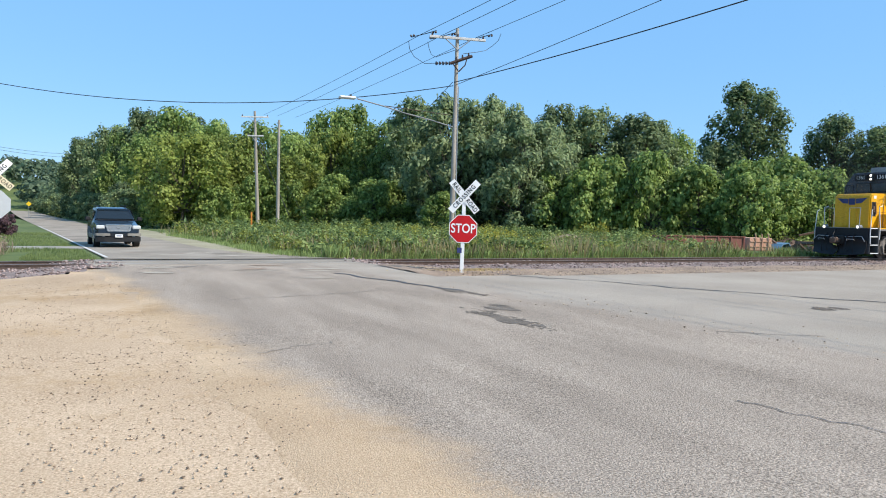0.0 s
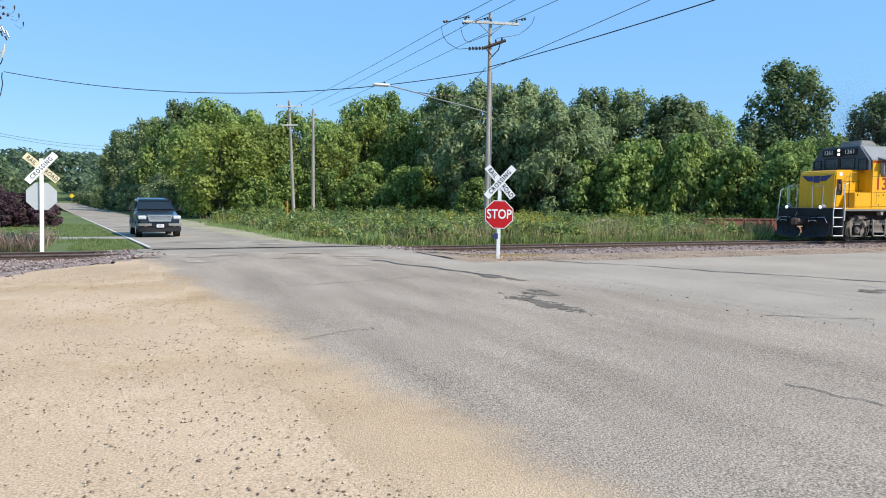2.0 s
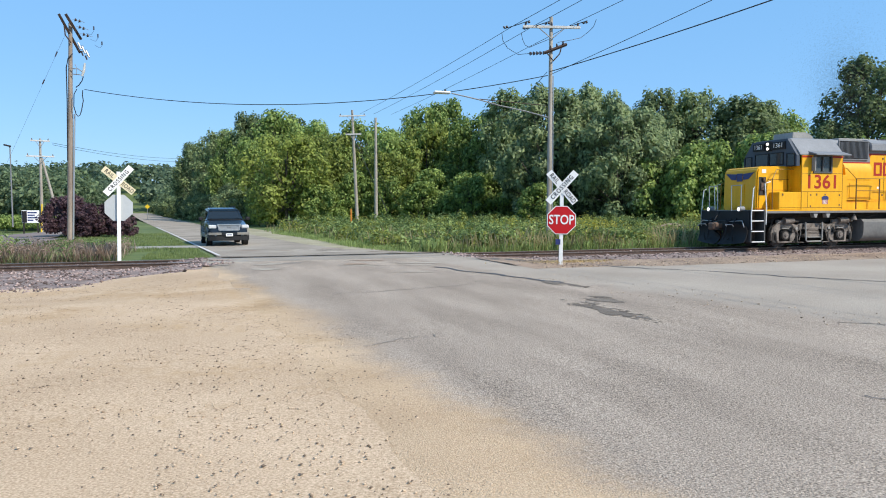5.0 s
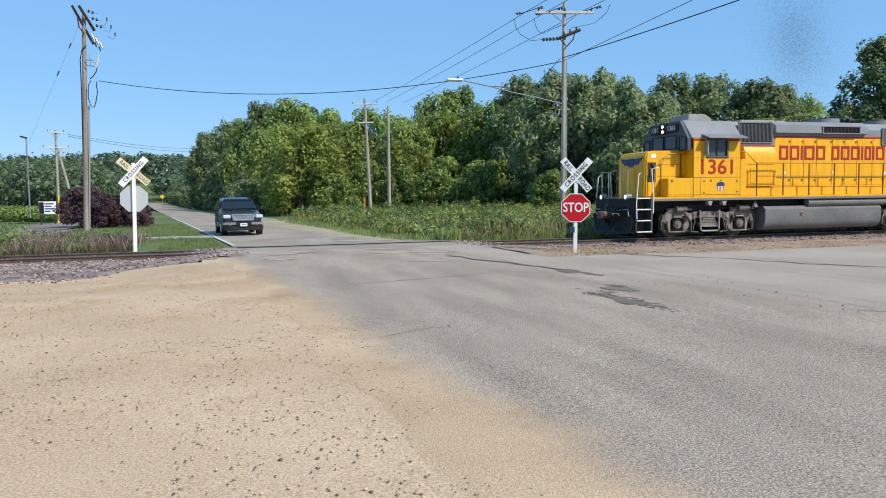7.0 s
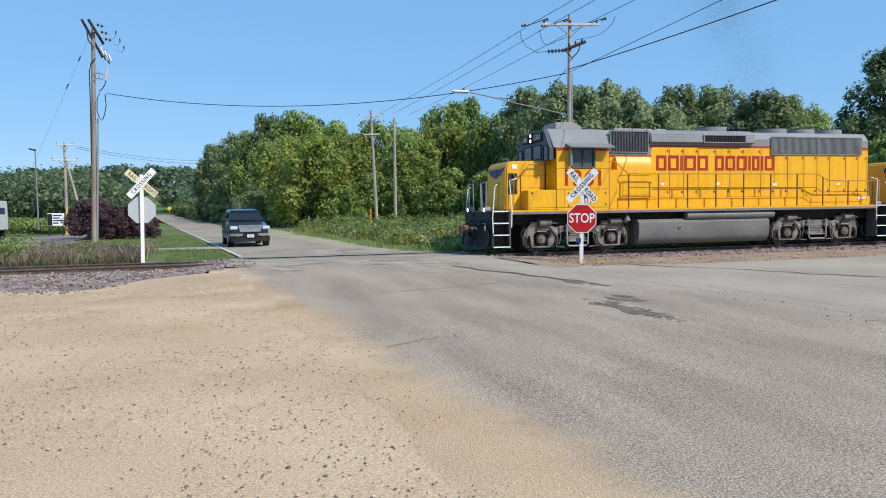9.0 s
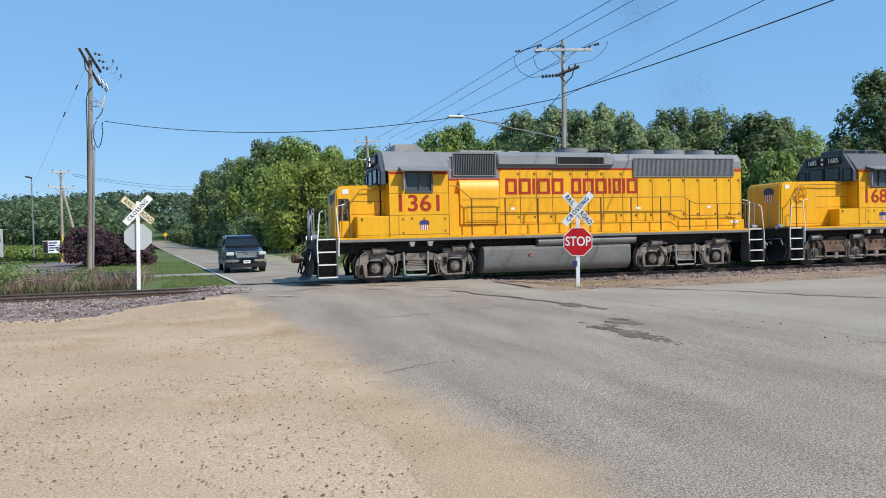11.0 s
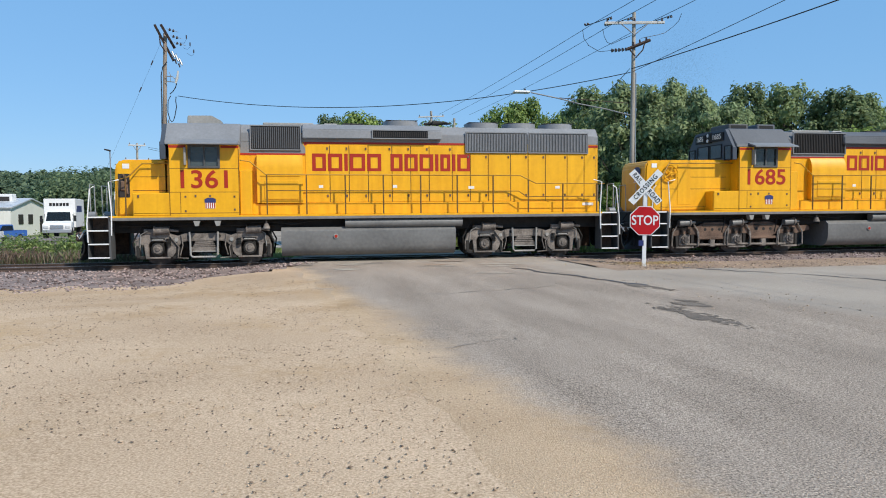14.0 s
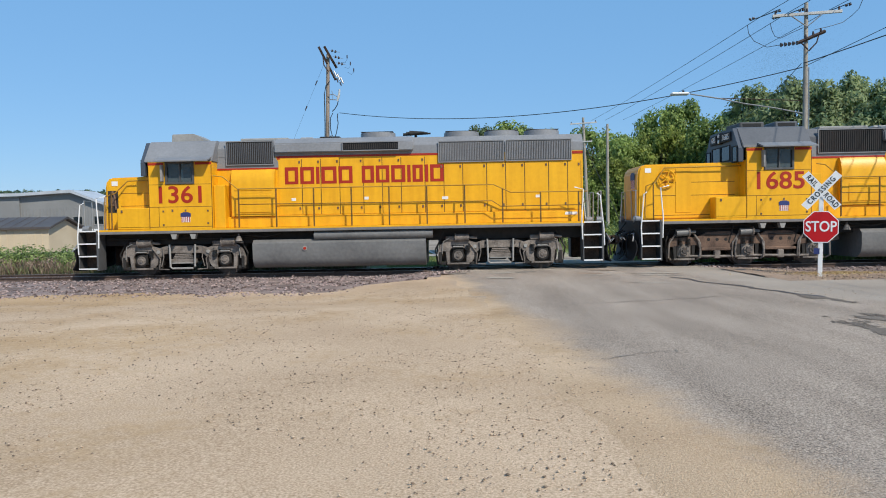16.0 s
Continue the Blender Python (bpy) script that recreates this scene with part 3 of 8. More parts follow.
def stones(name, n, place, size, material, label, seed):
    """Loose stones: small uneven octahedra, joined."""
    rng = np.random.default_rng(seed)
    base = np.array([(1, 0, 0), (-1, 0, 0), (0, 1, 0), (0, -1, 0), (0, 0, 1), (0, 0, -0.6)], float)
    tri = np.array([(0, 2, 4), (2, 1, 4), (1, 3, 4), (3, 0, 4), (2, 0, 5), (1, 2, 5), (3, 1, 5), (0, 3, 5)])
    P = np.array([place(rng) for _ in range(n)])
    s = size[0] + (size[1] - size[0]) * rng.random(n) ** 2.5
    v = base[None] * (0.7 + 0.6 * rng.random((n, 6, 1))) * s[:, None, None] * np.stack([0.8 + 0.5 * rng.random(n), 0.8 + 0.5 * rng.random(n), 0.5 + 0.35 * rng.random(n)], 1)[:, None]
    a = rng.random(n) * 6.283
    c, q = np.cos(a)[:, None], np.sin(a)[:, None]
    v = np.stack([v[..., 0] * c - v[..., 1] * q, v[..., 0] * q + v[..., 1] * c, v[..., 2]], -1) + P[:, None]
    f = (tri[None] + 6 * np.arange(n)[:, None, None]).reshape(-1, 3)
    return tagged(raw(name, v.reshape(-1, 3), f, material), label, "stones", kind="stuff")


def on_lot(rng):
    while True:
        y = 2.5 + 16 * rng.random() ** 1.15
        x = -0.85 * y - 2 + (3.0 + 0.85 * y + 0.6) * rng.random()
        edge = road_left(y)
        if x < edge + 1.6 * rng.random() ** 2 and noise.noise((x * 0.8, y * 0.8, 7)) + noise.noise((x * 0.25, y * 0.25, 3)) + 0.5 * rng.random() > 0.0:
            return x, y, dip(x, y) - 0.004


stones("gravel_stones", 21000, on_lot, (0.003, 0.0145), "pebble", "loose brown and grey stones on the gravel", 3)
stones("road_grit", 320, lambda r: ((lambda y: (9.75 - 0.165 * y + r.normal() * 0.6, y, 0.008))(4 + 12 * r.random())),
       (0.006, 0.02), "pebble", "loose grit along the edge of the road", 4)


stones("shoulder_stones", 5200, lambda r: (lambda x, y: (x, y, dip(x, y) - 0.03 + 0.05 * smooth(18.2, 19.2, y) + 0.012))(8.6 + 26 * r.random() ** 1.4, 17.2 + 4.4 * r.random()),
       (0.008, 0.034), "pebble", "loose stones scattered over the dirt shoulder", 8)


# ---- track ----
def bed_z(x, y):
    """Ballast: level under the ties, sloping to the lot."""
    d = abs(y - TRACK_Y)
    wide = 8.0 if y < TRACK_Y and x < 4 else (3.4 if y < TRACK_Y else 2.3)
    return -0.13 - 0.13 * smooth(1.4, wide, d) + rough(x, y, 0.03, 1.5) + (0.11 * smooth(-2.2, -0.5, x) if x < 4 else 0.11 * (1 - smooth(8.1, 9.8, x)))


def bed_inside(x, y):
    if y < TRACK_Y:
        if x < 4:
            return y > 16.2 + 0.9 * noise.noise((x * 0.25, 2, 2)) + 6.5 * smooth(-3.6, 0.2, x) and x < 0.4
        return x > 7.6 and y > 21.2 + 0.5 * noise.noise((x * 0.4, 1, 1))
    return y < 26.6 and not -0.4 < x < 8.0


sheet("ballast_bed", [*np.linspace(-150, -40, 45), *np.linspace(-39.5, 60, 200), *np.linspace(62, 200, 45)], np.linspace(15.2, 26.8, 48), bed_z, "ballast_bed",
      "purple-grey crushed stone track bed", bed_inside)


def on_bed(rng):
    while True:
        x, y = -26 + 66 * rng.random(), 15.6 + 10.8 * rng.random()
        if bed_inside(x, y) and (x > 8 or rng.random() < 0.9):
            return x, y, bed_z(x, y) + 0.012


stones("ballast_stones", 19000, on_bed, (0.024, 0.062), "ballast", "crushed purple-grey quartzite ballast beside the rails", 5)

PROFILE = [(-0.07, -0.17), (0.07, -0.17), (0.07, -0.155), (0.012, -0.135), (0.012, -0.045), (0.036, -0.035), (0.036, -0.004), (-0.036, -0.004), (-0.036, -0.035), (-0.012, -0.045), (-0.012, -0.135), (-0.07, -0.155)]
for side in (-1, 1):
    rail = thing("rail", "rusty steel rail with a worn bright head", "rail", "rails", (0, TRACK_Y + side * GAUGE, 0))
    single("web", "rail", rail, lambda bm: prism(bm, PROFILE, -160, 220, "x"))
    single("head", "rail_top", rail, lambda bm: span(bm, -160, 220, -0.030, 0.030, -0.004, 0.0), "bright worn rail head")
ties = tagged(new("track_ties"), "weathered wooden railway ties in ballast", "railway ties", kind="structure")
tie_bm = bmesh.new()
box(tie_bm, (0, 0, 0), (0.23, 2.6, 0.18), 0.012)
tie0 = part("tie", tie_bm, "tie", ties)
tie0.matrix_basis = pose(-40, TRACK_Y, -0.24)
for k in range(1, 190):
    x = -40 + 0.54 * k
    if -0.3 < x < 7.9:
        continue
    o = tie0.copy()
    scene.collection.objects.link(o)
    o.matrix_basis = pose(x, TRACK_Y + random.uniform(-0.05, 0.05), -0.24 + random.uniform(-0.01, 0.012), 0, 0, random.uniform(-1.5, 1.5))
tagged(single("crossing_panel", "road_far", None, lambda bm: (span(bm, -0.6, 8.1, TRACK_Y - 0.70, TRACK_Y + 0.695, -0.2, -0.004, 0.02),
                                                          span(bm, -0.4, 8.0, TRACK_Y - 1.4, TRACK_Y - 0.80, -0.2, 0.004, 0.02),
                                                          span(bm, -0.4, 8.0, TRACK_Y + 0.80, TRACK_Y + 1.4, -0.2, 0.0, 0.02))),
       "asphalt filling between and beside the rails", kind="structure")
tagged(single("timber_edge", "tie", None, lambda bm: (span(bm, -0.4, 8.0, TRACK_Y - 0.795, TRACK_Y - 0.790, -0.15, -0.002), span(bm, -0.5, 8.0, TRACK_Y + 0.70, TRACK_Y + 0.705, -0.15, -0.003))), kind="structure")


# ---- signs at the crossing ----
def octagon(r):
    return [(r * math.cos(radians(22.5 + 45 * k)), r * math.sin(radians(22.5 + 45 * k))) for k in range(8)]


def crossing_sign(at, turn, lean, stop_low):
    """White post with a crossbuck above an octagonal stop plate; its front looks to local -y."""
    s = thing("crossing_sign", "white post with white railroad crossbuck above red octagonal stop plate", "road sign", "crossing signs", at, turn)
    s.matrix_basis = pose(*at, 0, lean, turn)
    single("post", "sign_white", s, lambda bm: span(bm, -0.055, 0.055, -0.045, 0.045, -0.35, 2.40, 0.008))
    plate = single("stop_plate", "sign_back", s, lambda bm: prism(bm, octagon(0.455), -0.056, -0.052, "y"), "octagonal aluminium plate")
    plate.data.transform(Matrix.Translation((0, 0, stop_low + 0.44)))
    for nm, r, y, mt in (("white_rim", 0.454, -0.0585, "sign_white"), ("red_face", 0.432, -0.0605, "sign_red")):
        o = single(nm, mt, plate, lambda bm: prism(bm, octagon(r), y, y + 0.002, "y"))
        o.data.transform(Matrix.Translation((0, 0, stop_low + 0.44)))
    words("stop_word", "STOP", 0.39, "sign_white", plate, Matrix.Translation((0, -0.064, stop_low + 0.44)) @ pose(0, 0, 0, 90), stretch=0.80, label="white letters", bold=0.006)
    for tilt, y, mt, texts in ((48, -0.075, "sign_white", (("CROSSING", 0),)), (-49, -0.068, "sign_white", (("RAIL", -0.35), ("ROAD", 0.35)))):
        m = Matrix.Translation((0, 0, 2.26)) @ pose(0, 0, 0, 0, -tilt, 0)
        blade = single("crossbuck_blade", mt, s, lambda bm: span(bm, -0.60, 0.60, y, y + 0.004, -0.105, 0.105))
        blade.data.transform(m)
        for text, dx in texts:
            words("blade_word", text, 0.19, "black", blade, m @ Matrix.Translation((dx, y - 0.004, 0)) @ pose(0, 0, 0, 90), stretch=0.80, bold=0.002, space=1.3 if dx == 0 else 1.1)
    return s


sign_a = crossing_sign((9.72, 19.5, -0.02), -24, 0.9, 0.85)
single("emergency_plate", "blue", sign_a, lambda bm: span(bm, -0.16, -0.02, -0.052, -0.047, 0.56, 0.72), "small blue notice plate")


def crossing_sign_back(at, turn, lean, stop_low):
    """The facing sign on the far side of the track, seen from behind; its crossbuck is double-faced."""
    s = thing("crossing_sign", "white post with weathered crossbuck and bare octagonal plate back", "road sign", "crossing signs")
    s.matrix_basis = pose(*at, 0, lean, turn)
    single("post", "sign_white", s, lambda bm: span(bm, -0.06, 0.06, -0.05, 0.05, -0.3, 3.0, 0.008))
    plate = single("stop_plate", "sign_back", s, lambda bm: prism(bm, octagon(0.475), 0.052, 0.056, "y"), "bare aluminium sign back")
    plate.data.transform(Matrix.Translation((0, 0, stop_low + 0.44)))
    face = single("red_face", "sign_red", plate, lambda bm: prism(bm, octagon(0.46), 0.057, 0.059, "y"))
    face.data.transform(Matrix.Translation((0, 0, stop_low + 0.44)))
    for tilt, y, mt, texts in ((49, -0.075, "sign_white", (("CROSSING", 0),)), (-40, -0.066, "sign_yellowed", (("RAIL", -0.36), ("ROAD", 0.36)))):
        m = Matrix.Translation((0, 0, 2.70)) @ pose(0, 0, 0, 0, -tilt, 0)
        blade = single("crossbuck_blade", mt, s, lambda bm: span(bm, -0.61, 0.61, y, y + 0.004, -0.112, 0.112))
        blade.data.transform(m)
        for text, dx in texts:
            words("blade_word", text, 0.19, "black" if tilt > 0 else "bark", blade, m @ Matrix.Translation((dx, y - 0.004, 0)) @ pose(0, 0, 0, 90), stretch=0.80, bold=0.002, space=1.3 if dx == 0 else 1.1)
    return s


crossing_sign_back((-3.26, 26.5, -0.06), 6, 1.0, 1.35)


# ---- trees and weeds ----
def leaf_cloud(rng, lobes, n, size, droop=0.0, shell=(0.62, 1.06)):
    """Leaf clumps over a set of lobes (centre, radii): each a small folded blade."""
    vol = np.array([r[0] * r[1] + r[1] * r[2] + r[0] * r[2] for _, r in lobes])
    pick = rng.choice(len(lobes), n, p=vol / vol.sum())
    C, R = np.array([c for c, _ in lobes])[pick], np.array([r for _, r in lobes])[pick]
    d = rng.normal(size=(n, 3))
    d /= np.linalg.norm(d, axis=1)[:, None]
    rad = shell[0] + (shell[1] - shell[0]) * rng.random(n) ** 0.6
    bumpy = 1 + 0.16 * np.sin(d[:, 0] * 7 + pick) * np.sin(d[:, 1] * 6 + 2 * pick) * np.sin(d[:, 2] * 8)
    P = C + d * R * (rad * bumpy)[:, None]
    nrm = d * 0.95 + rng.normal(size=(n, 3)) * 0.42 + np.array([0, 0, 0.42])
    nrm /= np.linalg.norm(nrm, axis=1)[:, None]
    u = np.cross(nrm, rng.normal(size=(n, 3)))
    u /= np.linalg.norm(u, axis=1)[:, None]
    if droop:
        u = u * (1 - droop) + np.array([0, 0, -1.0]) * droop
        u /= np.linalg.norm(u, axis=1)[:, None]
    w = np.cross(nrm, u)
    s = size * (0.55 + 0.9 * rng.random(n))[:, None]
    long = 1.0 + droop * 1.6
    fold = nrm * s * 0.16
    quad = np.stack([P - u * s * 0.5 * long, P + w * s * 0.36 + fold, P + u * s * 0.5 * long, P - w * s * 0.36 + fold], 1)
    return quad.reshape(-1, 3), np.arange(4 * n).reshape(-1, 4)


def lobes_of(rng, h, r, base, n, tall=1.0):
    """Lobes that fill a crown from height base to h and radius r (all in metres)."""
    out = [((0, 0, (base + h) / 2), (r * 0.60, r * 0.60, (h - base) * 0.40))]
    m = int(n * 2.4)
    for k in range(m):
        u = (k + 0.5) / m
        a = k * 2.4 + rng.uniform(-0.6, 0.6)
        z = base + (h - base) * (0.06 + 0.84 * u)
        wide = r * math.sin(math.pi * (0.17 + 0.72 * u)) ** 0.65
        lr = r * rng.uniform(0.17, 0.34)
        d = (wide - lr * 0.5) * rng.uniform(0.80, 1.06)
        out.append(((math.cos(a) * d, math.sin(a) * d, z), (lr, lr, lr * tall * rng.uniform(0.65, 1.0))))
    for k in range(4):
        lr = r * rng.uniform(0.18, 0.28)
        out.append(((rng.uniform(-0.35, 0.35) * r, rng.uniform(-0.35, 0.35) * r, h - lr * tall * rng.uniform(0.8, 1.3)), (lr, lr, lr * tall)))
    return out


def tree(kind, seed, h, r, base, leaf, n=5200, size=0.36, lobes=11, tall=1.0, droop=0.0, label=""):
    rng = np.random.default_rng(seed)
    t = thing("tree" if base > 0.3 else "bush", label or kind, "tree" if base > 0.3 else "bush", "trees by the road")
    bm = bmesh.new()
    knots = [Vector((0.12 * h * 0.1 * noise.noise((k, seed, 0)), 0.12 * h * 0.1 * noise.noise((k, seed, 9)), h * 0.72 * k / 4)) for k in range(5)]
    rr = 0.018 * h + 0.03
    for k in range(4):
        rod(bm, knots[k], knots[k + 1], rr * (1 - 0.2 * k), rr * (0.8 - 0.2 * k), 8)
    ls = lobes_of(rng, h, r, base, lobes, tall)
    for c, _ in ls[1:]:
        a = knots[min(3, max(1, int(c[2] / h * 3.5)))]
        rod(bm, a, Vector(c), rr * 0.35, rr * 0.12, 5)
    part("trunk", bm, "bark", t, smooth=True)
    v, f = leaf_cloud(rng, ls, n, size, droop)
    v2, f2 = leaf_cloud(rng, ls, n // 4, size * 1.6, droop, (0.2, 0.72))
    raw("crown", np.concatenate([v, v2]), np.concatenate([f, f2 + len(v)]), leaf, t)
    return t


def grove(proto, places):
    """Stands copies of a tree at (x, y, height factor, width factor); the first place takes the tree itself."""
    for i, (x, y, kh, kw) in enumerate(places):
        m = Matrix.LocRotScale((x, y, -0.1), Euler((0, 0, x * 1.7 + y * 0.9)), (kw, kw, kh * 1.03))
        if i:
            copy_thing(proto, m)
        else:
            proto.matrix_basis = m


YG = tree("t", 11, 10, 5.2, 0.8, "leaf_yellow", 6900, 0.32, 14, label="broad yellow-green leafed tree at the wood's edge")
grove(YG, [(6.6, 76, 0.95, 0.95), (9.6, 82, 1.04, 0.9), (20.5, 92, 1.2, 0.8), (13.5, 86, 1.1, 0.85), (22.8, 80, 1.16, 0.82), (17, 76, 0.8, 0.8), (29.5, 72, 0.9, 0.8)])
MID = tree("t", 12, 11, 4.6, 0.8, "leaf_mid", 6900, 0.32, 14, label="leafy green deciduous tree in a dense wood")
grove(MID, [(16.5, 85, 1.08, 0.95), (23.4, 82, 1.13, 0.9), (27.2, 75, 0.98, 0.95), (26, 83, 1.17, 0.95), (31, 76, 1.0, 0.9), (18.5, 79, 0.86, 0.8), (1.7, 128, 1.22, 0.95),
            (4.0, 100, 0.92, 0.85), (12, 95, 1.05, 1.0), (52.5, 58, 0.9, 0.75), (35.5, 68, 0.98, 0.9), (56, 66, 0.9, 0.9), (8.5, 108, 1.28, 1.25), (2.2, 112, 1.0, 0.9)])
DARK = tree("t", 13, 13, 4.0, 1.0, "leaf_dark", 6900, 0.32, 13, 1.2, label="tall dark green deciduous tree in the wood")
grove(DARK, [(28.2, 68.5, 1.04, 0.85), (7.3, 119, 1.2, 1.5), (3.0, 122, 1.0, 1.1), (4.6, 112, 1.15, 1.2), (10.5, 112, 1.13, 1.25), (14.2, 112, 1.05, 1.1), (-0.2, 124, 1.04, 1.15), (-4.2, 143, 1.02, 1.2), (-4.9, 170, 1.12, 1.3), (-0.5, 150, 1.0, 1.1), (43.4, 58.5, 0.91, 1.05), (46, 55.6, 0.84, 1.1), (49.5, 57.5, 0.84, 0.95),
             (40.2, 60.5, 0.92, 0.95), (38, 64, 0.85, 0.9), (33, 64, 0.85, 0.9), (0.4, 136, 0.85, 1.0), (-10.5, 228, 0.8, 1.5), (-7, 205, 0.8, 1.4), (44, 63, 0.85, 1.0), (60, 60, 0.75, 0.9), (36.5, 57, 0.75, 0.8)])
WIL = tree("t", 14, 12, 4.2, 0.5, "leaf_willow", 10000, 0.26, 15, 1.15, 0.35, label="grey-green willow with drooping foliage")
grove(WIL, [(27.6, 58, 1.03, 0.98), (31.8, 57.5, 0.98, 0.86), (31.2, 51.8, 0.80, 0.86), (35, 53.5, 0.75, 0.75)])
TALL = tree("t", 15, 17, 4.3, 3.5, "leaf_cottonwood", 8500, 0.33, 14, 1.3, label="tall cottonwood standing above the bushes")
grove(TALL, [(64.6, 59.3, 1.0, 1.04), (78.2, 59, 0.83, 0.85), (80.5, 55, 0.74, 0.8), (86, 53.5, 0.8, 0.9), (90, 60, 0.8, 0.9)])
BUSH = tree("t", 16, 5, 2.7, 0.1, "leaf_bush", 3700, 0.25, 12, label="dense green bush beside the track")
grove(BUSH, [(41.2, 42.3, 1.2, 1.0), (38.5, 44.5, 1.15, 1.0), (44.5, 40.5, 1.05, 1.0), (44.5, 37.2, 0.8, 0.85), (48.5, 37.5, 0.95, 1.0), (41.5, 37.6, 0.85, 0.85), (52, 36, 0.9, 1.0), (36, 47.5, 1.1, 1.0), (56, 38, 0.75, 1.1),
             (23.5, 67, 0.85, 0.95), (19.5, 70, 0.72, 0.9), (28.5, 60.5, 0.72, 0.9), (25.5, 54.5, 0.62, 0.8), (34.5, 47.2, 0.9, 0.9), (13.5, 75, 0.9, 0.9), (11.4, 74.5, 0.55, 0.7), (21.5, 73, 0.95, 1.0), (26.0, 68, 0.9, 0.95), (16.5, 73.5, 0.85, 0.9), (9.5, 74, 0.7, 0.8), (30, 62.5, 0.85, 0.9), (61, 40, 0.72, 1.2), (67, 38.5, 0.66, 1.2), (33, 50, 0.9, 0.9), (73, 39, 0.7, 1.3),
             (4.8, 80, 0.7, 0.8), (3.4, 92, 0.75, 0.9), (2.2, 104, 0.8, 1.0), (60, 46, 0.85, 1.3), (52, 44, 1.2, 1.2)])
SHADY = tree("t", 18, 5, 2.7, 0.1, "leaf_dark", 3900, 0.25, 12, label="dark green bush at the roadside")
grove(SHADY, [(1.6, 84, 0.8, 0.9), (0.4, 95, 0.9, 0.9), (-0.8, 106, 0.9, 1.0), (-2.3, 118, 1.0, 1.0), (-3.8, 132, 1.0, 1.1), (-5.6, 148, 1.1, 1.2), (-7.8, 165, 1.2, 1.3), (-10.4, 188, 1.3, 1.5), (-13.4, 215, 1.4, 1.7), (-17, 245, 1.5, 2.0), (1.8, 90, 1.2, 1.0), (-1.5, 128, 1.4, 1.2)])
PUR = tree("t", 17, 3.2, 1.9, 0.05, "leaf_purple", 5200, 0.17, 11, label="purple-leaved smoke bush by the roadside")
grove(PUR, [(-9.5, 52.5, 0.84, 0.85), (-7.5, 51.2, 0.78, 0.8), (-5.9, 50.4, 0.55, 0.55), (-8.4, 50.6, 0.62, 0.75)])


def far_woods(name, places, label, seed, leaf="leaf_far", n=260, size=0.42):
    """Distant woodland: many crowns, too far to tell apart singly."""
    rng = np.random.default_rng(seed)
    V, F, k = [], [], 0
    for x, y, z, h, r in places:
        v, f = leaf_cloud(rng, [((x, y, z + h * 0.6), (r, r, h * 0.42)), ((x + r * 0.4, y, z + h * 0.75), (r * 0.6, r * 0.6, h * 0.24)), ((x - r * 0.5, y, z + h * 0.5), (r * 0.6, r * 0.6, h * 0.3))], n, r * size)
        V.append(v); F.append(f + k); k += len(v)
    return tagged(raw(name, np.concatenate(V), np.concatenate(F), leaf), label, "woodland", kind="stuff")


def hill_z(x, y):
    """A long wooded rise far behind the road."""
    return 0.0 + 25.0 * smooth(230, 430, y) * (0.78 + 0.22 * math.sin(x * 0.011 + 0.6)) * (1 - 0.75 * smooth(-60, 60, x))


sheet("hill", np.linspace(-700, 300, 41), np.linspace(225, 700, 20), lambda x, y: hill_z(x, y) - 1.4, "soil", "wooded rise in the distance")
rnd = random.Random(8)
hills = []
for _ in range(900):
    x, y = rnd.uniform(-420, 30), rnd.uniform(240, 470)
    if x > -0.118 * y - 7 and y < 320 and x < -0.118 * y + 10:
        continue
    hills.append((x, y, hill_z(x, y), rnd.uniform(7, 10), rnd.uniform(4, 6)))
far_woods("hill_woods", hills[:650], "dense green woods covering a distant rise", 21, "leaf_far", 125, 0.38)
mids = []
for _ in range(70):
    y = rnd.uniform(125, 190)
    mids.append((y * rnd.uniform(-0.315, -0.185), y, -1.0, rnd.uniform(6.5, 11.0) * y / 150, rnd.uniform(3.2, 5.0)))
mids += [(-0.118 * y - 9 + rnd.uniform(-4, 1), y, 0.5, rnd.uniform(7, 10), rnd.uniform(3, 5)) for y in range(150, 330, 9)]
mids += [(-0.118 * y + 14 + rnd.uniform(-1, 4), y, 0.5, rnd.uniform(6, 9), rnd.uniform(3.5, 5)) for y in range(210, 420, 8)]
far_woods("field_woods", mids[:70], "green trees beyond the fields", 22, "leaf_field", 900, 0.145)
far_woods("roadside_woods", mids[70:], "green trees lining the far road", 25, "leaf_field", 500, 0.2)
east = [(rnd.uniform(60, 150), rnd.uniform(70, 130), 0, rnd.uniform(4, 5.5), rnd.uniform(3, 5)) for _ in range(90)]
far_woods("east_woods", east, "green woods behind the tall trees", 23, "leaf_mid", 350, 0.28)
crop = [(x, 118 + (x % 3), -1.3, 2.6, 2.0) for x in range(-37, -21, 1)]
far_woods("corn_field", crop, "band of green corn at the field's edge", 24, "leaf_mid", 500, 0.13)


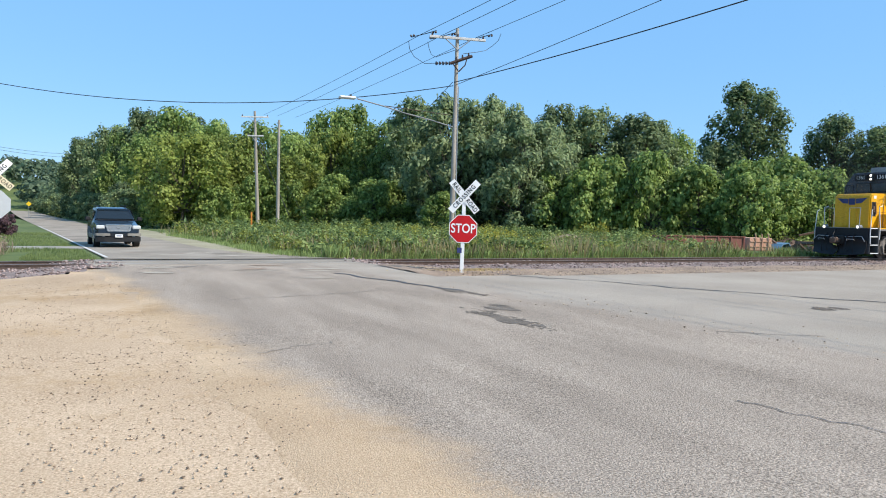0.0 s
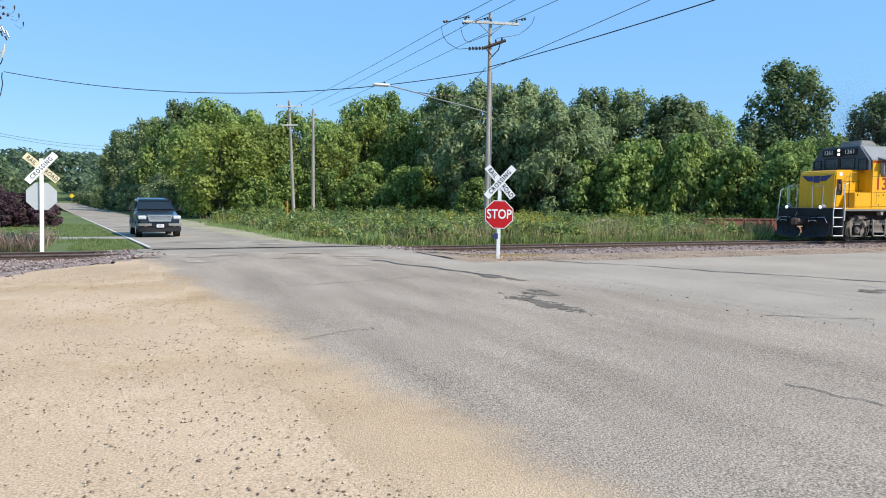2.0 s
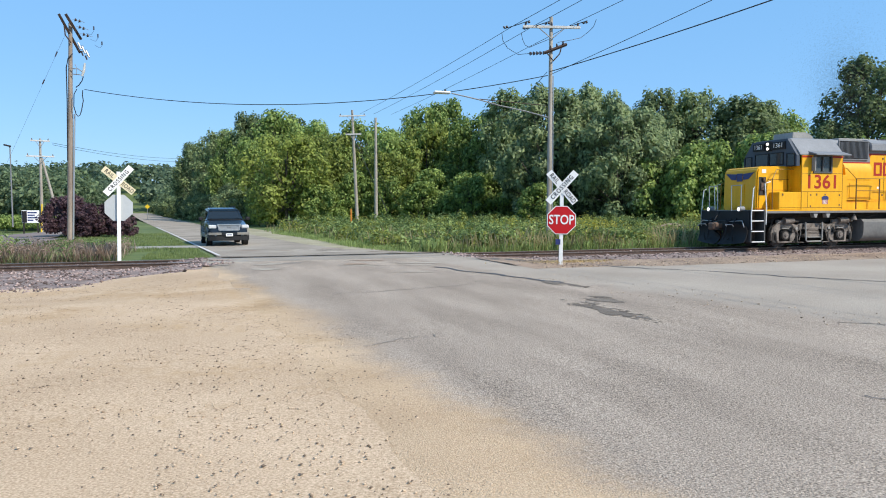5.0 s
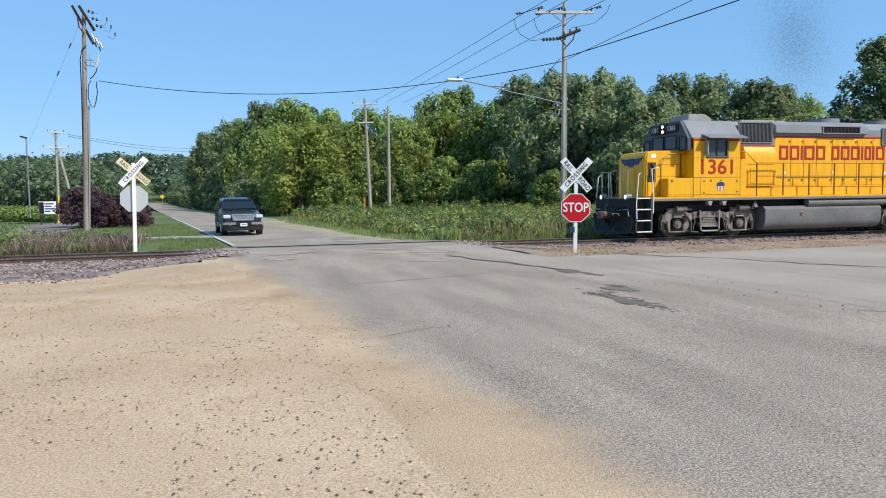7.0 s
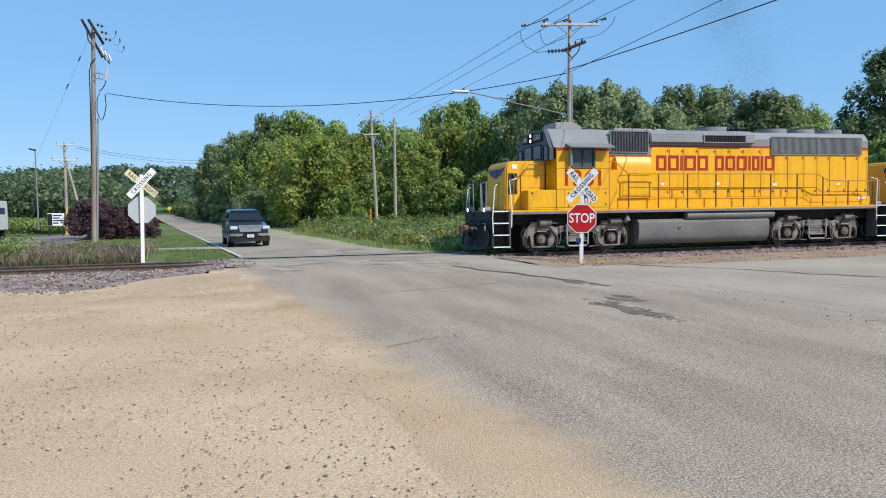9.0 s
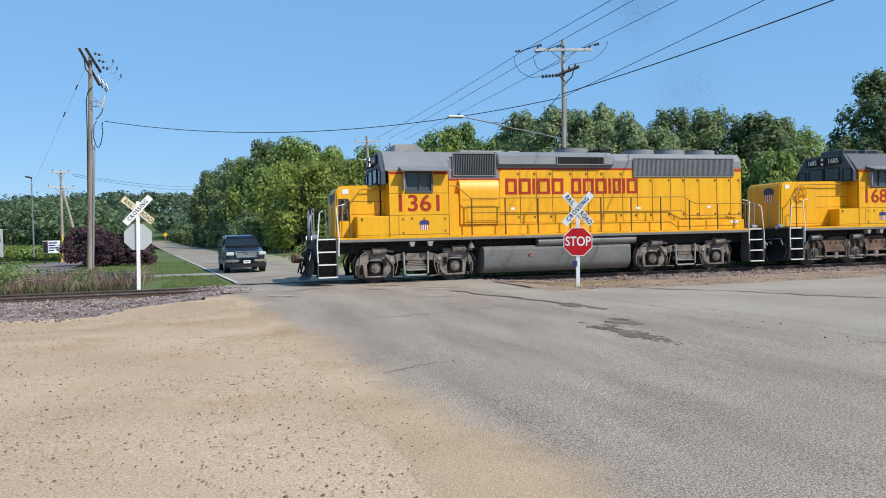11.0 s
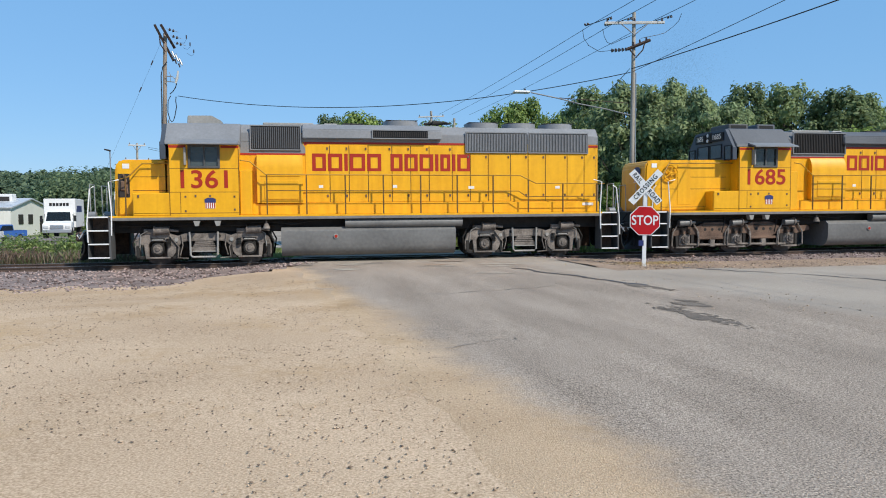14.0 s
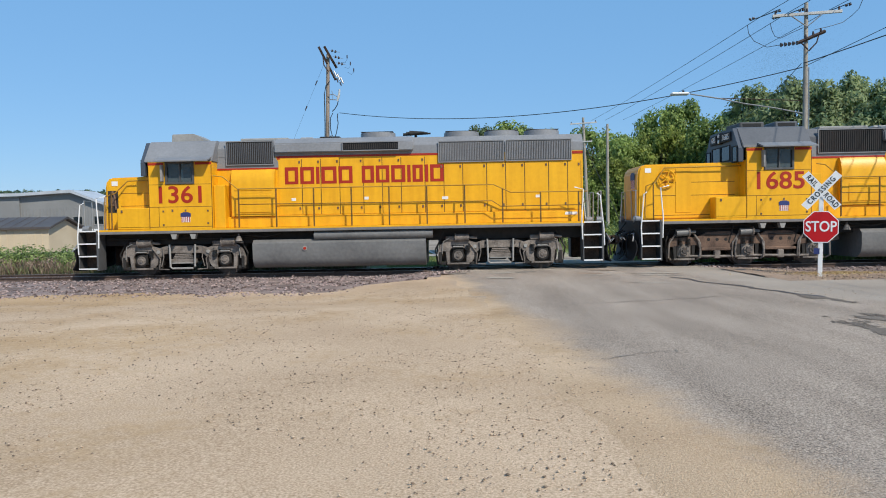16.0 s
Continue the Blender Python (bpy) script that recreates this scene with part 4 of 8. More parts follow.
def blades(name, n, place, high, wide, material, label, seed, lean=0.35):
    """Standing weeds: thin bent blades."""
    rng = np.random.default_rng(seed)
    P = np.array([place(rng) for _ in range(n)])
    h = high[0] + (high[1] - high[0]) * rng.random(n)
    h *= np.array([0.65 + 0.7 * max(0, 0.5 + noise.noise((p[0] * 0.45, p[1] * 0.45, seed))) for p in P])
    a = rng.random(n) * 6.283
    side = np.stack([np.cos(a), np.sin(a), np.zeros(n)], 1) * (wide * (0.5 + rng.random(n)))[:, None]
    b = rng.random(n) * 6.283
    off = np.stack([np.cos(b), np.sin(b), np.zeros(n)], 1) * (lean * h * rng.random(n))[:, None]
    up = np.array([0, 0, 1.0]) * h[:, None]
    q = np.stack([P - side * 0.5, P + side * 0.5, P + off * 0.4 + up * 0.6 + side * 0.45, P + off + up], 1)
    f = np.arange(4 * n).reshape(-1, 4)
    return tagged(raw(name, q.reshape(-1, 3), f, material), label, "weeds", kind="stuff")


def field(rng):
    while True:
        y = 26.4 + 32 * rng.random() ** 2.1
        x = -6 + 66 * rng.random()
        if x > weed_edge(y) + 0.2 and x < 12 + 1.3 * y and not (x > 29.5 and 26.9 < y < 34.5 and x < 42):
            return x, y, -0.08


def verge(rng):
    while True:
        x, y = -40 + 40 * rng.random(), 26.5 + 6.0 * rng.random() ** 1.3
        if x < -3.2 - 0.5 * rng.random() and noise.noise((x * 0.7, y * 0.7, 3)) > -0.45:
            return x, y, -0.1


blades("field_weeds", 60000, field, (0.12, 0.46), 0.026, "grass", "tall green weeds along the far side of the track", 31, 0.6)
blades("field_seed_heads", 14000, field, (0.35, 0.85), 0.014, "grass_dry", "dry seeding stalks among the weeds", 32)
blades("verge_weeds", 30000, verge, (0.1, 0.42), 0.012, "grass_verge", "unmown green weeds beside the track", 33, 0.8)
blades("verge_seed_heads", 36000, verge, (0.22, 0.58), 0.013, "grass_pink", "brownish seeding weeds beside the track", 34, 0.4)


def lawn_at(rng):
    while True:
        x, y = -12 + 12 * rng.random(), 26.8 + 30 * rng.random() ** 1.5
        if -6 - 0.16 * (y - 27) < x < -0.35 - 0.118 * (y - 27) and not 33.5 < y < 36.3 and (x > -2.6 or y > 31):
            return x, y, -0.05


blades("lawn_grass", 27000, lawn_at, (0.04, 0.15), 0.014, "lawn", "short mown green grass by the road", 35)


def shore(rng):
    while True:
        y = 26.4 + 26 * rng.random()
        return weed_edge(y) - 0.5 + 1.3 * rng.random() ** 0.6, y, -0.02


M["straw"] = leafy("dry straw", (0.36, 0.25, 0.11), (0.68, 0.52, 0.28))
blades("dry_straw", 900, lambda r: (10.3 + r.normal() * 0.75, 19.75 + r.normal() * 0.25, 0.0), (0.015, 0.05), 0.022, "straw", "dry straw blown against the sign post", 37, 3.0)
blades("verge_grass", 12000, shore, (0.08, 0.25), 0.014, "grass", "low grass on the road's shoulder", 36)


def clump(name, spots, leaf, size, n, label, seed):
    rng = np.random.default_rng(seed)
    V, F, k = [], [], 0
    for x, y, h, r in spots:
        v, f = leaf_cloud(rng, [((x, y, h * 0.5), (r, r, h * 0.55))], n, size, 0.2)
        V.append(v); F.append(f + k); k += len(v)
    return tagged(raw(name, np.concatenate(V), np.concatenate(F), leaf), label, "weeds", kind="stuff")


rr = random.Random(4)
spots = []
while len(spots) < 2100:
    y = 27.2 + 30 * rr.random() ** 1.7
    x = rr.uniform(2, 54)
    if x > weed_edge(y) + 0.4 and x < 10 + 1.1 * y and not (28.5 < x < 42 and y < 35.5):
        lush = 0.5 + noise.noise((x * 0.22, y * 0.22, 5.0))
        spots.append((x, y, (0.30 + 0.45 * rr.random() + 0.020 * (y - 28)) * (0.7 + 0.6 * lush), rr.uniform(0.25, 0.6)))
clump("leafy_weeds", spots[::3], "grass", 0.12, 90, "leafy green weeds in the meadow", 41)
clump("yellow_weeds", spots[1::3], "grass_yellow", 0.11, 85, "yellowish green leafy weeds in the meadow", 44)
clump("dark_weeds", spots[2::3], "verge_leaf", 0.12, 85, "darker green leafy weeds in the meadow", 45)
clump("goldenrod", [(rr.gauss(18.5, 0.9), rr.gauss(33.5, 0.8), rr.uniform(0.9, 1.25), 0.3) for _ in range(14)] + [(rr.gauss(16.5, 1.2), rr.gauss(38, 1.2), rr.uniform(0.9, 1.3), 0.3) for _ in range(8)] + [(rr.gauss(33, 0.8), rr.gauss(44, 0.8), 1.5, 0.5) for _ in range(6)],
      "flower", 0.09, 80, "yellow flowering weeds in the meadow", 42)
clump("verge_thicket", [(rr.uniform(-24, -7.5), rr.uniform(27.0, 30), rr.uniform(0.55, 0.95), rr.uniform(0.3, 0.6)) for _ in range(130)], "grass", 0.085, 200, "tall leafy green weeds beside the track", 46)
clump("verge_seed_weeds", [(rr.uniform(-24, -3.6), rr.uniform(26.9, 32), rr.uniform(0.35, 0.62), rr.uniform(0.2, 0.45)) for _ in range(190)], "grass_pink", 0.06, 130, "pinkish brown seeding weeds on the verge", 47)
clump("verge_bushes", [(rr.uniform(-26, -4), rr.uniform(27, 31), rr.uniform(0.3, 0.65), rr.uniform(0.25, 0.5)) for _ in range(75)], "verge_leaf", 0.07, 240, "leafy green weeds on the verge", 43)


# ---- locomotives ----
# Each one's space: x backwards from its first axle, y away from the lit side, z up from the rail head.
SIDE, HOOD = 1.52, 0.93


def arc(cx, cz, r, a0, a1, n):
    return [(cx + r * math.cos(radians(a0 + (a1 - a0) * k / n)), cz + r * math.sin(radians(a0 + (a1 - a0) * k / n))) for k in range(n + 1)]


def wheelset(parent, x):
    w = single("wheelset", "wheel", parent, lambda bm: [rod(bm, (0, -1.0, 0), (0, 1.0, 0), 0.09, n=10)] + [
        f for s in (-1, 1) for f in (rod(bm, (0, s * 0.69, 0), (0, s * 0.80, 0), 0.508, 0.508, 28), rod(bm, (0, s * 0.66, 0), (0, s * 0.69, 0), 0.535, 0.535, 28),
                                     rod(bm, (0.2, s * 0.79, 0.1), (0.2, s * 0.815, 0.1), 0.07, n=8), rod(bm, (-0.2, s * 0.79, -0.1), (-0.2, s * 0.815, -0.1), 0.07, n=8))], "worn steel wheels on their axle", True)
    w.matrix_basis = pose(x, 0, 0.508)
    return w


def truck_four(loco, x0):
    """Two-axle truck with an arched cast frame, outside swing hangers and a footstep."""
    x1 = x0 + 2.74
    t = single("truck", "under", loco, lambda bm: (span(bm, x0 - 0.5, x1 + 0.5, -0.62, 0.62, 0.45, 0.85, 0.03), span(bm, x0 + 0.9, x1 - 0.9, -1.0, 1.0, 0.55, 0.95, 0.03)), "dusty four-wheel truck")
    mid = (x0 + x1) / 2
    # Motor blocks kept near black, so their colour supplies the shade behind the frame.
    for xa in (x0 + 0.55, x1 - 0.55):
        single("traction_motor", "under", t, lambda bm: (span(bm, xa - 0.45, xa + 0.45, -0.55, 0.55, 0.20, 0.95, 0.08), span(bm, xa - 0.3, xa + 0.3, -0.9, 0.9, 0.5, 0.75, 0.03)), "traction motor block, darkened as underframe shade")
    # Added dark backdrop: shade below the deck, built as a box.
    single("bolster_housing", "under", t, lambda bm: span(bm, x0 - 0.6, x1 + 0.6, -0.8, 0.8, 0.8, 1.05, 0.02))
    for s in (-1, 1):
        ya, yb = (s * 1.02, s * 1.16)
        half = [(-0.66, 0.30), (-0.67, 0.58), (-0.60, 0.82), (-0.44, 0.95), (-0.30, 0.98), (0.36, 0.98), (0.58, 0.90), (0.80, 0.98)]
        under = [(0.86, 0.73), (0.70, 0.69), (0.58, 0.56), (0.50, 0.36), (0.41, 0.25), (0.26, 0.25), (0.28, 0.62), (0.22, 0.73), (-0.22, 0.73), (-0.28, 0.62), (-0.26, 0.25), (-0.37, 0.25), (-0.41, 0.62), (-0.50, 0.64), (-0.55, 0.36), (-0.60, 0.28)]
        prof = [(x0 + a, b) for a, b in half] + [(x1 - a, b) for a, b in half[::-1]] + [(x1 - a, b) for a, b in under[::-1]] + [(x0 + a, b) for a, b in under]
        single("side_frame", "truck", t, lambda bm: prism(bm, prof, min(ya, yb), max(ya, yb), "y", 0.012), "arched cast side frame")
        for xa in (x0, x1):
            single("journal_box", "under", t, lambda bm: (span(bm, xa - 0.18, xa + 0.18, s * 1.0, s * 1.13, 0.34, 0.70, 0.03), rod(bm, (xa, s * 1.15, 0.50), (xa, s * 1.215, 0.50), 0.205, 0.19, 18)), "bolted axle bearing box", True)
            cap = single("bearing_cap", "truck", t, lambda bm: rod(bm, (xa, s * 1.21, 0.50), (xa, s * 1.235, 0.50), 0.15, 0.14, 16), "greasy bearing cap")
            single("cap_hub", "truck", cap, lambda bm: (rod(bm, (xa, s * 1.235, 0.50), (xa, s * 1.27, 0.50), 0.075, 0.06, 12), *[rod(bm, (xa + 0.115 * math.cos(j * 1.047), s * 1.23, 0.50 + 0.115 * math.sin(j * 1.047)), (xa + 0.115 * math.cos(j * 1.047), s * 1.25, 0.50 + 0.115 * math.sin(j * 1.047)), 0.018, n=6) for j in range(6)]))
            single("spring_slot", "black", t, lambda bm: span(bm, xa - 0.21, xa + 0.21, s * 1.155, s * 1.168, 0.775, 0.835, 0.004))
            single("brake_cylinder", "truck", t, lambda bm: (rod(bm, (xa - 0.08, s * 1.2, 1.07), (xa + 0.36, s * 1.2, 1.08), 0.12, n=14), rod(bm, (xa - 0.10, s * 1.2, 1.07), (xa - 0.07, s * 1.2, 1.07), 0.145, n=14), rod(bm, (xa + 0.36, s * 1.2, 1.08), (xa + 0.62, s * 1.2, 1.05), 0.04, n=8), span(bm, xa - 0.40, xa - 0.10, s * 1.06, s * 1.2, 0.97, 1.12, 0.02)), "dusty brake cylinder", True)
            for d in (-0.42, 0.42):
                single("brake_hanger", "under", t, lambda bm: (span(bm, xa + d * 1.38 - 0.05, xa + d * 1.38 + 0.05, s * 0.98, s * 1.18, 0.22, 0.62, 0.015), span(bm, xa + d * 1.25 - 0.12, xa + d * 1.25 + 0.12, s * 1.0, s * 1.15, 0.18, 0.29, 0.02)))
        single("spring_plank", "truck", t, lambda bm: span(bm, mid - 0.42, mid + 0.42, s * 1.02, s * 1.20, 0.40, 0.54, 0.02))
        for k in range(3):
            single("leaf_spring", "truck", t, lambda bm: span(bm, mid - 0.33 + 0.03 * k, mid + 0.33 - 0.03 * k, s * 1.08, s * 1.20, 0.55 + 0.06 * k, 0.595 + 0.06 * k, 0.008))
        for xe, de in ((x0, -1), (x1, 1)):
            single("brake_shoe", "under", t, lambda bm: prism(bm, [(xe - de * 0.55, 0.34), (xe - de * 0.64, 0.34), (xe - de * 0.66, 0.72), (xe - de * 0.57, 0.70)], min(s * 0.84, s * 1.0), max(s * 0.84, s * 1.0), "y"))
            single("hanger_link", "truck", t, lambda bm: line(bm, [(xe - de * 0.70, s * 1.2, 0.94), (xe - de * 0.74, s * 1.22, 0.60), (xe - de * 0.66, s * 1.22, 0.30)], 0.017, 6))
            single("frame_boss", "sill_grey", t, lambda bm: rod(bm, (xe - de * 0.55, s * 1.16, 0.78), (xe - de * 0.55, s * 1.20, 0.78), 0.06, n=10))
            single("frame_boss", "under", t, lambda bm: rod(bm, (xe - de * 0.92, s * 1.155, 0.88), (xe - de * 0.92, s * 1.165, 0.88), 0.055, n=10))
            single("pedestal_cap", "truck", t, lambda bm: span(bm, xe - 0.36, xe + 0.36, s * 1.06, s * 1.19, 0.20, 0.255, 0.012))
            single("spring_cap", "sill_grey", t, lambda bm: span(bm, xe - 0.17, xe + 0.17, s * 1.10, s * 1.22, 0.76, 0.80, 0.01))
            single("air_pipe", "sill_grey", t, lambda bm: line(bm, [(xe + de * 0.28, s * 1.24, 1.06), (xe + de * 0.48, s * 1.22, 0.95), (xe + de * 0.52, s * 1.2, 0.55)], 0.014, 5))
        single("truck_step", "sill_grey", t, lambda bm: span(bm, mid - 0.34, mid + 0.34, s * 1.2, s * 1.3, 0.40, 0.425))
        single("swing_hanger", "sill_grey", t, lambda bm: (line(bm, [(mid - 0.42, s * 1.24, 1.02), (mid - 0.40, s * 1.26, 0.30), (mid - 0.34, s * 1.26, 0.24), (mid + 0.34, s * 1.26, 0.24), (mid + 0.40, s * 1.26, 0.30), (mid + 0.42, s * 1.24, 1.02)], 0.032, 8)), "U-shaped hanger", True)
        for xe, de in ((x0, -1), (x1, 1)):
            single("sand_pipe", "under", t, lambda bm: line(bm, [(xe + de * 0.45, s * 1.1, 1.25), (xe + de * 0.74, s * 1.12, 0.7), (xe + de * 0.66, s * 0.95, 0.18)], 0.028))
            single("brake_rod", "truck", t, lambda bm: line(bm, [(xe - de * 0.35, s * 1.19, 0.92), (xe - de * 0.62, s * 1.2, 0.55), (xe - de * 0.58, s * 1.2, 0.22), (xe - de * 0.9, s * 1.2, 0.2)], 0.02))
            single("coil_spring", "under", t, lambda bm: [rod(bm, (xe - de * 0.32, s * 1.19, 0.60 + 0.05 * k), (xe - de * 0.32, s * 1.19, 0.62 + 0.05 * k), 0.075, n=9) for k in range(5)])
    return t, [wheelset(t, x0), wheelset(t, x1)]


def truck_six(loco, x0):
    """Three-axle truck with a long cast frame, drop links and coil springs."""
    xs = [x0, x0 + 2.04, x0 + 4.14]
    t = single("truck", "under", loco, lambda bm: span(bm, x0 - 0.5, xs[2] + 0.5, -0.62, 0.62, 0.45, 0.9, 0.03), "brown dusty six-wheel truck")
    # Near-black motor blocks that double as the shade between the axles.
    for xa in (x0 + 0.5, xs[1] + 0.5, xs[2] - 0.5):
        single("traction_motor", "under", t, lambda bm: span(bm, xa - 0.5, xa + 0.5, -0.8, 0.8, 0.20, 0.98, 0.08), "traction motor block, darkened as underframe shade")
    # Added dark box that closes the bright gap with painted shade.
    single("bolster_housing", "under", t, lambda bm: span(bm, x0 - 0.6, xs[2] + 0.9, -0.85, 0.85, 0.85, 1.10, 0.02))
    for s in (-1, 1):
        prof = [(x0 - 0.55, 0.62), (x0 - 0.45, 0.92), (x0 + 0.40, 0.95), (x0 + 0.75, 1.10), (x0 + 1.45, 1.12), (x0 + 1.75, 0.98), (xs[1] + 0.30, 0.98), (xs[1] + 0.60, 1.10), (xs[1] + 1.35, 1.12), (xs[1] + 1.70, 0.95),
                (xs[2] + 0.80, 0.98), (xs[2] + 0.85, 0.80), (xs[2] + 0.30, 0.68), (xs[1] + 1.50, 0.66), (xs[1] + 1.25, 0.52), (xs[1] + 0.70, 0.52), (xs[1] + 0.45, 0.70), (x0 + 1.65, 0.70), (x0 + 1.35, 0.52), (x0 + 0.70, 0.52), (x0 + 0.42, 0.68), (x0 - 0.20, 0.66)]
        single("side_frame", "truck_brown", t, lambda bm: prism(bm, prof, min(s * 1.02, s * 1.17), max(s * 1.02, s * 1.17), "y", 0.012), "long cast side frame")
        for k, xa in enumerate(xs):
            single("journal_box", "truck", t, lambda bm: (span(bm, xa - 0.21, xa + 0.21, s * 1.0, s * 1.18, 0.28, 0.74, 0.04), rod(bm, (xa, s * 1.17, 0.508), (xa, s * 1.24, 0.508), 0.16, 0.14, 14)), "bolted axle bearing box", True)
        for xa in (x0 + 1.06, xs[1] + 1.06):
            for d in (-0.28, 0.0, 0.28):
                single("frame_hole", "under", t, lambda bm: rod(bm, (xa + d, s * 1.165, 0.86), (xa + d, s * 1.176, 0.86), 0.055, n=10))
            single("brake_beam", "truck", t, lambda bm: (rod(bm, (xa - 0.9, s * 1.16, 0.33), (xa + 0.9, s * 1.16, 0.30), 0.04, n=8), span(bm, xa - 0.1, xa + 0.1, s * 1.08, s * 1.2, 0.24, 0.5, 0.02)))
            for d in (-1, 1):
                single("drop_link", "truck", t, lambda bm: line(bm, [(xa + d * 0.62, s * 1.2, 0.9), (xa + d * 0.56, s * 1.22, 0.52), (xa + d * 0.58, s * 1.2, 0.27)], 0.035, 6))
            single("rubber_pad", "under", t, lambda bm: span(bm, xa - 0.4, xa + 0.4, s * 1.0, s * 1.2, 0.985, 1.03, 0.01))
            single("lower_beam", "truck_brown", t, lambda bm: span(bm, xa - 0.52, xa + 0.52, s * 1.02, s * 1.19, 0.50, 0.60, 0.02), "rusty lower beam")
        for k, xa in enumerate(xs):
            cyl = single("brake_cylinder", "tank", t, lambda bm: (rod(bm, (xa - 0.28, s * 1.24, 1.09), (xa + 0.12, s * 1.24, 1.11), 0.115, n=14), rod(bm, (xa + 0.12, s * 1.24, 1.11), (xa + 0.34, s * 1.24, 1.12), 0.05, n=8)), "grey brake cylinder", True)
            single("cylinder_flange", "truck", cyl, lambda bm: rod(bm, (xa + 0.10, s * 1.24, 1.11), (xa + 0.15, s * 1.24, 1.11), 0.145, n=14))
            single("bearing_cap", "wheel", t, lambda bm: (rod(bm, (xa, s * 1.24, 0.508), (xa, s * 1.27, 0.508), 0.09, 0.08, 12), *[rod(bm, (xa + 0.11 * math.cos(j * 1.047), s * 1.235, 0.508 + 0.11 * math.sin(j * 1.047)), (xa + 0.11 * math.cos(j * 1.047), s * 1.26, 0.508 + 0.11 * math.sin(j * 1.047)), 0.02, n=6) for j in range(6)]), "bolted bearing cap")
            single("pedestal_cap", "truck", t, lambda bm: span(bm, xa - 0.34, xa + 0.34, s * 1.04, s * 1.19, 0.20, 0.26, 0.012))
            for d in (-1, 1):
                single("pedestal_leg", "under", t, lambda bm: prism(bm, [(xa + d * 0.24, 0.70), (xa + d * 0.36, 0.70), (xa + d * 0.33, 0.24), (xa + d * 0.25, 0.24)], min(s * 1.03, s * 1.16), max(s * 1.03, s * 1.16), "y"))
                single("coil_spring", "under", t, lambda bm: [rod(bm, (xa + d * 0.13, s * 1.2, 0.70 + 0.045 * j), (xa + d * 0.13, s * 1.2, 0.72 + 0.045 * j), 0.075, n=9) for j in range(5)])
                single("brake_rod", "truck", t, lambda bm: line(bm, [(xa + d * 0.3, s * 1.22, 1.05), (xa + d * 0.5, s * 1.22, 0.75), (xa + d * 0.52, s * 1.2, 0.3), (xa + d * 0.42, s * 1.1, 0.22)], 0.028, 6))
            single("sand_pipe", "under", t, lambda bm: line(bm, [(xa - 0.45, s * 1.15, 1.3), (xa - 0.6, s * 1.18, 0.8), (xa - 0.5, s * 0.95, 0.15)], 0.022, 5))
    return t, [wheelset(t, x) for x in xs]


def window_wall(bm, x0, x1, z0, z1, wx0, wx1, wz0, wz1, y, thick):
    """An upright wall along x with one opening."""
    a, b = y - thick / 2, y + thick / 2
    span(bm, x0, wx0, a, b, z0, z1)
    span(bm, wx1, x1, a, b, z0, z1)
    span(bm, wx0, wx1, a, b, z0, wz0)
    span(bm, wx0, wx1, a, b, wz1, z1)


def grille(loco, x0, x1, z0, z1, y, s, name="grille", bars=22, frame_mat="dark_grey", bar_mat="grey", lean=0.0):
    g = single(name, frame_mat, loco, lambda bm: span(bm, x0, x1, s * y, s * (y + 0.02), z0, z1), "dark louvred grille")
    for k in range(bars):
        x = x0 + 0.04 + (x1 - x0 - 0.08) * k / (bars - 1)
        single("slat", bar_mat, g, lambda bm: span(bm, x - 0.012, x + 0.012, s * (y + 0.021), s * (y + 0.05), z0 + 0.03, z1 - 0.03))
    single("rim", "grey", g, lambda bm: (span(bm, x0 - 0.03, x1 + 0.03, s * (y + 0.0), s * (y + 0.055), z1, z1 + 0.03), span(bm, x0 - 0.03, x1 + 0.03, s * y, s * (y + 0.055), z0 - 0.03, z0),
                                             span(bm, x0 - 0.03, x0, s * y, s * (y + 0.055), z0, z1), span(bm, x1, x1 + 0.03, s * y, s * (y + 0.055), z0, z1)))
    return g


def fan(loco, x, z, r=0.6):
    f = single("roof_fan", "grey", loco, lambda bm: (rod(bm, (x, 0, z), (x, 0, z + 0.2), r, r * 0.98, 28), ), "round grey cooling fan housing", True)
    single("fan_grid", "dark_grey", f, lambda bm: (rod(bm, (x, 0, z + 0.2), (x, 0, z + 0.215), r * 0.92, n=28), *[line(bm, [(x - r * 0.9, k * r * 0.22, z + 0.225), (x + r * 0.9, k * r * 0.22, z + 0.225)], 0.01, 4) for k in range(-3, 4)]))


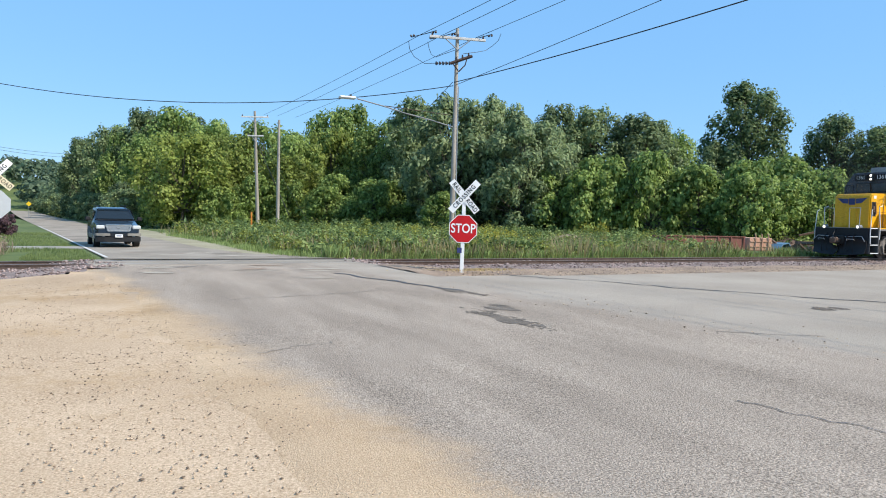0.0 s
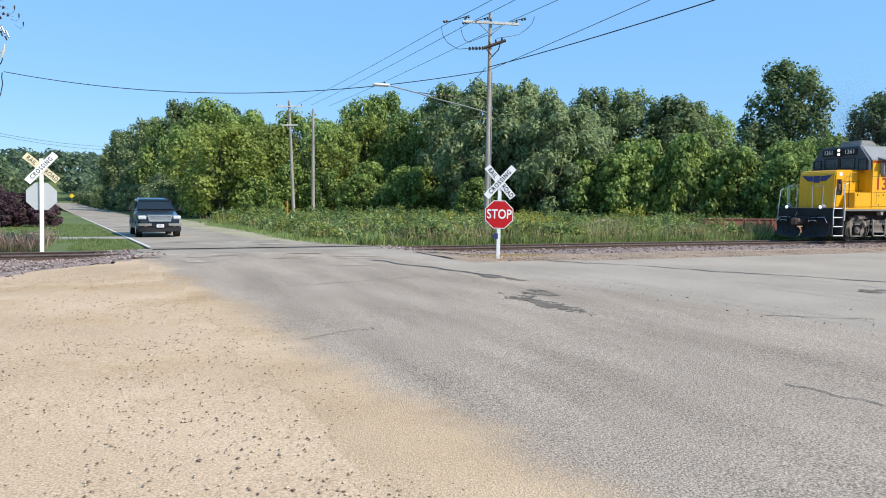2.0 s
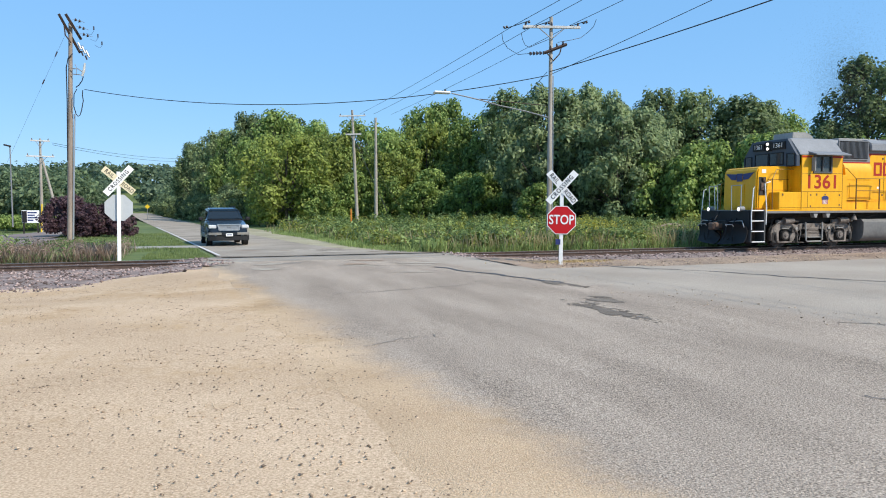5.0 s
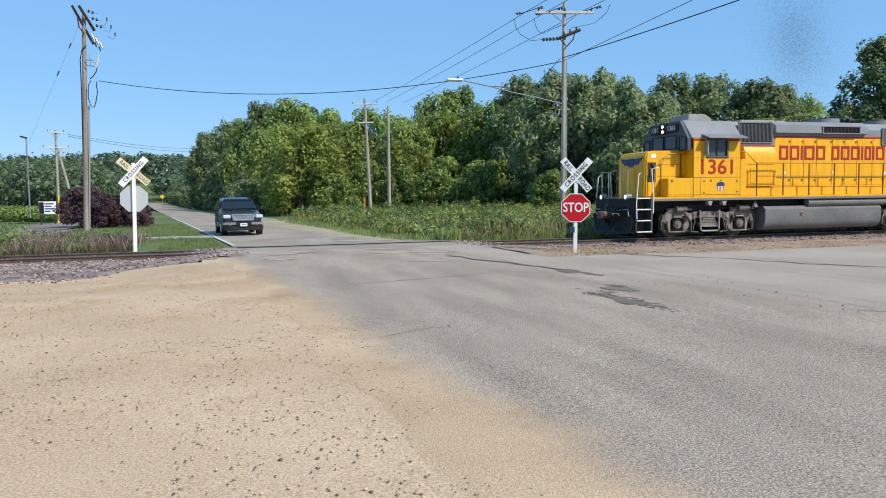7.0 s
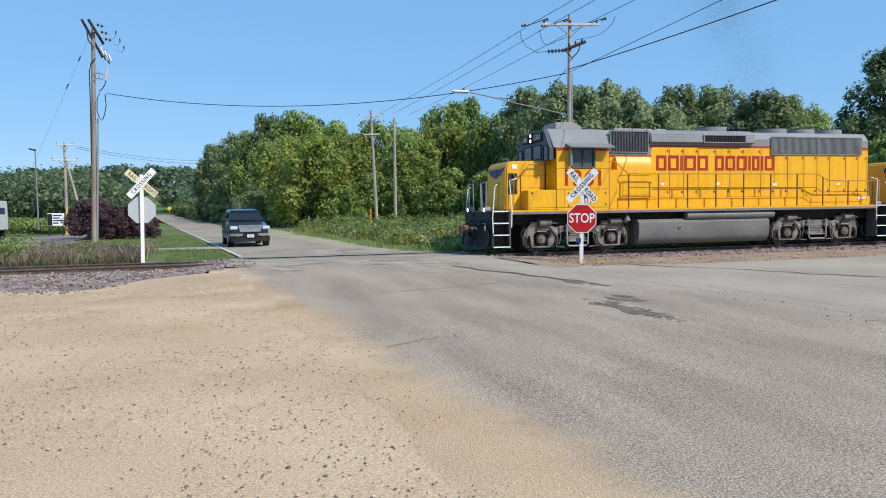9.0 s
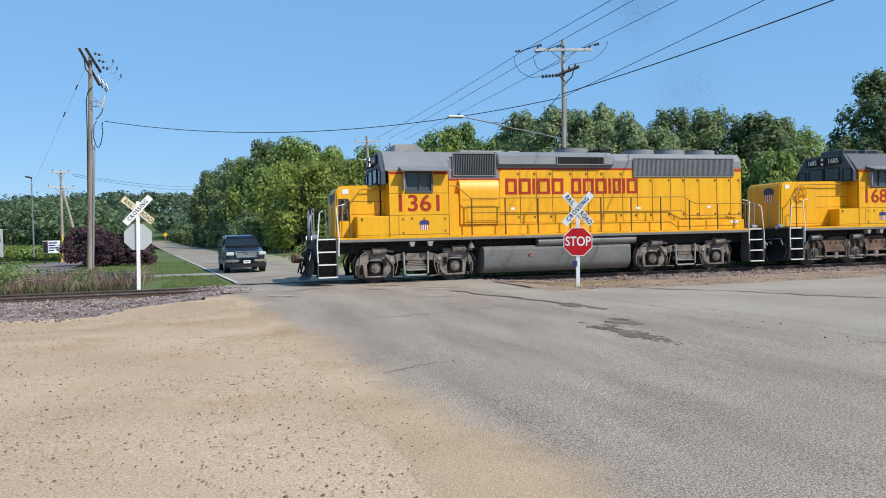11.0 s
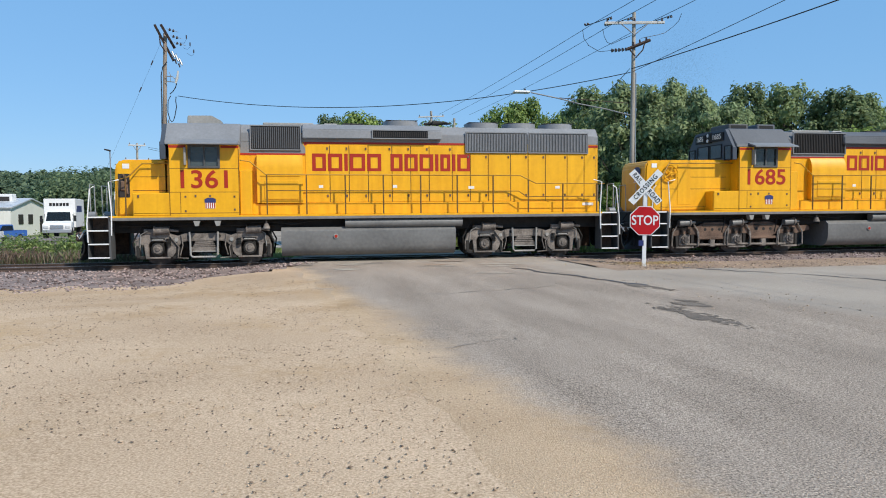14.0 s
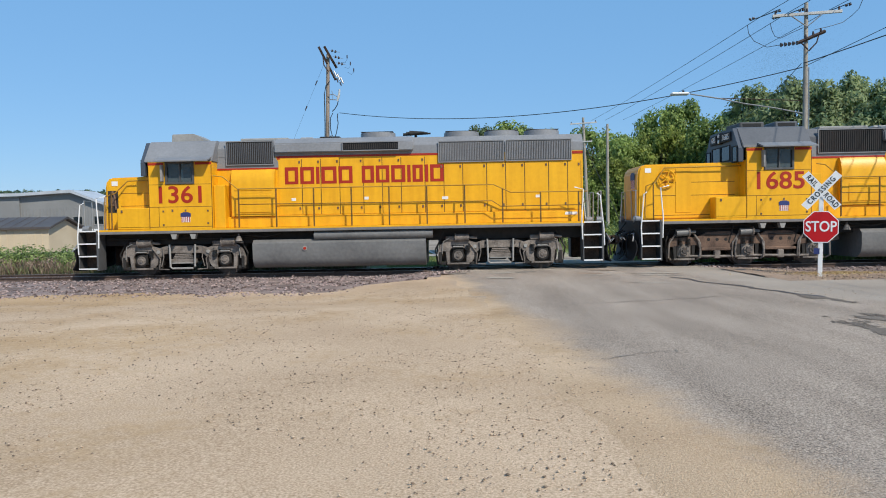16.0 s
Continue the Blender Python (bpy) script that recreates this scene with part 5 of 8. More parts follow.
def steps(loco, x0, x1, s, front):
    """A corner stairwell: cheek plates, four treads with pale edges, and white grab rails."""
    st = single("step_well", "step_grey", loco, lambda bm: (span(bm, x0, x0 + 0.035, s * 1.0, s * 1.50, 0.26, 1.52, 0.008), span(bm, x1 - 0.06, x1, s * 1.0, s * 1.53, 0.22, 1.52, 0.008), None), "grey corner stairwell")
    single("step_back", "truck_brown", st, lambda bm: span(bm, x0 + 0.036, x1 - 0.061, s * 0.98, s * 1.02, 0.25, 1.5))
    for k in range(4):
        z = 0.30 + 0.405 * k
        y1 = 1.53 - 0.02 * k
        tr = single("tread", "under", st, lambda bm: span(bm, x0 + 0.03, x1 - 0.05, s * 1.05, s * y1, z - 0.03, z, 0.006))
        single("tread_edge", "white", tr, lambda bm: span(bm, x0 + 0.02, x1 - 0.04, s * y1, s * (y1 + 0.015), z - 0.035, z + 0.005), "white step edge")
    a, b = (x0, x1) if front else (x1, x0)
    d = -1 if front else 1
    single("grab_rail", "white", st, lambda bm: line(bm, [(a + 0.02, s * 1.52, 0.75), (a - d * 0.0, s * 1.52, 1.3), (a - d * 0.10, s * 1.50, 2.35), (a - d * 0.2, s * 1.45, 2.42)], 0.02, 8), "white grab rail", True)
    single("grab_rail", "white", st, lambda bm: line(bm, [(b - d * 0.02, s * 1.53, 0.95), (b - d * 0.04, s * 1.53, 1.6), (b + d * 0.03, s * 1.50, 2.55), (b - d * 0.25, s * 1.46, 2.62)], 0.02, 8), "white grab rail", True)
    return st


def plow_blade(bm, x, d, s):
    """One half of a plow: swept back to the side, hollow in height, with a notch for the coupler."""
    n, rows = 8, []
    for back in (0.0, 0.03):
        grid = []
        for i in range(n + 1):
            y = 0.06 + 1.40 * i / n
            yn = y / 1.46
            z0, z1 = 0.15 + 0.10 * yn ** 2, 0.62 + 0.40 * smooth(0.22, 0.50, y) - 0.14 * yn ** 3
            col = []
            for k in range(n + 1):
                zn = k / n
                out = 0.08 + (0.44 - 0.24 * yn ** 1.5) * (0.25 + 0.75 * (1.55 * zn - 0.95) ** 2)
                col.append(bm.verts.new((x + d * (out - back), s * (y - 0.05 * yn * (1 - zn)), z0 + (z1 - z0) * zn)))
            grid.append(col)
        rows.append(grid)
    a, b = rows
    for i in range(n):
        for k in range(n):
            bm.faces.new((a[i][k], a[i + 1][k], a[i + 1][k + 1], a[i][k + 1]))
            bm.faces.new((b[i][k], b[i][k + 1], b[i + 1][k + 1], b[i + 1][k]))
    for i in range(n):
        bm.faces.new((a[i][0], b[i][0], b[i + 1][0], a[i + 1][0]))
        bm.faces.new((a[i][n], a[i + 1][n], b[i + 1][n], b[i][n]))
        bm.faces.new((a[0][i], a[0][i + 1], b[0][i + 1], b[0][i]))
        bm.faces.new((a[n][i], b[n][i], b[n][i + 1], a[n][i + 1]))
    bmesh.ops.recalc_face_normals(bm, faces=bm.faces[:])


def end_gear(loco, x, d, plow):
    """Pilot plate, snow plow, coupler, hoses and end rails at the end x; d points outwards."""
    single("pilot_plate", "black", loco, lambda bm: span(bm, x, x + d * 0.05, -1.45, 1.45, 0.75, 1.5, 0.01))
    c = single("coupler", "truck_brown", loco, lambda bm: (span(bm, x, x + d * 0.42, -0.10, 0.10, 0.78, 0.98, 0.02), span(bm, x + d * 0.40, x + d * 0.72, -0.17, 0.15, 0.73, 1.03, 0.05)), "rusty knuckle coupler")
    single("draft_box", "under", c, lambda bm: span(bm, x + d * 0.05, x + d * 0.2, -0.28, 0.28, 0.68, 1.12, 0.03))
    if plow:
        for s in (-1, 1):
            pl = single("snow_plow", "black", loco, lambda bm: plow_blade(bm, x, d, s), "curved black snow plow blade", True)
            single("plow_brace", "under", pl, lambda bm: (rod(bm, (x, s * 0.5, 0.62), (x + d * 0.3, s * 0.55, 0.35), 0.03, n=6), rod(bm, (x, s * 1.1, 0.62), (x + d * 0.2, s * 1.1, 0.35), 0.03, n=6)))
            single("plow_grab", "steel", pl, lambda bm: line(bm, [(x + d * 0.42, s * 0.62, 0.88), (x + d * 0.47, s * 0.62, 0.95), (x + d * 0.44, s * 0.98, 0.95), (x + d * 0.38, s * 0.98, 0.88)], 0.014, 6))
    for s in (-1, 1):
        single("air_hose", "black", loco, lambda bm: line(bm, [(x + d * 0.05, s * 0.45, 1.15), (x + d * 0.30, s * 0.50, 1.05), (x + d * 0.40, s * 0.52, 0.6), (x + d * 0.46, s * 0.48, 0.38)], 0.028, 7), "black rubber air hose", True)
        single("air_hose", "black", loco, lambda bm: line(bm, [(x + d * 0.05, s * 0.75, 1.2), (x + d * 0.28, s * 0.8, 1.0), (x + d * 0.34, s * 0.86, 0.5), (x + d * 0.30, s * 0.84, 0.3)], 0.024, 7), "black rubber air hose", True)
        single("lift_lever", "steel", loco, lambda bm: line(bm, [(x + d * 0.12, s * 0.15, 1.05), (x + d * 0.16, s * 1.2, 1.1), (x + d * 0.25, s * 1.42, 0.85)], 0.018))
        single("end_rail", "steel", loco, lambda bm: (line(bm, [(x + d * 0.03, s * 0.42, 1.5), (x + d * 0.05, s * 0.42, 2.5), (x + d * 0.02, s * 1.0, 2.5)], 0.019, 7), line(bm, [(x + d * 0.03, s * 0.95, 1.5), (x + d * 0.03, s * 0.98, 2.5)], 0.019, 7)), "pale end handrail", True)
        dl = single("ditch_light", "grey", loco, lambda bm: rod(bm, (x - d * 0.12, s * 0.92, 1.42), (x + d * 0.10, s * 0.92, 1.42), 0.11, n=14), smooth=True)
        dl.data.transform(Matrix.Translation((0, 0, 0.14)))
        if d < 0:
            single("ditch_lens", "head_glow" if plow == 2 else "lens", dl, lambda bm: rod(bm, (x + d * 0.10, s * 0.92, 1.56), (x + d * 0.115, s * 0.92, 1.56), 0.07, n=14), "round lamp")
    single("cable", "black", loco, lambda bm: line(bm, [(x + d * 0.05, 0.3, 1.45), (x + d * 0.3, 0.25, 1.15), (x + d * 0.42, 0.1, 1.1)], 0.025), smooth=True)


def shield(loco, x, y, z, k, facing="side"):
    """A plain emblem: blue cap over red and white uprights."""
    turn = Matrix() if facing == "side" else pose(0, 0, 0, 0, 0, -90)
    m = Matrix.Translation((x, y, z)) @ turn
    e = single("emblem", "white", loco, lambda bm: span(bm, -0.20 * k, 0.20 * k, -0.004, 0, -0.22 * k, 0.14 * k), "plain blue, red and white emblem")
    cap = single("emblem_cap", "blue", e, lambda bm: prism(bm, [(-0.23 * k, 0.02 * k), (0.23 * k, 0.02 * k), (0.23 * k, 0.17 * k), (0.10 * k, 0.23 * k), (-0.10 * k, 0.23 * k), (-0.23 * k, 0.17 * k)], -0.009, -0.005, "y"))
    bars = single("emblem_bars", "red", e, lambda bm: [span(bm, (-0.17 + 0.085 * j) * k - 0.02 * k, (-0.17 + 0.085 * j) * k + 0.02 * k, -0.008, -0.004, -0.21 * k, 0.02 * k) for j in range(5)])
    for o in (e, cap, bars):
        o.data.transform(m)


def mark(loco, x0, z, h, widths, gap, y):
    """A painted name as plain red shapes: hollow blocks and bars of the letters' size."""
    x = x0
    for w in widths:
        if w == 0:
            x += 0.24
            continue
        if w < 0.2:
            single("name_mark", "red", loco, lambda bm: span(bm, x, x + 0.11, y - 0.004, y, z - h / 2, z + h / 2, 0.001), "plain red mark")
            x += 0.11 + gap
            continue
        def block(bm, x=x, w=w):
            st = 0.115
            span(bm, x, x + st, y - 0.004, y, z - h / 2, z + h / 2)
            span(bm, x + w - st, x + w, y - 0.004, y, z - h / 2, z + h / 2)
            span(bm, x + st, x + w - st, y - 0.004, y, z + h / 2 - st, z + h / 2)
            span(bm, x + st, x + w - st, y - 0.004, y, z - h / 2, z - h / 2 + st * 0.8)
        single("name_mark", "red", loco, block, "plain red mark")
        x += w + gap


def locomotive(p):
    """A hood-type diesel: p holds its lengths along x and its number."""
    N0, C0, C1, H1 = p["nose"], p["cab"], p["cab"] + 2.05, p["hood_end"]
    F0, F1, G = p["front"], p["rear"], p["hood_start"]
    up = p["raise"]
    L = thing("locomotive", p["label"], "locomotive", "coupled diesel locomotives")
    # frame and deck
    single("frame", "under", L, lambda bm: span(bm, F0 + 0.1, F1 - 0.1, -0.95, 0.95, 1.0, 1.42, 0.02))
    single("sill", "sill_dusty", L, lambda bm: (span(bm, F0 + 0.62, F1 - 0.62, -SIDE - 0.01, -SIDE + 0.12, 1.38, 1.47, 0.012), span(bm, F0 + 0.62, F1 - 0.62, SIDE - 0.12, SIDE + 0.01, 1.38, 1.47, 0.012)), "dusty grey side sill")
    single("deck", "yellow", L, lambda bm: span(bm, F0 + 0.62, F1 - 0.62, -SIDE, SIDE, 1.47, 1.53, 0.006), "yellow-edged walkway deck")
    for a in (F0 + 0.02, F1 - 0.62):
        single("porch", "sill_grey", L, lambda bm: span(bm, a, a + 0.6, -1.0, 1.0, 1.46, 1.52))
    for s in (-1, 1):
        steps(L, F0, F0 + 0.66, s, True)
        steps(L, F1 - 0.66, F1, s, False)
    end_gear(L, F0, -1, p["lit"])
    end_gear(L, F1, 1, 1)
    # nose
    nose = single("nose", "yellow", L, lambda bm: prism(bm, [(N0, 1.53), (N0 + 0.04, 3.02 + up), (N0 + 0.10, 3.17 + up), (N0 + 0.22, 3.245 + up), (p["nose_end"], 3.27 + up), (p["nose_end"], 1.53)], -0.98, 0.98, "y", 0.05), "yellow low nose", False)
    single("nose_door", "yellow", nose, lambda bm: span(bm, N0 - 0.02, N0 + 0.05, -0.3, 0.3, 1.6, 2.55, 0.015))
    single("nose_wing", "blue", nose, lambda bm: (prism(bm, [(-0.82, 3.02 + up), (-0.20, 2.98 + up), (-0.20, 2.74 + up), (-0.50, 2.76 + up)], N0 + 0.02, N0 + 0.06, "x"), prism(bm, [(0.82, 3.02 + up), (0.20, 2.98 + up), (0.20, 2.74 + up), (0.50, 2.76 + up)], N0 + 0.02, N0 + 0.06, "x"), span(bm, N0 + 0.01, N0 + 0.06, -0.16, 0.16, 2.68 + up, 3.0 + up)), "plain blue winged emblem") if p["wing"] else shield(L, N0 + 0.018, -0.35, 2.75 + up, 1.2, "front")
    single("nose_plate", "white", nose, lambda bm: span(bm, N0 + 0.26, N0 + 0.46, -0.992, -0.986, 2.98 + up, 3.13 + up), "small white notice plate")
    if p["wing"]:
        single("tool_recess", "dark_grey", nose, lambda bm: span(bm, N0 + 0.12, N0 + 0.46, -0.99, -0.984, 2.1, 2.82))
        single("hose_reel", "truck_brown", nose, lambda bm: (line(bm, [(N0 + 0.28, -1.03, 2.8), (N0 + 0.36, -1.04, 2.65), (N0 + 0.40, -1.04, 2.2)], 0.03, 8), span(bm, N0 + 0.2, N0 + 0.36, -1.03, -0.99, 2.3, 2.6, 0.02)), "brown hose in its recess", True)
    else:
        def wheel_shape(bm):
            c = Vector((N0 + 0.95, -1.06, 2.78 + up))
            ring = [c + Vector((0.27 * math.cos(k * math.pi / 9), 0, 0.27 * math.sin(k * math.pi / 9))) for k in range(19)]
            line(bm, ring, 0.025, 6)
            for k in range(5):
                rod(bm, c, c + Vector((0.27 * math.cos(k * 1.257), 0, 0.27 * math.sin(k * 1.257))), 0.02, n=6)
            rod(bm, c + Vector((0, 0.08, 0)), c, 0.07, n=10)
        single("brake_wheel", "yellow", nose, wheel_shape, "yellow hand brake wheel", True)
        single("nose_hatch", "yellow", nose, lambda bm: span(bm, N0 + 1.25, N0 + 1.75, -0.995, -0.985, 1.75, 3.1 + up, 0.004))
    for za in (1.66, 2.30, 2.72):
        single("panel_seam", "seam", nose, lambda bm: span(bm, N0 + 0.55, p["nose_end"] - 0.02, -0.983, -0.979, za, za + 0.016))
    # battery boxes beside and below the cab
    for s in (-1, 1):
        b0 = p["box"]
        single("battery_box", "yellow", L, lambda bm: span(bm, b0, C0 + 1.0, s * 0.9, s * (SIDE - 0.01), 1.53, 2.22, 0.02), "yellow side locker")
        for xa in (b0 + 0.16, C0 + 0.75):
            single("panel_seam", "seam", L, lambda bm: span(bm, b0 + 0.02, C0, s * (SIDE - 0.01), s * (SIDE - 0.007), 1.60, 1.61))
            single("locker_latch", "truck_brown", L, lambda bm: span(bm, xa - 0.02, xa + 0.03, s * (SIDE - 0.01), s * (SIDE + 0.015), 2.08, 2.16))
        single("nose_rail", "rail_paint", L, lambda bm: line(bm, [(N0 + 0.15, s * 1.35, 1.53), (N0 + 0.2, s * 1.35, 2.62), (N0 + 0.5, s * 1.3, 2.72), (N0 + 0.85, s * 1.12, 3.12 + up), (C0 - 0.02, s * 1.12, 3.14 + up)], 0.022, 7), smooth=True)
        single("nose_post", "post_paint", L, lambda bm: line(bm, [(N0 + 0.42, s * 1.4, 1.53), (N0 + 0.42, s * 1.38, 2.75)], 0.022, 7), smooth=True)
    # cab
    for s in (-1, 1):
        side = single("cab_side", "yellow", L, lambda bm: window_wall(bm, C0, C1, 1.53, 3.68 + up, C0 + 0.60, C0 + 1.45, 3.02 + up, 3.64 + up, s * (SIDE - 0.03), 0.06), "yellow cab side")
        single("window_frame", "step_grey", side, lambda bm: window_wall(bm, C0 + 0.56, C0 + 1.49, 2.97 + up, 3.67 + up, C0 + 0.62, C0 + 1.43, 3.03 + up, 3.62 + up, s * (SIDE + 0.012), 0.05), "dark window frame")
        single("window_post", "step_grey", side, lambda bm: span(bm, C0 + 1.01, C0 + 1.05, s * (SIDE - 0.04), s * (SIDE + 0.02), 3.02 + up, 3.64 + up))
        for a, b in ((0.60, 1.01), (1.05, 1.45)):
            pane = single("pane", "glass", side, lambda bm: span(bm, C0 + a, C0 + b, s * (SIDE - 0.035), s * (SIDE - 0.03), 3.02 + up, 3.64 + up), "cab glass with a grey-blue reflection in its colour")
            pane.visible_shadow = False
        for xa, xb in ((C0, C0 + 0.50), (C0 + 1.52, C1)):
            single("red_stripe", "red", side, lambda bm: span(bm, xa, xb, s * SIDE, s * (SIDE + 0.004), 3.58 + up, 3.66 + up))
        single("window_mirror", "sill_grey", side, lambda bm: span(bm, C0 + 0.46, C0 + 0.52, s * (SIDE + 0.02), s * (SIDE + 0.20), 3.05 + up, 3.58 + up, 0.01))
        single("awning", "grey", side, lambda bm: prism(bm, [(s * 1.40, 3.86 + up), (s * 1.92, 3.70 + up), (s * 1.92, 3.66 + up), (s * 1.40, 3.80 + up)], C0 + 0.36, C0 + 2.06, "x"), "sloping grey sun awning")
        words("road_number", p["number"], 0.76, "red", side, Matrix.Translation((C0 + 1.02 + p["num_dx"], s * (SIDE + 0.004), 2.60 + up)) @ pose(0, 0, 0, 90, 0, 0 if s < 0 else 180), stretch=1.12, label="red painted number", bold=0.012)
        for xa, xb, za, zb in ((C0, C1, 2.232, 2.246), (C0, C1, 2.952 + up, 2.964 + up), (C0 + 0.31, C0 + 0.325, 1.60, 2.23), (C0, C1, 1.590, 1.606), (C1 - 0.02, C1, 1.53, 3.56 + up), (C0, C0 + 0.016, 1.53, 3.56 + up)):
            single("panel_seam", "seam", side, lambda bm: span(bm, xa, xb, s * SIDE, s * (SIDE + 0.002), za, zb))
        for xa, za in ((C0 + 0.46, 2.10), (C0 + 1.9, 2.10), (C0 + 0.46, 1.66), (C0 + 1.9, 1.7), (C0 + 1.18, 2.12)):
            single("rivet_plate", "truck_brown", side, lambda bm: span(bm, xa - 0.025, xa + 0.025, s * SIDE, s * (SIDE + 0.012), za - 0.03, za + 0.03))
        if s < 0:
            shield(L, C0 + 1.18, -SIDE - 0.004, 1.90, 0.72)
    single("cab_front", "suvgrey", L, lambda bm: (prism(bm, [(-SIDE + 0.02, 3.25 + up), (SIDE - 0.02, 3.25 + up), (SIDE - 0.02, 3.68 + up), (1.0, 4.36 + up), (-1.0, 4.36 + up), (-SIDE + 0.02, 3.68 + up)], C0 - 0.24, C0 - 0.09, "x"),), "dark grey cab front")
    single("cab_front_lower", "yellow", L, lambda bm: (span(bm, C0 - 0.02, C0 + 0.04, -SIDE + 0.06, SIDE - 0.06, 1.53, 3.3 + up), span(bm, C0 - 0.20, C0, -0.98, 0.98, 1.6, 3.26 + up)))
    for y in (-1.2, -0.42, 0.42, 1.2):
        w = 0.36 if abs(y) < 1 else 0.19
        zl, zh = (3.36 + up, 3.82 + up) if w > 0.3 else (3.28 + up, 3.74 + up)
        fw = single("front_window", "black", L, lambda bm: window_wall(bm, y - w - 0.03, y + w + 0.03, zl - 0.03, zh + 0.03, y - w, y + w, zl, zh, 0, 0.04), "dark windscreen in a rubber frame")
        fw.data.transform(Matrix.Translation((C0 - 0.25, 0, 0)) @ pose(0, 0, 0, 0, 0, 90))
        single("pane", "screen_glass", fw, lambda bm: span(bm, C0 - 0.252, C0 - 0.245, y - w, y + w, zl, zh))
    single("cab_back", "yellow", L, lambda bm: span(bm, C1 - 0.05, C1, -SIDE + 0.07, SIDE - 0.07, 1.53, 3.7 + up))
    single("cab_floor", "under", L, lambda bm: span(bm, C0 + 0.05, C1 - 0.06, -SIDE + 0.07, SIDE - 0.07, 2.3, 2.36))
    single("cab_roof", p["roof"], L, lambda bm: prism(bm, [(-SIDE - 0.02, 3.68 + up), (SIDE + 0.02, 3.68 + up), (SIDE + 0.0, 3.76 + up), (1.02, 4.36 + up), (0.9, 4.40 + up), (-0.9, 4.40 + up), (-1.02, 4.36 + up), (-SIDE, 3.76 + up)], C0 - 0.11, C1 + 0.03, "x", 0.015), "angular grey cab roof")
    if p["kind"] == 4:
        single("roof_box", "sill_grey", L, lambda bm: prism(bm, [(C0 + p["ac"] - 0.2, 4.40), (C0 + p["ac"] - 0.18, 4.68), (C0 + p["ac"] + 0.55, 4.69), (C0 + p["ac"] + 0.85, 4.52), (C0 + p["ac"] + 0.86, 4.40)], -0.55, 0.55, "y", 0.02), "grey air conditioner on the cab roof")
    else:
        for xa, xb, mt in ((0.15, 0.95, "step_grey"), (1.30, 2.05, "roof_dark")):
            single("roof_box", mt, L, lambda bm: span(bm, C0 + xa, C0 + xb, -0.6, 0.6, 4.40 + up, 4.60 + up, 0.03), "dark roof unit on the cab")
            single("box_vent", "black", L, lambda bm: span(bm, C0 + xa + 0.1, C0 + xb - 0.1, -0.612, -0.601, 4.44 + up, 4.55 + up))
    single("headlight", "black", L, lambda bm: span(bm, C0 - 0.32, C0 - 0.23, -0.17, 0.17, 3.94 + up, 4.32 + up, 0.02))
    for z in (4.03, 4.22):
        single("headlight_lens", "head_glow" if p["lit"] == 2 else "lens", L, lambda bm: rod(bm, (C0 - 0.34, 0, z + up), (C0 - 0.315, 0, z + up), 0.062, n=14), "round headlight")
    for s in (-1, 1):
        mb = Matrix.Translation((C0 - 0.28, s * 0.56, 4.12 + up)) @ pose(0, 0, 0, 0, 0, -90 + s * -4)
        nb = single("number_board", "black", L, lambda bm: span(bm, -0.36, 0.36, -0.03, 0.06, -0.15, 0.15, 0.01), "black number board")
        nb.data.transform(mb)
        words("board_number", p["number"], 0.27, "white", nb, mb @ Matrix.Translation((0, -0.034, 0)) @ pose(0, 0, 0, 90), stretch=1.0)
    # hood
    z_split = 3.84
    single("hood", "yellow", L, lambda bm: span(bm, C1, H1, -HOOD, HOOD, 1.53, z_split), "yellow engine hood")
    single("hood_roof", p["roof"], L, lambda bm: prism(bm, [(-HOOD - 0.005, z_split), (HOOD + 0.005, z_split), (HOOD + 0.005, 4.12), (0.72, 4.40), (-0.72, 4.40), (-HOOD - 0.005, 4.12)], C1 + 0.02, H1 + 0.01, "x", 0.012), "grey hood roof")
    single("dynamic_hatch", p["roof"], L, lambda bm: prism(bm, [(-HOOD - 0.17, 3.94), (HOOD + 0.17, 3.94), (HOOD + 0.14, 4.24), (0.8, 4.43), (-0.8, 4.43), (-HOOD - 0.14, 4.24)], p["dyn"][0], p["dyn"][1], "x", 0.03), "flared grey brake hatch")
    for s in (-1, 1):
        y = s * (HOOD + 0.004)
        # grey band steps down behind the cab, edged with red
        single("filter_panel", "grey", L, lambda bm: prism(bm, [(C1, 3.48), (p["dyn"][0] + 0.20, 3.48), (p["dyn"][0] - 0.02, z_split), (C1, z_split)], min(y, y + s * 0.006), max(y, y + s * 0.006), "y"))
        y2 = y + s * 0.008
        single("hood_stripe", "red", L, lambda bm: prism(bm, [(C1, 3.42), (p["dyn"][0] + 0.34, 3.42), (p["dyn"][0] + 0.10, z_split), (p["dyn"][0] + 0.02, z_split), (p["dyn"][0] + 0.20, 3.48), (C1, 3.48)], min(y, y2), max(y, y2), "y"), "red painted stripe")
        single("hood_stripe", "red", L, lambda bm: span(bm, p["dyn"][0] + 0.1, p["rad"][0] - 0.05, y, y2, z_split - 0.055, z_split + 0.01), "red painted stripe")
        single("hood_stripe", "red", L, lambda bm: span(bm, p["rad"][1] + 0.06, H1, y, y2, z_split - 0.10, z_split - 0.02), "red painted stripe")
        grille(L, G + 0.50, G + p["filter"], 3.60, 4.33, HOOD + 0.012, s, "filter_grille", 24 if p["kind"] == 4 else 32, "dark_grey", "roof_dark" if p["kind"] == 4 else "dark_grey")
        xm = (p["rad"][0] + p["rad"][1]) / 2
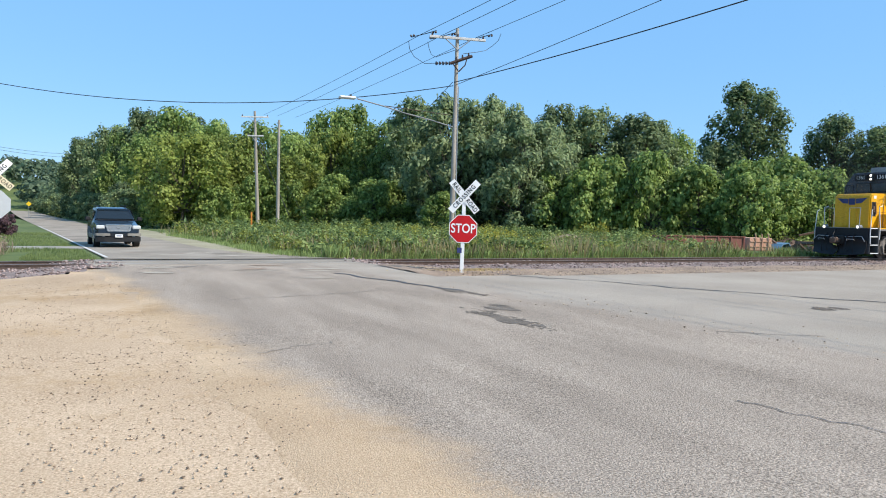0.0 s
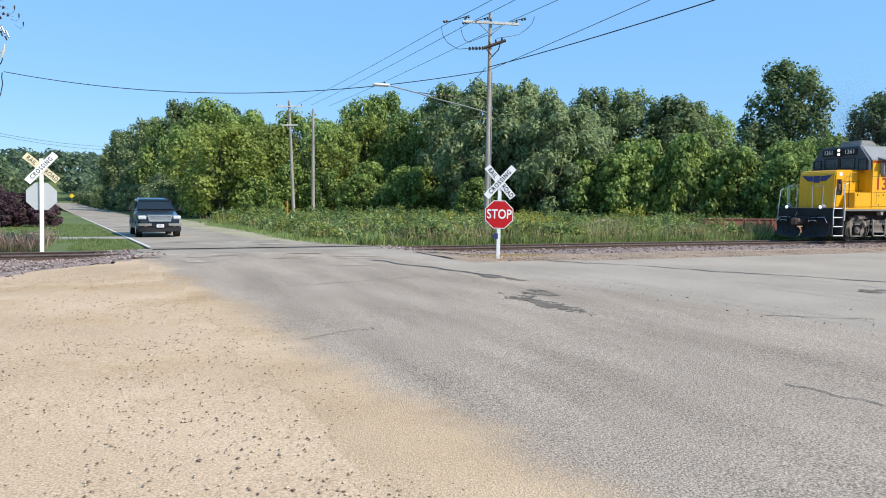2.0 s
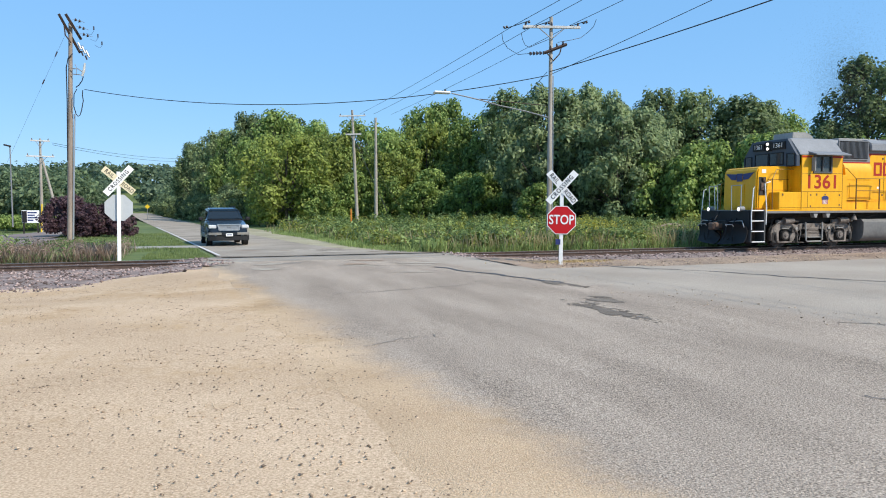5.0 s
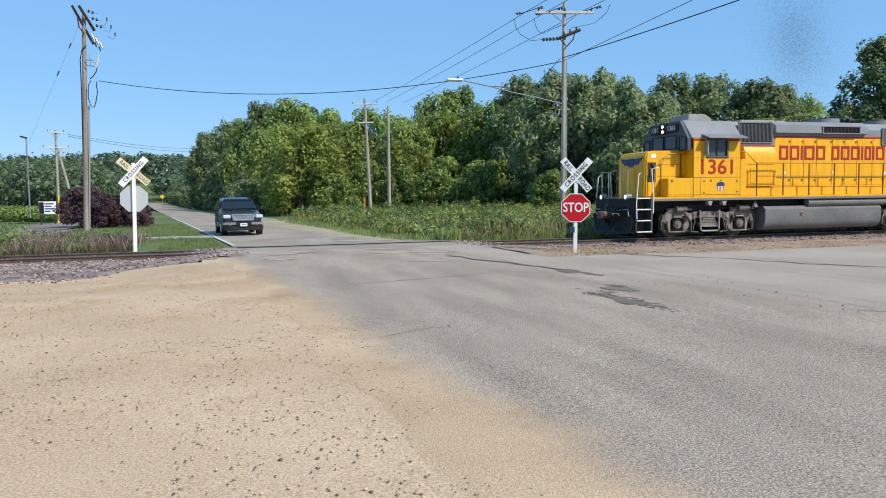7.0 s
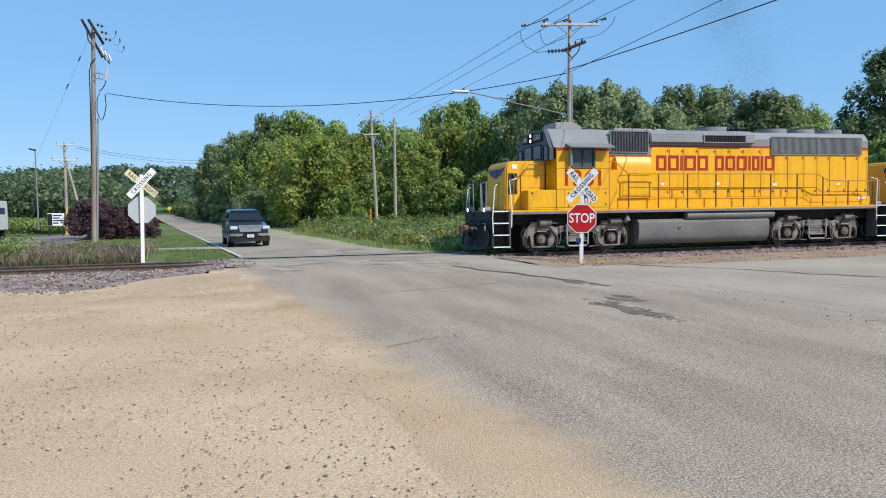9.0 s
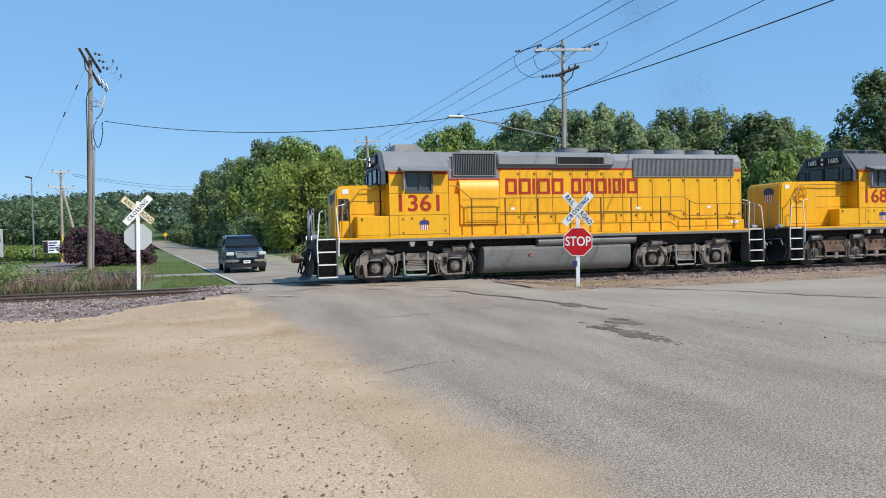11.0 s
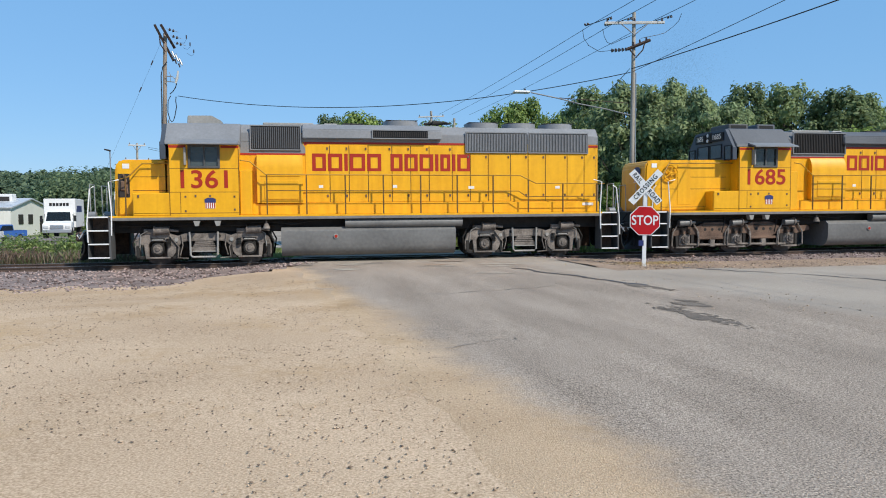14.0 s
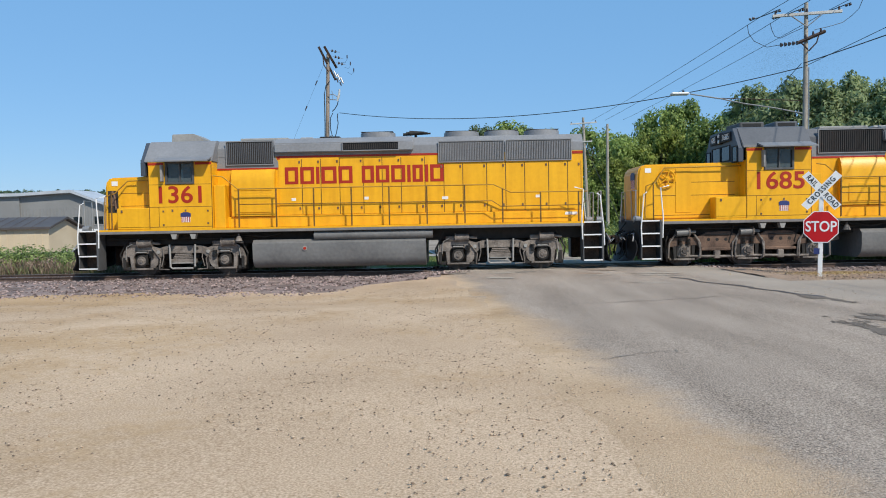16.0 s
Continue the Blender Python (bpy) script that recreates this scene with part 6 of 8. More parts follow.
        for a, b in ((p["rad"][0], xm - 0.05), (xm + 0.05, p["rad"][1])):
            grille(L, a, b, 3.56, 4.20, HOOD + 0.01, s, "radiator_grille", 38, "sill_dusty", "grey")
        grille(L, p["dyn"][0] + 2.25, p["dyn"][0] + 4.05, 3.98, 4.22, HOOD + 0.15, s, "brake_grille", 26, "black", "dark_grey")
        # blower duct and cabinet behind the cab
        single("blower_duct", "yellow", L, lambda bm: prism(bm, [(s * 0.9, 1.9), (s * 1.14, 1.9), (s * 1.16, 3.0), (s * 1.12, 3.26), (s * 1.02, 3.42), (s * 0.9, 3.42)], p["duct"], p["duct"] + 1.42, "x"), "bulging yellow air duct", True)
        single("duct_ribs", "yellow", L, lambda bm: (span(bm, p["duct"] + 0.1, p["duct"] + 1.33, s * 1.15, s * 1.172, 2.74, 2.78), span(bm, p["duct"] + 0.23, p["duct"] + 1.28, s * 1.14, s * 1.165, 2.02, 2.6, 0.006)))
        single("cabinet", "yellow", L, lambda bm: span(bm, C1 + 0.01, C1 + 0.37, s * 0.9, s * 1.40, 1.53, 2.92, 0.015), "yellow electrical cabinet")
        single("hood_ledge", "yellow", L, lambda bm: span(bm, C1, H1, s * HOOD, s * (HOOD + 0.14), 1.53, 1.88, 0.012))
        # engine-room doors
        x = p["duct"] + 1.5
        k = 0
        while x < H1 - 0.3:
            w = min(0.62 if k % 3 else 0.78, H1 - 0.06 - x)
            top = 3.74 if x + w < p["rad"][0] or x > p["rad"][1] else 3.50
            d = single("hood_door", "yellow", L, lambda bm: span(bm, x + 0.012, x + w - 0.012, s * HOOD, s * (HOOD + 0.014), 1.92, top, 0.004), "yellow engine-room door")
            for z in (2.08, top - 0.14):
                single("latch", "truck_brown", d, lambda bm: span(bm, x + w - 0.10, x + w - 0.05, s * (HOOD + 0.014), s * (HOOD + 0.035), z, z + 0.08))
            single("door_gap", "dark_grey", d, lambda bm: span(bm, x + w - 0.012, x + w + 0.004, s * HOOD, s * (HOOD + 0.004), 1.92, top))
            x += w
            k += 1
        for xl, z, a in ((p["dyn"][0] + 0.5, 2.42, 0.14), (p["dyn"][0] + 2.9, 2.42, 0.14), (p["dyn"][0] + 5.45, 2.38, 0.2), (H1 - 1.55, 2.38, 0.16), (H1 - 0.62, 1.80, 0.4)):
            single("notice_label", "white", L, lambda bm: span(bm, xl, xl + a, s * (HOOD + 0.15 if z < 1.9 else HOOD + 0.016), s * (HOOD + 0.152 if z < 1.9 else HOOD + 0.02), z - 0.045, z + 0.045), "small white notice")
        # handrail with stanchions, dropping towards the rear
        drop = H1 - 2.95
        yr = s * 1.42
        single("handrail", "rail_paint", L, lambda bm: line(bm, [(G + 0.18, s * 1.47, 3.22), (G + 0.48, yr, 3.18), (G + 0.95, yr, 2.78), (drop, yr, 2.76), (drop + 0.55, yr, 2.50), (H1 + 0.05, yr, 2.49)], 0.019, 7), "yellow walkway handrail", True)
        single("mid_rail", "post_paint", L, lambda bm: line(bm, [(G + 1.0, yr, 2.28), (drop - 0.05, yr, 2.24), (drop + 0.22, yr, 2.06), (H1 - 0.15, yr, 2.06), (H1 + 0.02, yr, 2.2)], 0.014, 6), smooth=True)
        x = G + 0.98
        while x < H1:
            zt = 2.77 if x < drop else (2.50 if x > drop + 0.53 else 2.63)
            single("stanchion", "post_paint", L, lambda bm: (span(bm, x - 0.022, x + 0.022, yr - 0.02, yr + 0.02, 1.45, zt, 0.006)), "dull handrail post")
            x += 1.215
        # tanks and piping
        t0, t1 = p["tank"]
        single("air_reservoir", "tank", L, lambda bm: rod(bm, (p["res"][0], s * 1.32, 1.24), (p["res"][1], s * 1.32, 1.24), 0.15, n=18), "grey air reservoir", True)
        single("pipe", "under", L, lambda bm: (line(bm, [(t0 - 0.9, s * 1.2, 1.3), (t0 - 0.1, s * 1.25, 1.28), (t0 + 0.4, s * 1.35, 1.22), (t0 + 0.9, s * 1.3, 1.32)], 0.022), line(bm, [(F0 + 0.8, s * 1.1, 1.22), (t0, s * 1.1, 1.2)], 0.03)))
        single("bell", "truck", L, lambda bm: (rod(bm, (t0 - 0.45, s * 1.38, 1.10), (t0 - 0.45, s * 1.38, 1.26), 0.12, 0.06, 12), rod(bm, (t0 - 0.45, s * 1.38, 1.26), (t0 - 0.45, s * 1.38, 1.34), 0.03, n=8)), "cast bell under the walkway", True)
        for xb in (p["bolster"], p["bolster"] + 0.62):
            single("sill_bracket", "sill_grey", L, lambda bm: prism(bm, [(xb - 0.10, 1.36), (xb + 0.10, 1.36), (xb + 0.05, 1.20), (xb - 0.05, 1.20)], min(s * 1.30, s * 1.50), max(s * 1.30, s * 1.50), "y"))
        single("filler", "sill_grey", L, lambda bm: rod(bm, (t0 + 1.70, s * 1.44, 0.83), (t0 + 1.70, s * 1.475, 0.83), 0.075, n=14))
        single("filler_cap", "red", L, lambda bm: rod(bm, (t0 + 1.70, s * 1.475, 0.83), (t0 + 1.70, s * 1.485, 0.83), 0.05, n=14), "dark fuel filler cap")
    t0, t1 = p["tank"]
    single("fuel_tank", "tank", L, lambda bm: prism(bm, [(-1.30, 1.12), (1.30, 1.12), (1.44, 1.00), (1.44, 0.62), *arc(1.05, 0.58, 0.38, 0, -80, 6), (1.0, 0.2), (-1.0, 0.2), *arc(-1.05, 0.58, 0.38, 260, 180, 6), (-1.44, 0.62), (-1.44, 1.00)], t0, t1, "x"), "dusty grey fuel tank", True)
    mark(L, p["name_x"], p["name_z"], 0.56, [0.44, 0.46, 0.1, 0.5, 0.46, 0, 0.40, 0.44, 0.46, 0.1, 0.34, 0.1, 0.44], 0.064, -HOOD - 0.016)
    # roof gear
    fan(L, p["dyn"][0] + 3.30, 4.42)
    for x in p["fans"]:
        fan(L, x, 4.39)
    single("horn", "under", L, lambda bm: (rod(bm, (p["fans"][0] - 1.55, 0, 4.40), (p["fans"][0] - 1.55, 0, 4.58), 0.05), *[rod(bm, (p["fans"][0] - 1.75 - 0.12 * k, -0.16 + 0.16 * k, 4.60), (p["fans"][0] - 1.25 + 0.1 * k, -0.16 + 0.16 * k, 4.62), 0.09 - 0.02 * k, 0.03, 10) for k in range(3)]), "dark air horn on the roof", True)
    single("exhaust_stack", "under", L, lambda bm: (span(bm, p["stack"] - 0.35, p["stack"] + 0.35, -0.2, 0.2, 4.40, 4.55, 0.03)), "sooty exhaust stack")
    single("roof_hatch", "sill_grey", L, lambda bm: (span(bm, C1 + 0.7, C1 + 2.3, -0.6, 0.6, 4.40, 4.49, 0.02), span(bm, C1 + 2.6, C1 + 3.1, -0.35, 0.35, 4.40, 4.52, 0.06)), "low roof hatches")
    single("hood_end_panel", "yellow", L, lambda bm: (span(bm, H1, H1 + 0.02, -0.45, 0.45, 1.7, 3.2, 0.005)), "yellow rear hood panel")
    # trucks
    axles = []
    for x in p["trucks"]:
        _, ws = (truck_four if p["kind"] == 4 else truck_six)(L, x)
        axles += ws
    return L, axles


M["seam"] = paint("grimy seam", (0.10, 0.045, 0.008), 0.7)
M["suvgrey"] = paint("dark blue-grey paint", (0.055, 0.068, 0.090), 0.45, 0.15)
loco_a, axles_a = locomotive(dict(kind=4, nose=-1.26, nose_end=0.34, cab=0.44, box=-0.62, hood_start=2.33, duct=3.0, hood_end=14.48, front=-1.92, rear=15.02, number="1361", label="yellow four-axle diesel locomotive with grey roof and red markings",
                                  dyn=(4.42, 8.95), rad=(9.80, 14.08), fans=(10.55, 11.90, 13.25), tank=(3.72, 9.32), res=(5.72, 9.55), name_x=4.72, name_z=3.2, roof="grey", filter=2.02, num_dx=0.0, ac=0.62, stack=6.1, trucks=(0.0, 10.36), bolster=1.2,
                                  wing=True, lit=2, **{"raise": 0.0}))
loco_b, axles_b = locomotive(dict(kind=6, nose=-1.46, nose_end=1.72, cab=1.87, box=0.90, hood_start=3.92, duct=5.06, hood_end=18.2, front=-1.47, rear=19.6, number="1685", label="yellow six-axle diesel locomotive with grey roof, coupled behind",
                                  dyn=(6.45, 11.4), rad=(13.4, 17.7), fans=(14.2, 15.55, 16.9), tank=(5.55, 11.2), res=(7.4, 11.4), name_x=6.69, name_z=3.26, roof="roof_dark", filter=2.65, num_dx=0.0, ac=0.25, stack=8.5, trucks=(0.0, 13.4), bolster=2.4,
                                  wing=False, lit=1, **{"raise": 0.08}))


M["blue_tarp"] = paint("blue trailer paint", (0.04, 0.13, 0.42), 0.5)
M["tarp"] = paint("blue-grey sheet", (0.12, 0.24, 0.36), 0.5)

# ---- poles and wires ----
def insulator(parent, at, h=0.16, r=0.06):
    x, y, z = at
    return single("insulator", "porcelain", parent, lambda bm: (rod(bm, (x, y, z), (x, y, z + h * 0.5), r, r * 0.6, 8), rod(bm, (x, y, z + h * 0.5), (x, y, z + h), r * 0.8, r * 0.4, 8)), smooth=True)


def utility_pole(at, h, r, top_lean, label, arms, material="pole"):
    """A tapered wooden pole; arms: (height, half length, turn, material, insulators)."""
    p = thing("utility_pole", label, "utility pole", "wooden poles", at)
    p.matrix_basis = pose(*at, 0, top_lean, 0)
    single("shaft", material, p, lambda bm: rod(bm, (0, 0, -0.3), (0, 0, h), r, r * 0.62, 14), smooth=True)
    for z, half, turn, mat, count in arms:
        m = Matrix.Translation((0, 0, z)) @ pose(0, 0, 0, 0, 0, turn)
        a = single("crossarm", mat, p, lambda bm: box(bm, (0, -0.14, 0), (2 * half, 0.10, 0.12), 0.01))
        a.data.transform(m)
        b = single("brace", "steel" if mat == "pale_arm" else "arm", p, lambda bm: (line(bm, [(-half * 0.45, -0.16, -0.05), (0, -0.16, -0.55)], 0.025, 5), line(bm, [(half * 0.45, -0.16, -0.05), (0, -0.16, -0.55)], 0.025, 5)))
        b.data.transform(m)
        for k in range(count):
            u = -half + 0.12 + (2 * half - 0.24) * k / max(1, count - 1)
            q = m @ Vector((u, -0.14, 0.06))
            insulator(a, q)
    return p


POLE_A = Vector((15.05, 31.5, -0.1))
pole_a = utility_pole(POLE_A, 10.75, 0.13, 0.6, "tall weathered utility pole with crossarms and a street light arm",
                      [(10.25, 1.36, -14, "pale_arm", 3)])
single("crossarm", "arm", pole_a, lambda bm: rod(bm, (-0.40, -0.2, 9.02), (0.72, -0.2, 9.49), 0.075, n=4), "dark slanting crossarm")
single("brace", "arm", pole_a, lambda bm: (line(bm, [(-0.3, -0.2, 9.02), (0.0, -0.2, 8.72)], 0.03, 5), line(bm, [(0.45, -0.2, 9.35), (0.36, -0.2, 9.02), (0.02, -0.2, 8.66)], 0.03, 5)))
for k in range(5):
    single("insulator_disc", "porcelain", pole_a, lambda bm: rod(bm, (-1.16 + 0.17 * k, -0.2, 8.93 + 0.02 * k), (-1.07 + 0.17 * k, -0.2, 8.94 + 0.02 * k), 0.095, 0.05, 8))
for k in range(3):
    single("insulator", "porcelain", pole_a, lambda bm: rod(bm, (-0.1 + 0.32 * k, -0.2, 9.2 + 0.13 * k), (-0.12 + 0.32 * k, -0.2, 9.36 + 0.13 * k), 0.06, 0.03, 8))
single("conduit", "steel", pole_a, lambda bm: rod(bm, (0.15, -0.08, 0), (0.11, -0.06, 8.0), 0.025, n=6))
for pts in ([(-2.46, 0.1, 9.87), (-2.40, 0.1, 9.5), (-2.2, 0, 9.15), (-1.71, -0.1, 8.87), (-1.18, -0.2, 8.93)], [(-1.49, 0.1, 9.95), (-1.45, 0, 9.6), (-1.32, 0, 9.35), (-1.09, 0, 9.26), (-0.7, 0, 9.45), (-0.12, 0, 9.7)],
            [(2.16, -0.4, 10.72), (2.08, -0.3, 10.4), (1.85, -0.2, 10.15), (1.45, -0.2, 9.85), (1.0, -0.2, 9.72), (0.3, -0.1, 9.57)]):
    single("jumper_wire", "wire", pole_a, lambda bm: line(bm, pts, 0.013, 5), smooth=True)
lamp = thing("street_lamp", "long grey steel mast arm with a flat street lamp head", "street lamp", "", (14.85, 31.4, 0))
single("mast_arm", "grey", lamp, lambda bm: line(bm, [(0.11, 0.00, 5.94), (-1.14, -0.20, 6.16), (-2.54, -0.35, 6.36), (-3.53, -0.50, 6.55), (-4.90, -0.70, 6.75)], 0.03, 8), smooth=True)
single("brace_rod", "arm", lamp, lambda bm: line(bm, [(0, 0, 6.49), (-3.53, -0.50, 6.58)], 0.018, 6))
single("lamp_head", "white", lamp, lambda bm: (box(bm, (-5.36, -0.73, 6.76), (0.75, 0.30, 0.11), 0.04),), "flat pale lamp head")
single("photo_cell", "dark_grey", lamp, lambda bm: rod(bm, (-5.21, -0.73, 6.81), (-5.21, -0.73, 6.90), 0.05, n=8))

POLE_C = Vector((12.75, 69.2, -0.1))
pole_c = utility_pole(POLE_C, 11.3, 0.18, -2.0, "weathered utility pole with two pale crossarms at the wood's edge", [(10.75, 1.25, -8, "pale_arm", 3), (9.0, 0.75, -8, "pale_arm", 2)])
pole_d = utility_pole(Vector((13.7, 65.0, -0.1)), 10.1, 0.17, 0.3, "bare weathered wooden pole beside another pole", [])
pole_l = utility_pole(Vector((-8.26, 46.1, -0.1)), 12.45, 0.165, 1.8, "old thick utility pole with dark crossarms and cut-out switches", [], "old_pole")


def on_l(x, y, z):
    """A place beside the leaning old pole, in the pole's own space."""
    return Vector((x + 8.26 - 0.0314 * z, y, z + 0.1))


single("crossarm", "arm", pole_l, lambda bm: rod(bm, on_l(-8.38, -0.45, 12.70), on_l(-7.48, 0.35, 10.78), 0.085, n=4), "dark sagging crossarm")
single("crossarm", "arm", pole_l, lambda bm: rod(bm, on_l(-8.01, -0.55, 12.70), on_l(-7.36, 0.1, 11.50), 0.095, n=4), "dark sagging crossarm")
single("brace", "arm", pole_l, lambda bm: line(bm, [on_l(-8.15, -0.3, 12.1), on_l(-8.12, -0.25, 11.6), on_l(-7.85, -0.2, 11.2)], 0.04, 5))
for k in range(3):
    x, z = -7.71 + 0.2 * k, 12.5 - 0.385 * k
    string = single("dead_end_string", "steel", pole_l, lambda bm: line(bm, [on_l(x, -0.4, z), on_l(x + 0.66, -0.5, z - 0.16)], 0.012, 5))
    for j in range(2):
        single("insulator_disc", "porcelain", string, lambda bm: (rod(bm, on_l(x + 0.14 + 0.2 * j, -0.4, z - 0.03 - 0.05 * j), on_l(x + 0.24 + 0.2 * j, -0.4, z - 0.055 - 0.05 * j), 0.10, 0.04, 10)))
    single("jumper_wire", "wire", pole_l, lambda bm: line(bm, [on_l(-7.0 + 0.2 * k, -0.4, 11.75 - 0.3 * k), on_l(-6.75 + 0.2 * k, -0.4, 11.72 - 0.36 * k), on_l(-6.61 + 0.2 * k, -0.4, 11.95 - 0.41 * k), on_l(-6.61 + 0.2 * k, -0.4, 12.1 - 0.41 * k)], 0.009, 5))
    single("line_clamp", "porcelain", pole_l, lambda bm: rod(bm, on_l(-6.61 + 0.2 * k, -0.4, 12.0 - 0.41 * k), on_l(-6.61 + 0.2 * k, -0.4, 12.2 - 0.41 * k), 0.035, n=6))
    single("switch", "steel", pole_l, lambda bm: (rod(bm, on_l(-7.45 + 0.2 * k, -0.4, 11.2 - 0.2 * k), on_l(-7.3 + 0.2 * k, -0.4, 10.85 - 0.2 * k), 0.055, n=8),
                                                  line(bm, [on_l(-7.5 + 0.18 * k, -0.35, 10.95 - 0.25 * k), on_l(-7.2 + 0.16 * k, -0.4, 11.1 - 0.25 * k), on_l(-7.12 + 0.12 * k, -0.4, 10.6 - 0.1 * k)], 0.018, 5)), "pale fuse switch")
    single("switch_base", "porcelain", pole_l, lambda bm: rod(bm, on_l(-7.5 + 0.2 * k, -0.36, 11.0 - 0.24 * k), on_l(-7.42 + 0.2 * k, -0.36, 10.7 - 0.2 * k), 0.04, n=6))
single("arrester", "pale_arm", pole_l, lambda bm: (rod(bm, on_l(-7.15, -0.3, 10.1), on_l(-7.2, -0.3, 9.7), 0.05, 0.07, 8), rod(bm, on_l(-7.2, -0.3, 9.7), on_l(-7.32, -0.3, 9.35), 0.085, 0.06, 8)), "pale surge arrester")
single("bracket", "steel", pole_l, lambda bm: (line(bm, [on_l(-7.87, -0.2, 9.75), on_l(-7.5, -0.3, 9.75), on_l(-7.3, -0.3, 9.6)], 0.03, 5), line(bm, [on_l(-7.87, -0.2, 9.45), on_l(-7.4, -0.3, 9.42)], 0.03, 5), line(bm, [on_l(-7.66, -0.3, 10.0), on_l(-7.58, -0.3, 9.8), on_l(-7.6, -0.3, 9.45)], 0.02, 5)))
single("drop_cable", "wire", pole_l, lambda bm: line(bm, [on_l(-7.25, -0.3, 9.35), on_l(-7.32, -0.3, 9.1), on_l(-7.48, -0.3, 8.85), on_l(-7.66, -0.25, 8.7)], 0.028, 6), smooth=True)
single("side_cable", "wire", pole_l, lambda bm: line(bm, [on_l(-7.78, -0.2, 10.6), on_l(-8.02, -0.22, 10.3), on_l(-8.14, -0.15, 9.8), on_l(-8.16, -0.1, 8.0), on_l(-8.2, -0.1, 6.2), on_l(-8.24, -0.1, 4.5)], 0.03, 6), smooth=True)
single("cable_loop", "wire", pole_l, lambda bm: line(bm, [on_l(-7.62, -0.25, 8.6), on_l(-7.76, -0.3, 8.3), on_l(-7.79, -0.3, 7.61), on_l(-7.69, -0.3, 7.2), on_l(-7.59, -0.3, 7.06), on_l(-7.48, -0.3, 7.15), on_l(-7.4, -0.3, 7.4), on_l(-7.29, -0.3, 7.97), on_l(-7.33, -0.3, 8.3), on_l(-7.3, -0.3, 8.56)], 0.026, 6), smooth=True)
single("conduit", "steel", pole_l, lambda bm: rod(bm, on_l(-8.08, -0.1, 0), on_l(-7.8, -0.1, 7.2), 0.05, n=8), "pale conduit")
pole_e = utility_pole(Vector((-14.4, 68.5, -0.1)), 7.9, 0.14, 0.6, "thin utility pole with two pale crossarms and a leaning strut", [(7.7, 0.72, 10, "pale_arm", 2), (6.4, 1.05, 10, "pale_arm", 3)])
single("strut", "pole", pole_e, lambda bm: rod(bm, (1.55, 0.2, -0.2), (0.1, 0, 6.3), 0.13, 0.09, 10), smooth=True)
single("guy_guard", "guard", pole_e, lambda bm: rod(bm, (0.05, -0.5, 0), (0.1, -0.35, 2.4), 0.06, n=8), "yellow plastic guy guard")
lot_lamp = thing("lot_lamp", "slim grey lamp post over the parking lot", "lamp post", "", (-21.6, 89.2, 0))
single("post", "grey", lot_lamp, lambda bm: rod(bm, (0, 0, 0), (0, 0, 8.8), 0.08, 0.06, 10), smooth=True)
single("head", "dark_grey", lot_lamp, lambda bm: box(bm, (-0.25, 0, 8.85), (0.7, 0.35, 0.18), 0.05, pose(0, 0, 0, 0, 14, 0)))
marker = thing("pipeline_marker", "orange marker post beside the utility pole", "marker post", "", (12.0, 68.4, 0))
single("post", "orange", marker, lambda bm: span(bm, -0.07, 0.07, -0.03, 0.03, 0, 1.75, 0.01))

POLE_N = Vector((14.5, -8.5, 0))
for xa, za, xc, xn in ((13.28, 10.14, 13.16, 15.73), (14.27, 10.18, 14.45, 16.15), (16.23, 10.37, 16.16, 18.2)):
    wire("power_line", "thin bare power line between poles", (xa, 31.4, za), (xc, POLE_C.y, 10.9), 0.12, 0.013)
    wire("power_line", "thin bare power line between poles", (xa, 31.4, za), (xn, POLE_N.y, 10.8), 0.12, 0.013, 30)
    clamp = single("dead_end_string", "wire", pole_a, lambda bm: line(bm, [(xa - 15.45, 0.5, za + 0.02), (xa - 15.05, 0.0, za + 0.1), (xa - 14.6, -0.5, za + 0.22)], 0.02, 5))
    for u in (-0.44, -0.34, 0.34, 0.44):
        single("insulator_disc", "porcelain", clamp, lambda bm: rod(bm, (xa - 15.05 + u - 0.03, -u, za + 0.11 + 0.1 * u), (xa - 15.05 + u + 0.05, -u, za + 0.12 + 0.1 * u), 0.055, 0.04, 8))
wire("telephone_cable", "thick black telephone cable", (15.0, 31.4, 8.07), (20.0, -7.0, 9.66), 0.58, 0.021, 30)
wire("power_line", "thin bare power line between poles", (15.09, 31.4, 7.95), (18.78, -8.5, 10.8), 0.1, 0.013, 30)
wire("service_cable", "black service cable sagging between two poles", (-7.2, 45.8, 8.58), (15.0, 31.5, 7.92), 1.1, 0.02, 30)
wire("service_cable", "thin cable running back into the woods", (15.0, 31.6, 8.1), (24, 66, 9.5), 0.6, 0.016)
guy = wire("guy_wire", "thin slanting guy wire with dark insulators", (-7.95, 46.0, 12.1), (-13.2, 46.0, 0), 0.0, 0.005)
for x, z in ((-8.64, 10.53), (-9.33, 8.95)):
    single("insulator_disc", "porcelain", guy, lambda bm: rod(bm, (x + 0.06, 46.0, z + 0.14), (x - 0.06, 46.0, z - 0.14), 0.04, 0.03, 6))
for dz in (0, -0.5):
    wire("power_line", "thin bare power line between poles", (-13.4, 68.5, 7.45 + dz * 0.3), (-2.9 + dz, 115.0, 9.6 + dz), 0.5, 0.016)
wire("guy_wire", "taut steel guy wire", (12.6, 69.1, 9.0), (17.0, 66.0, 0.5), 0.0, 0.012)
wire("guy_wire", "taut steel guy wire", (12.6, 69.1, 8.2), (15.2, 67.0, 1.5), 0.0, 0.03)

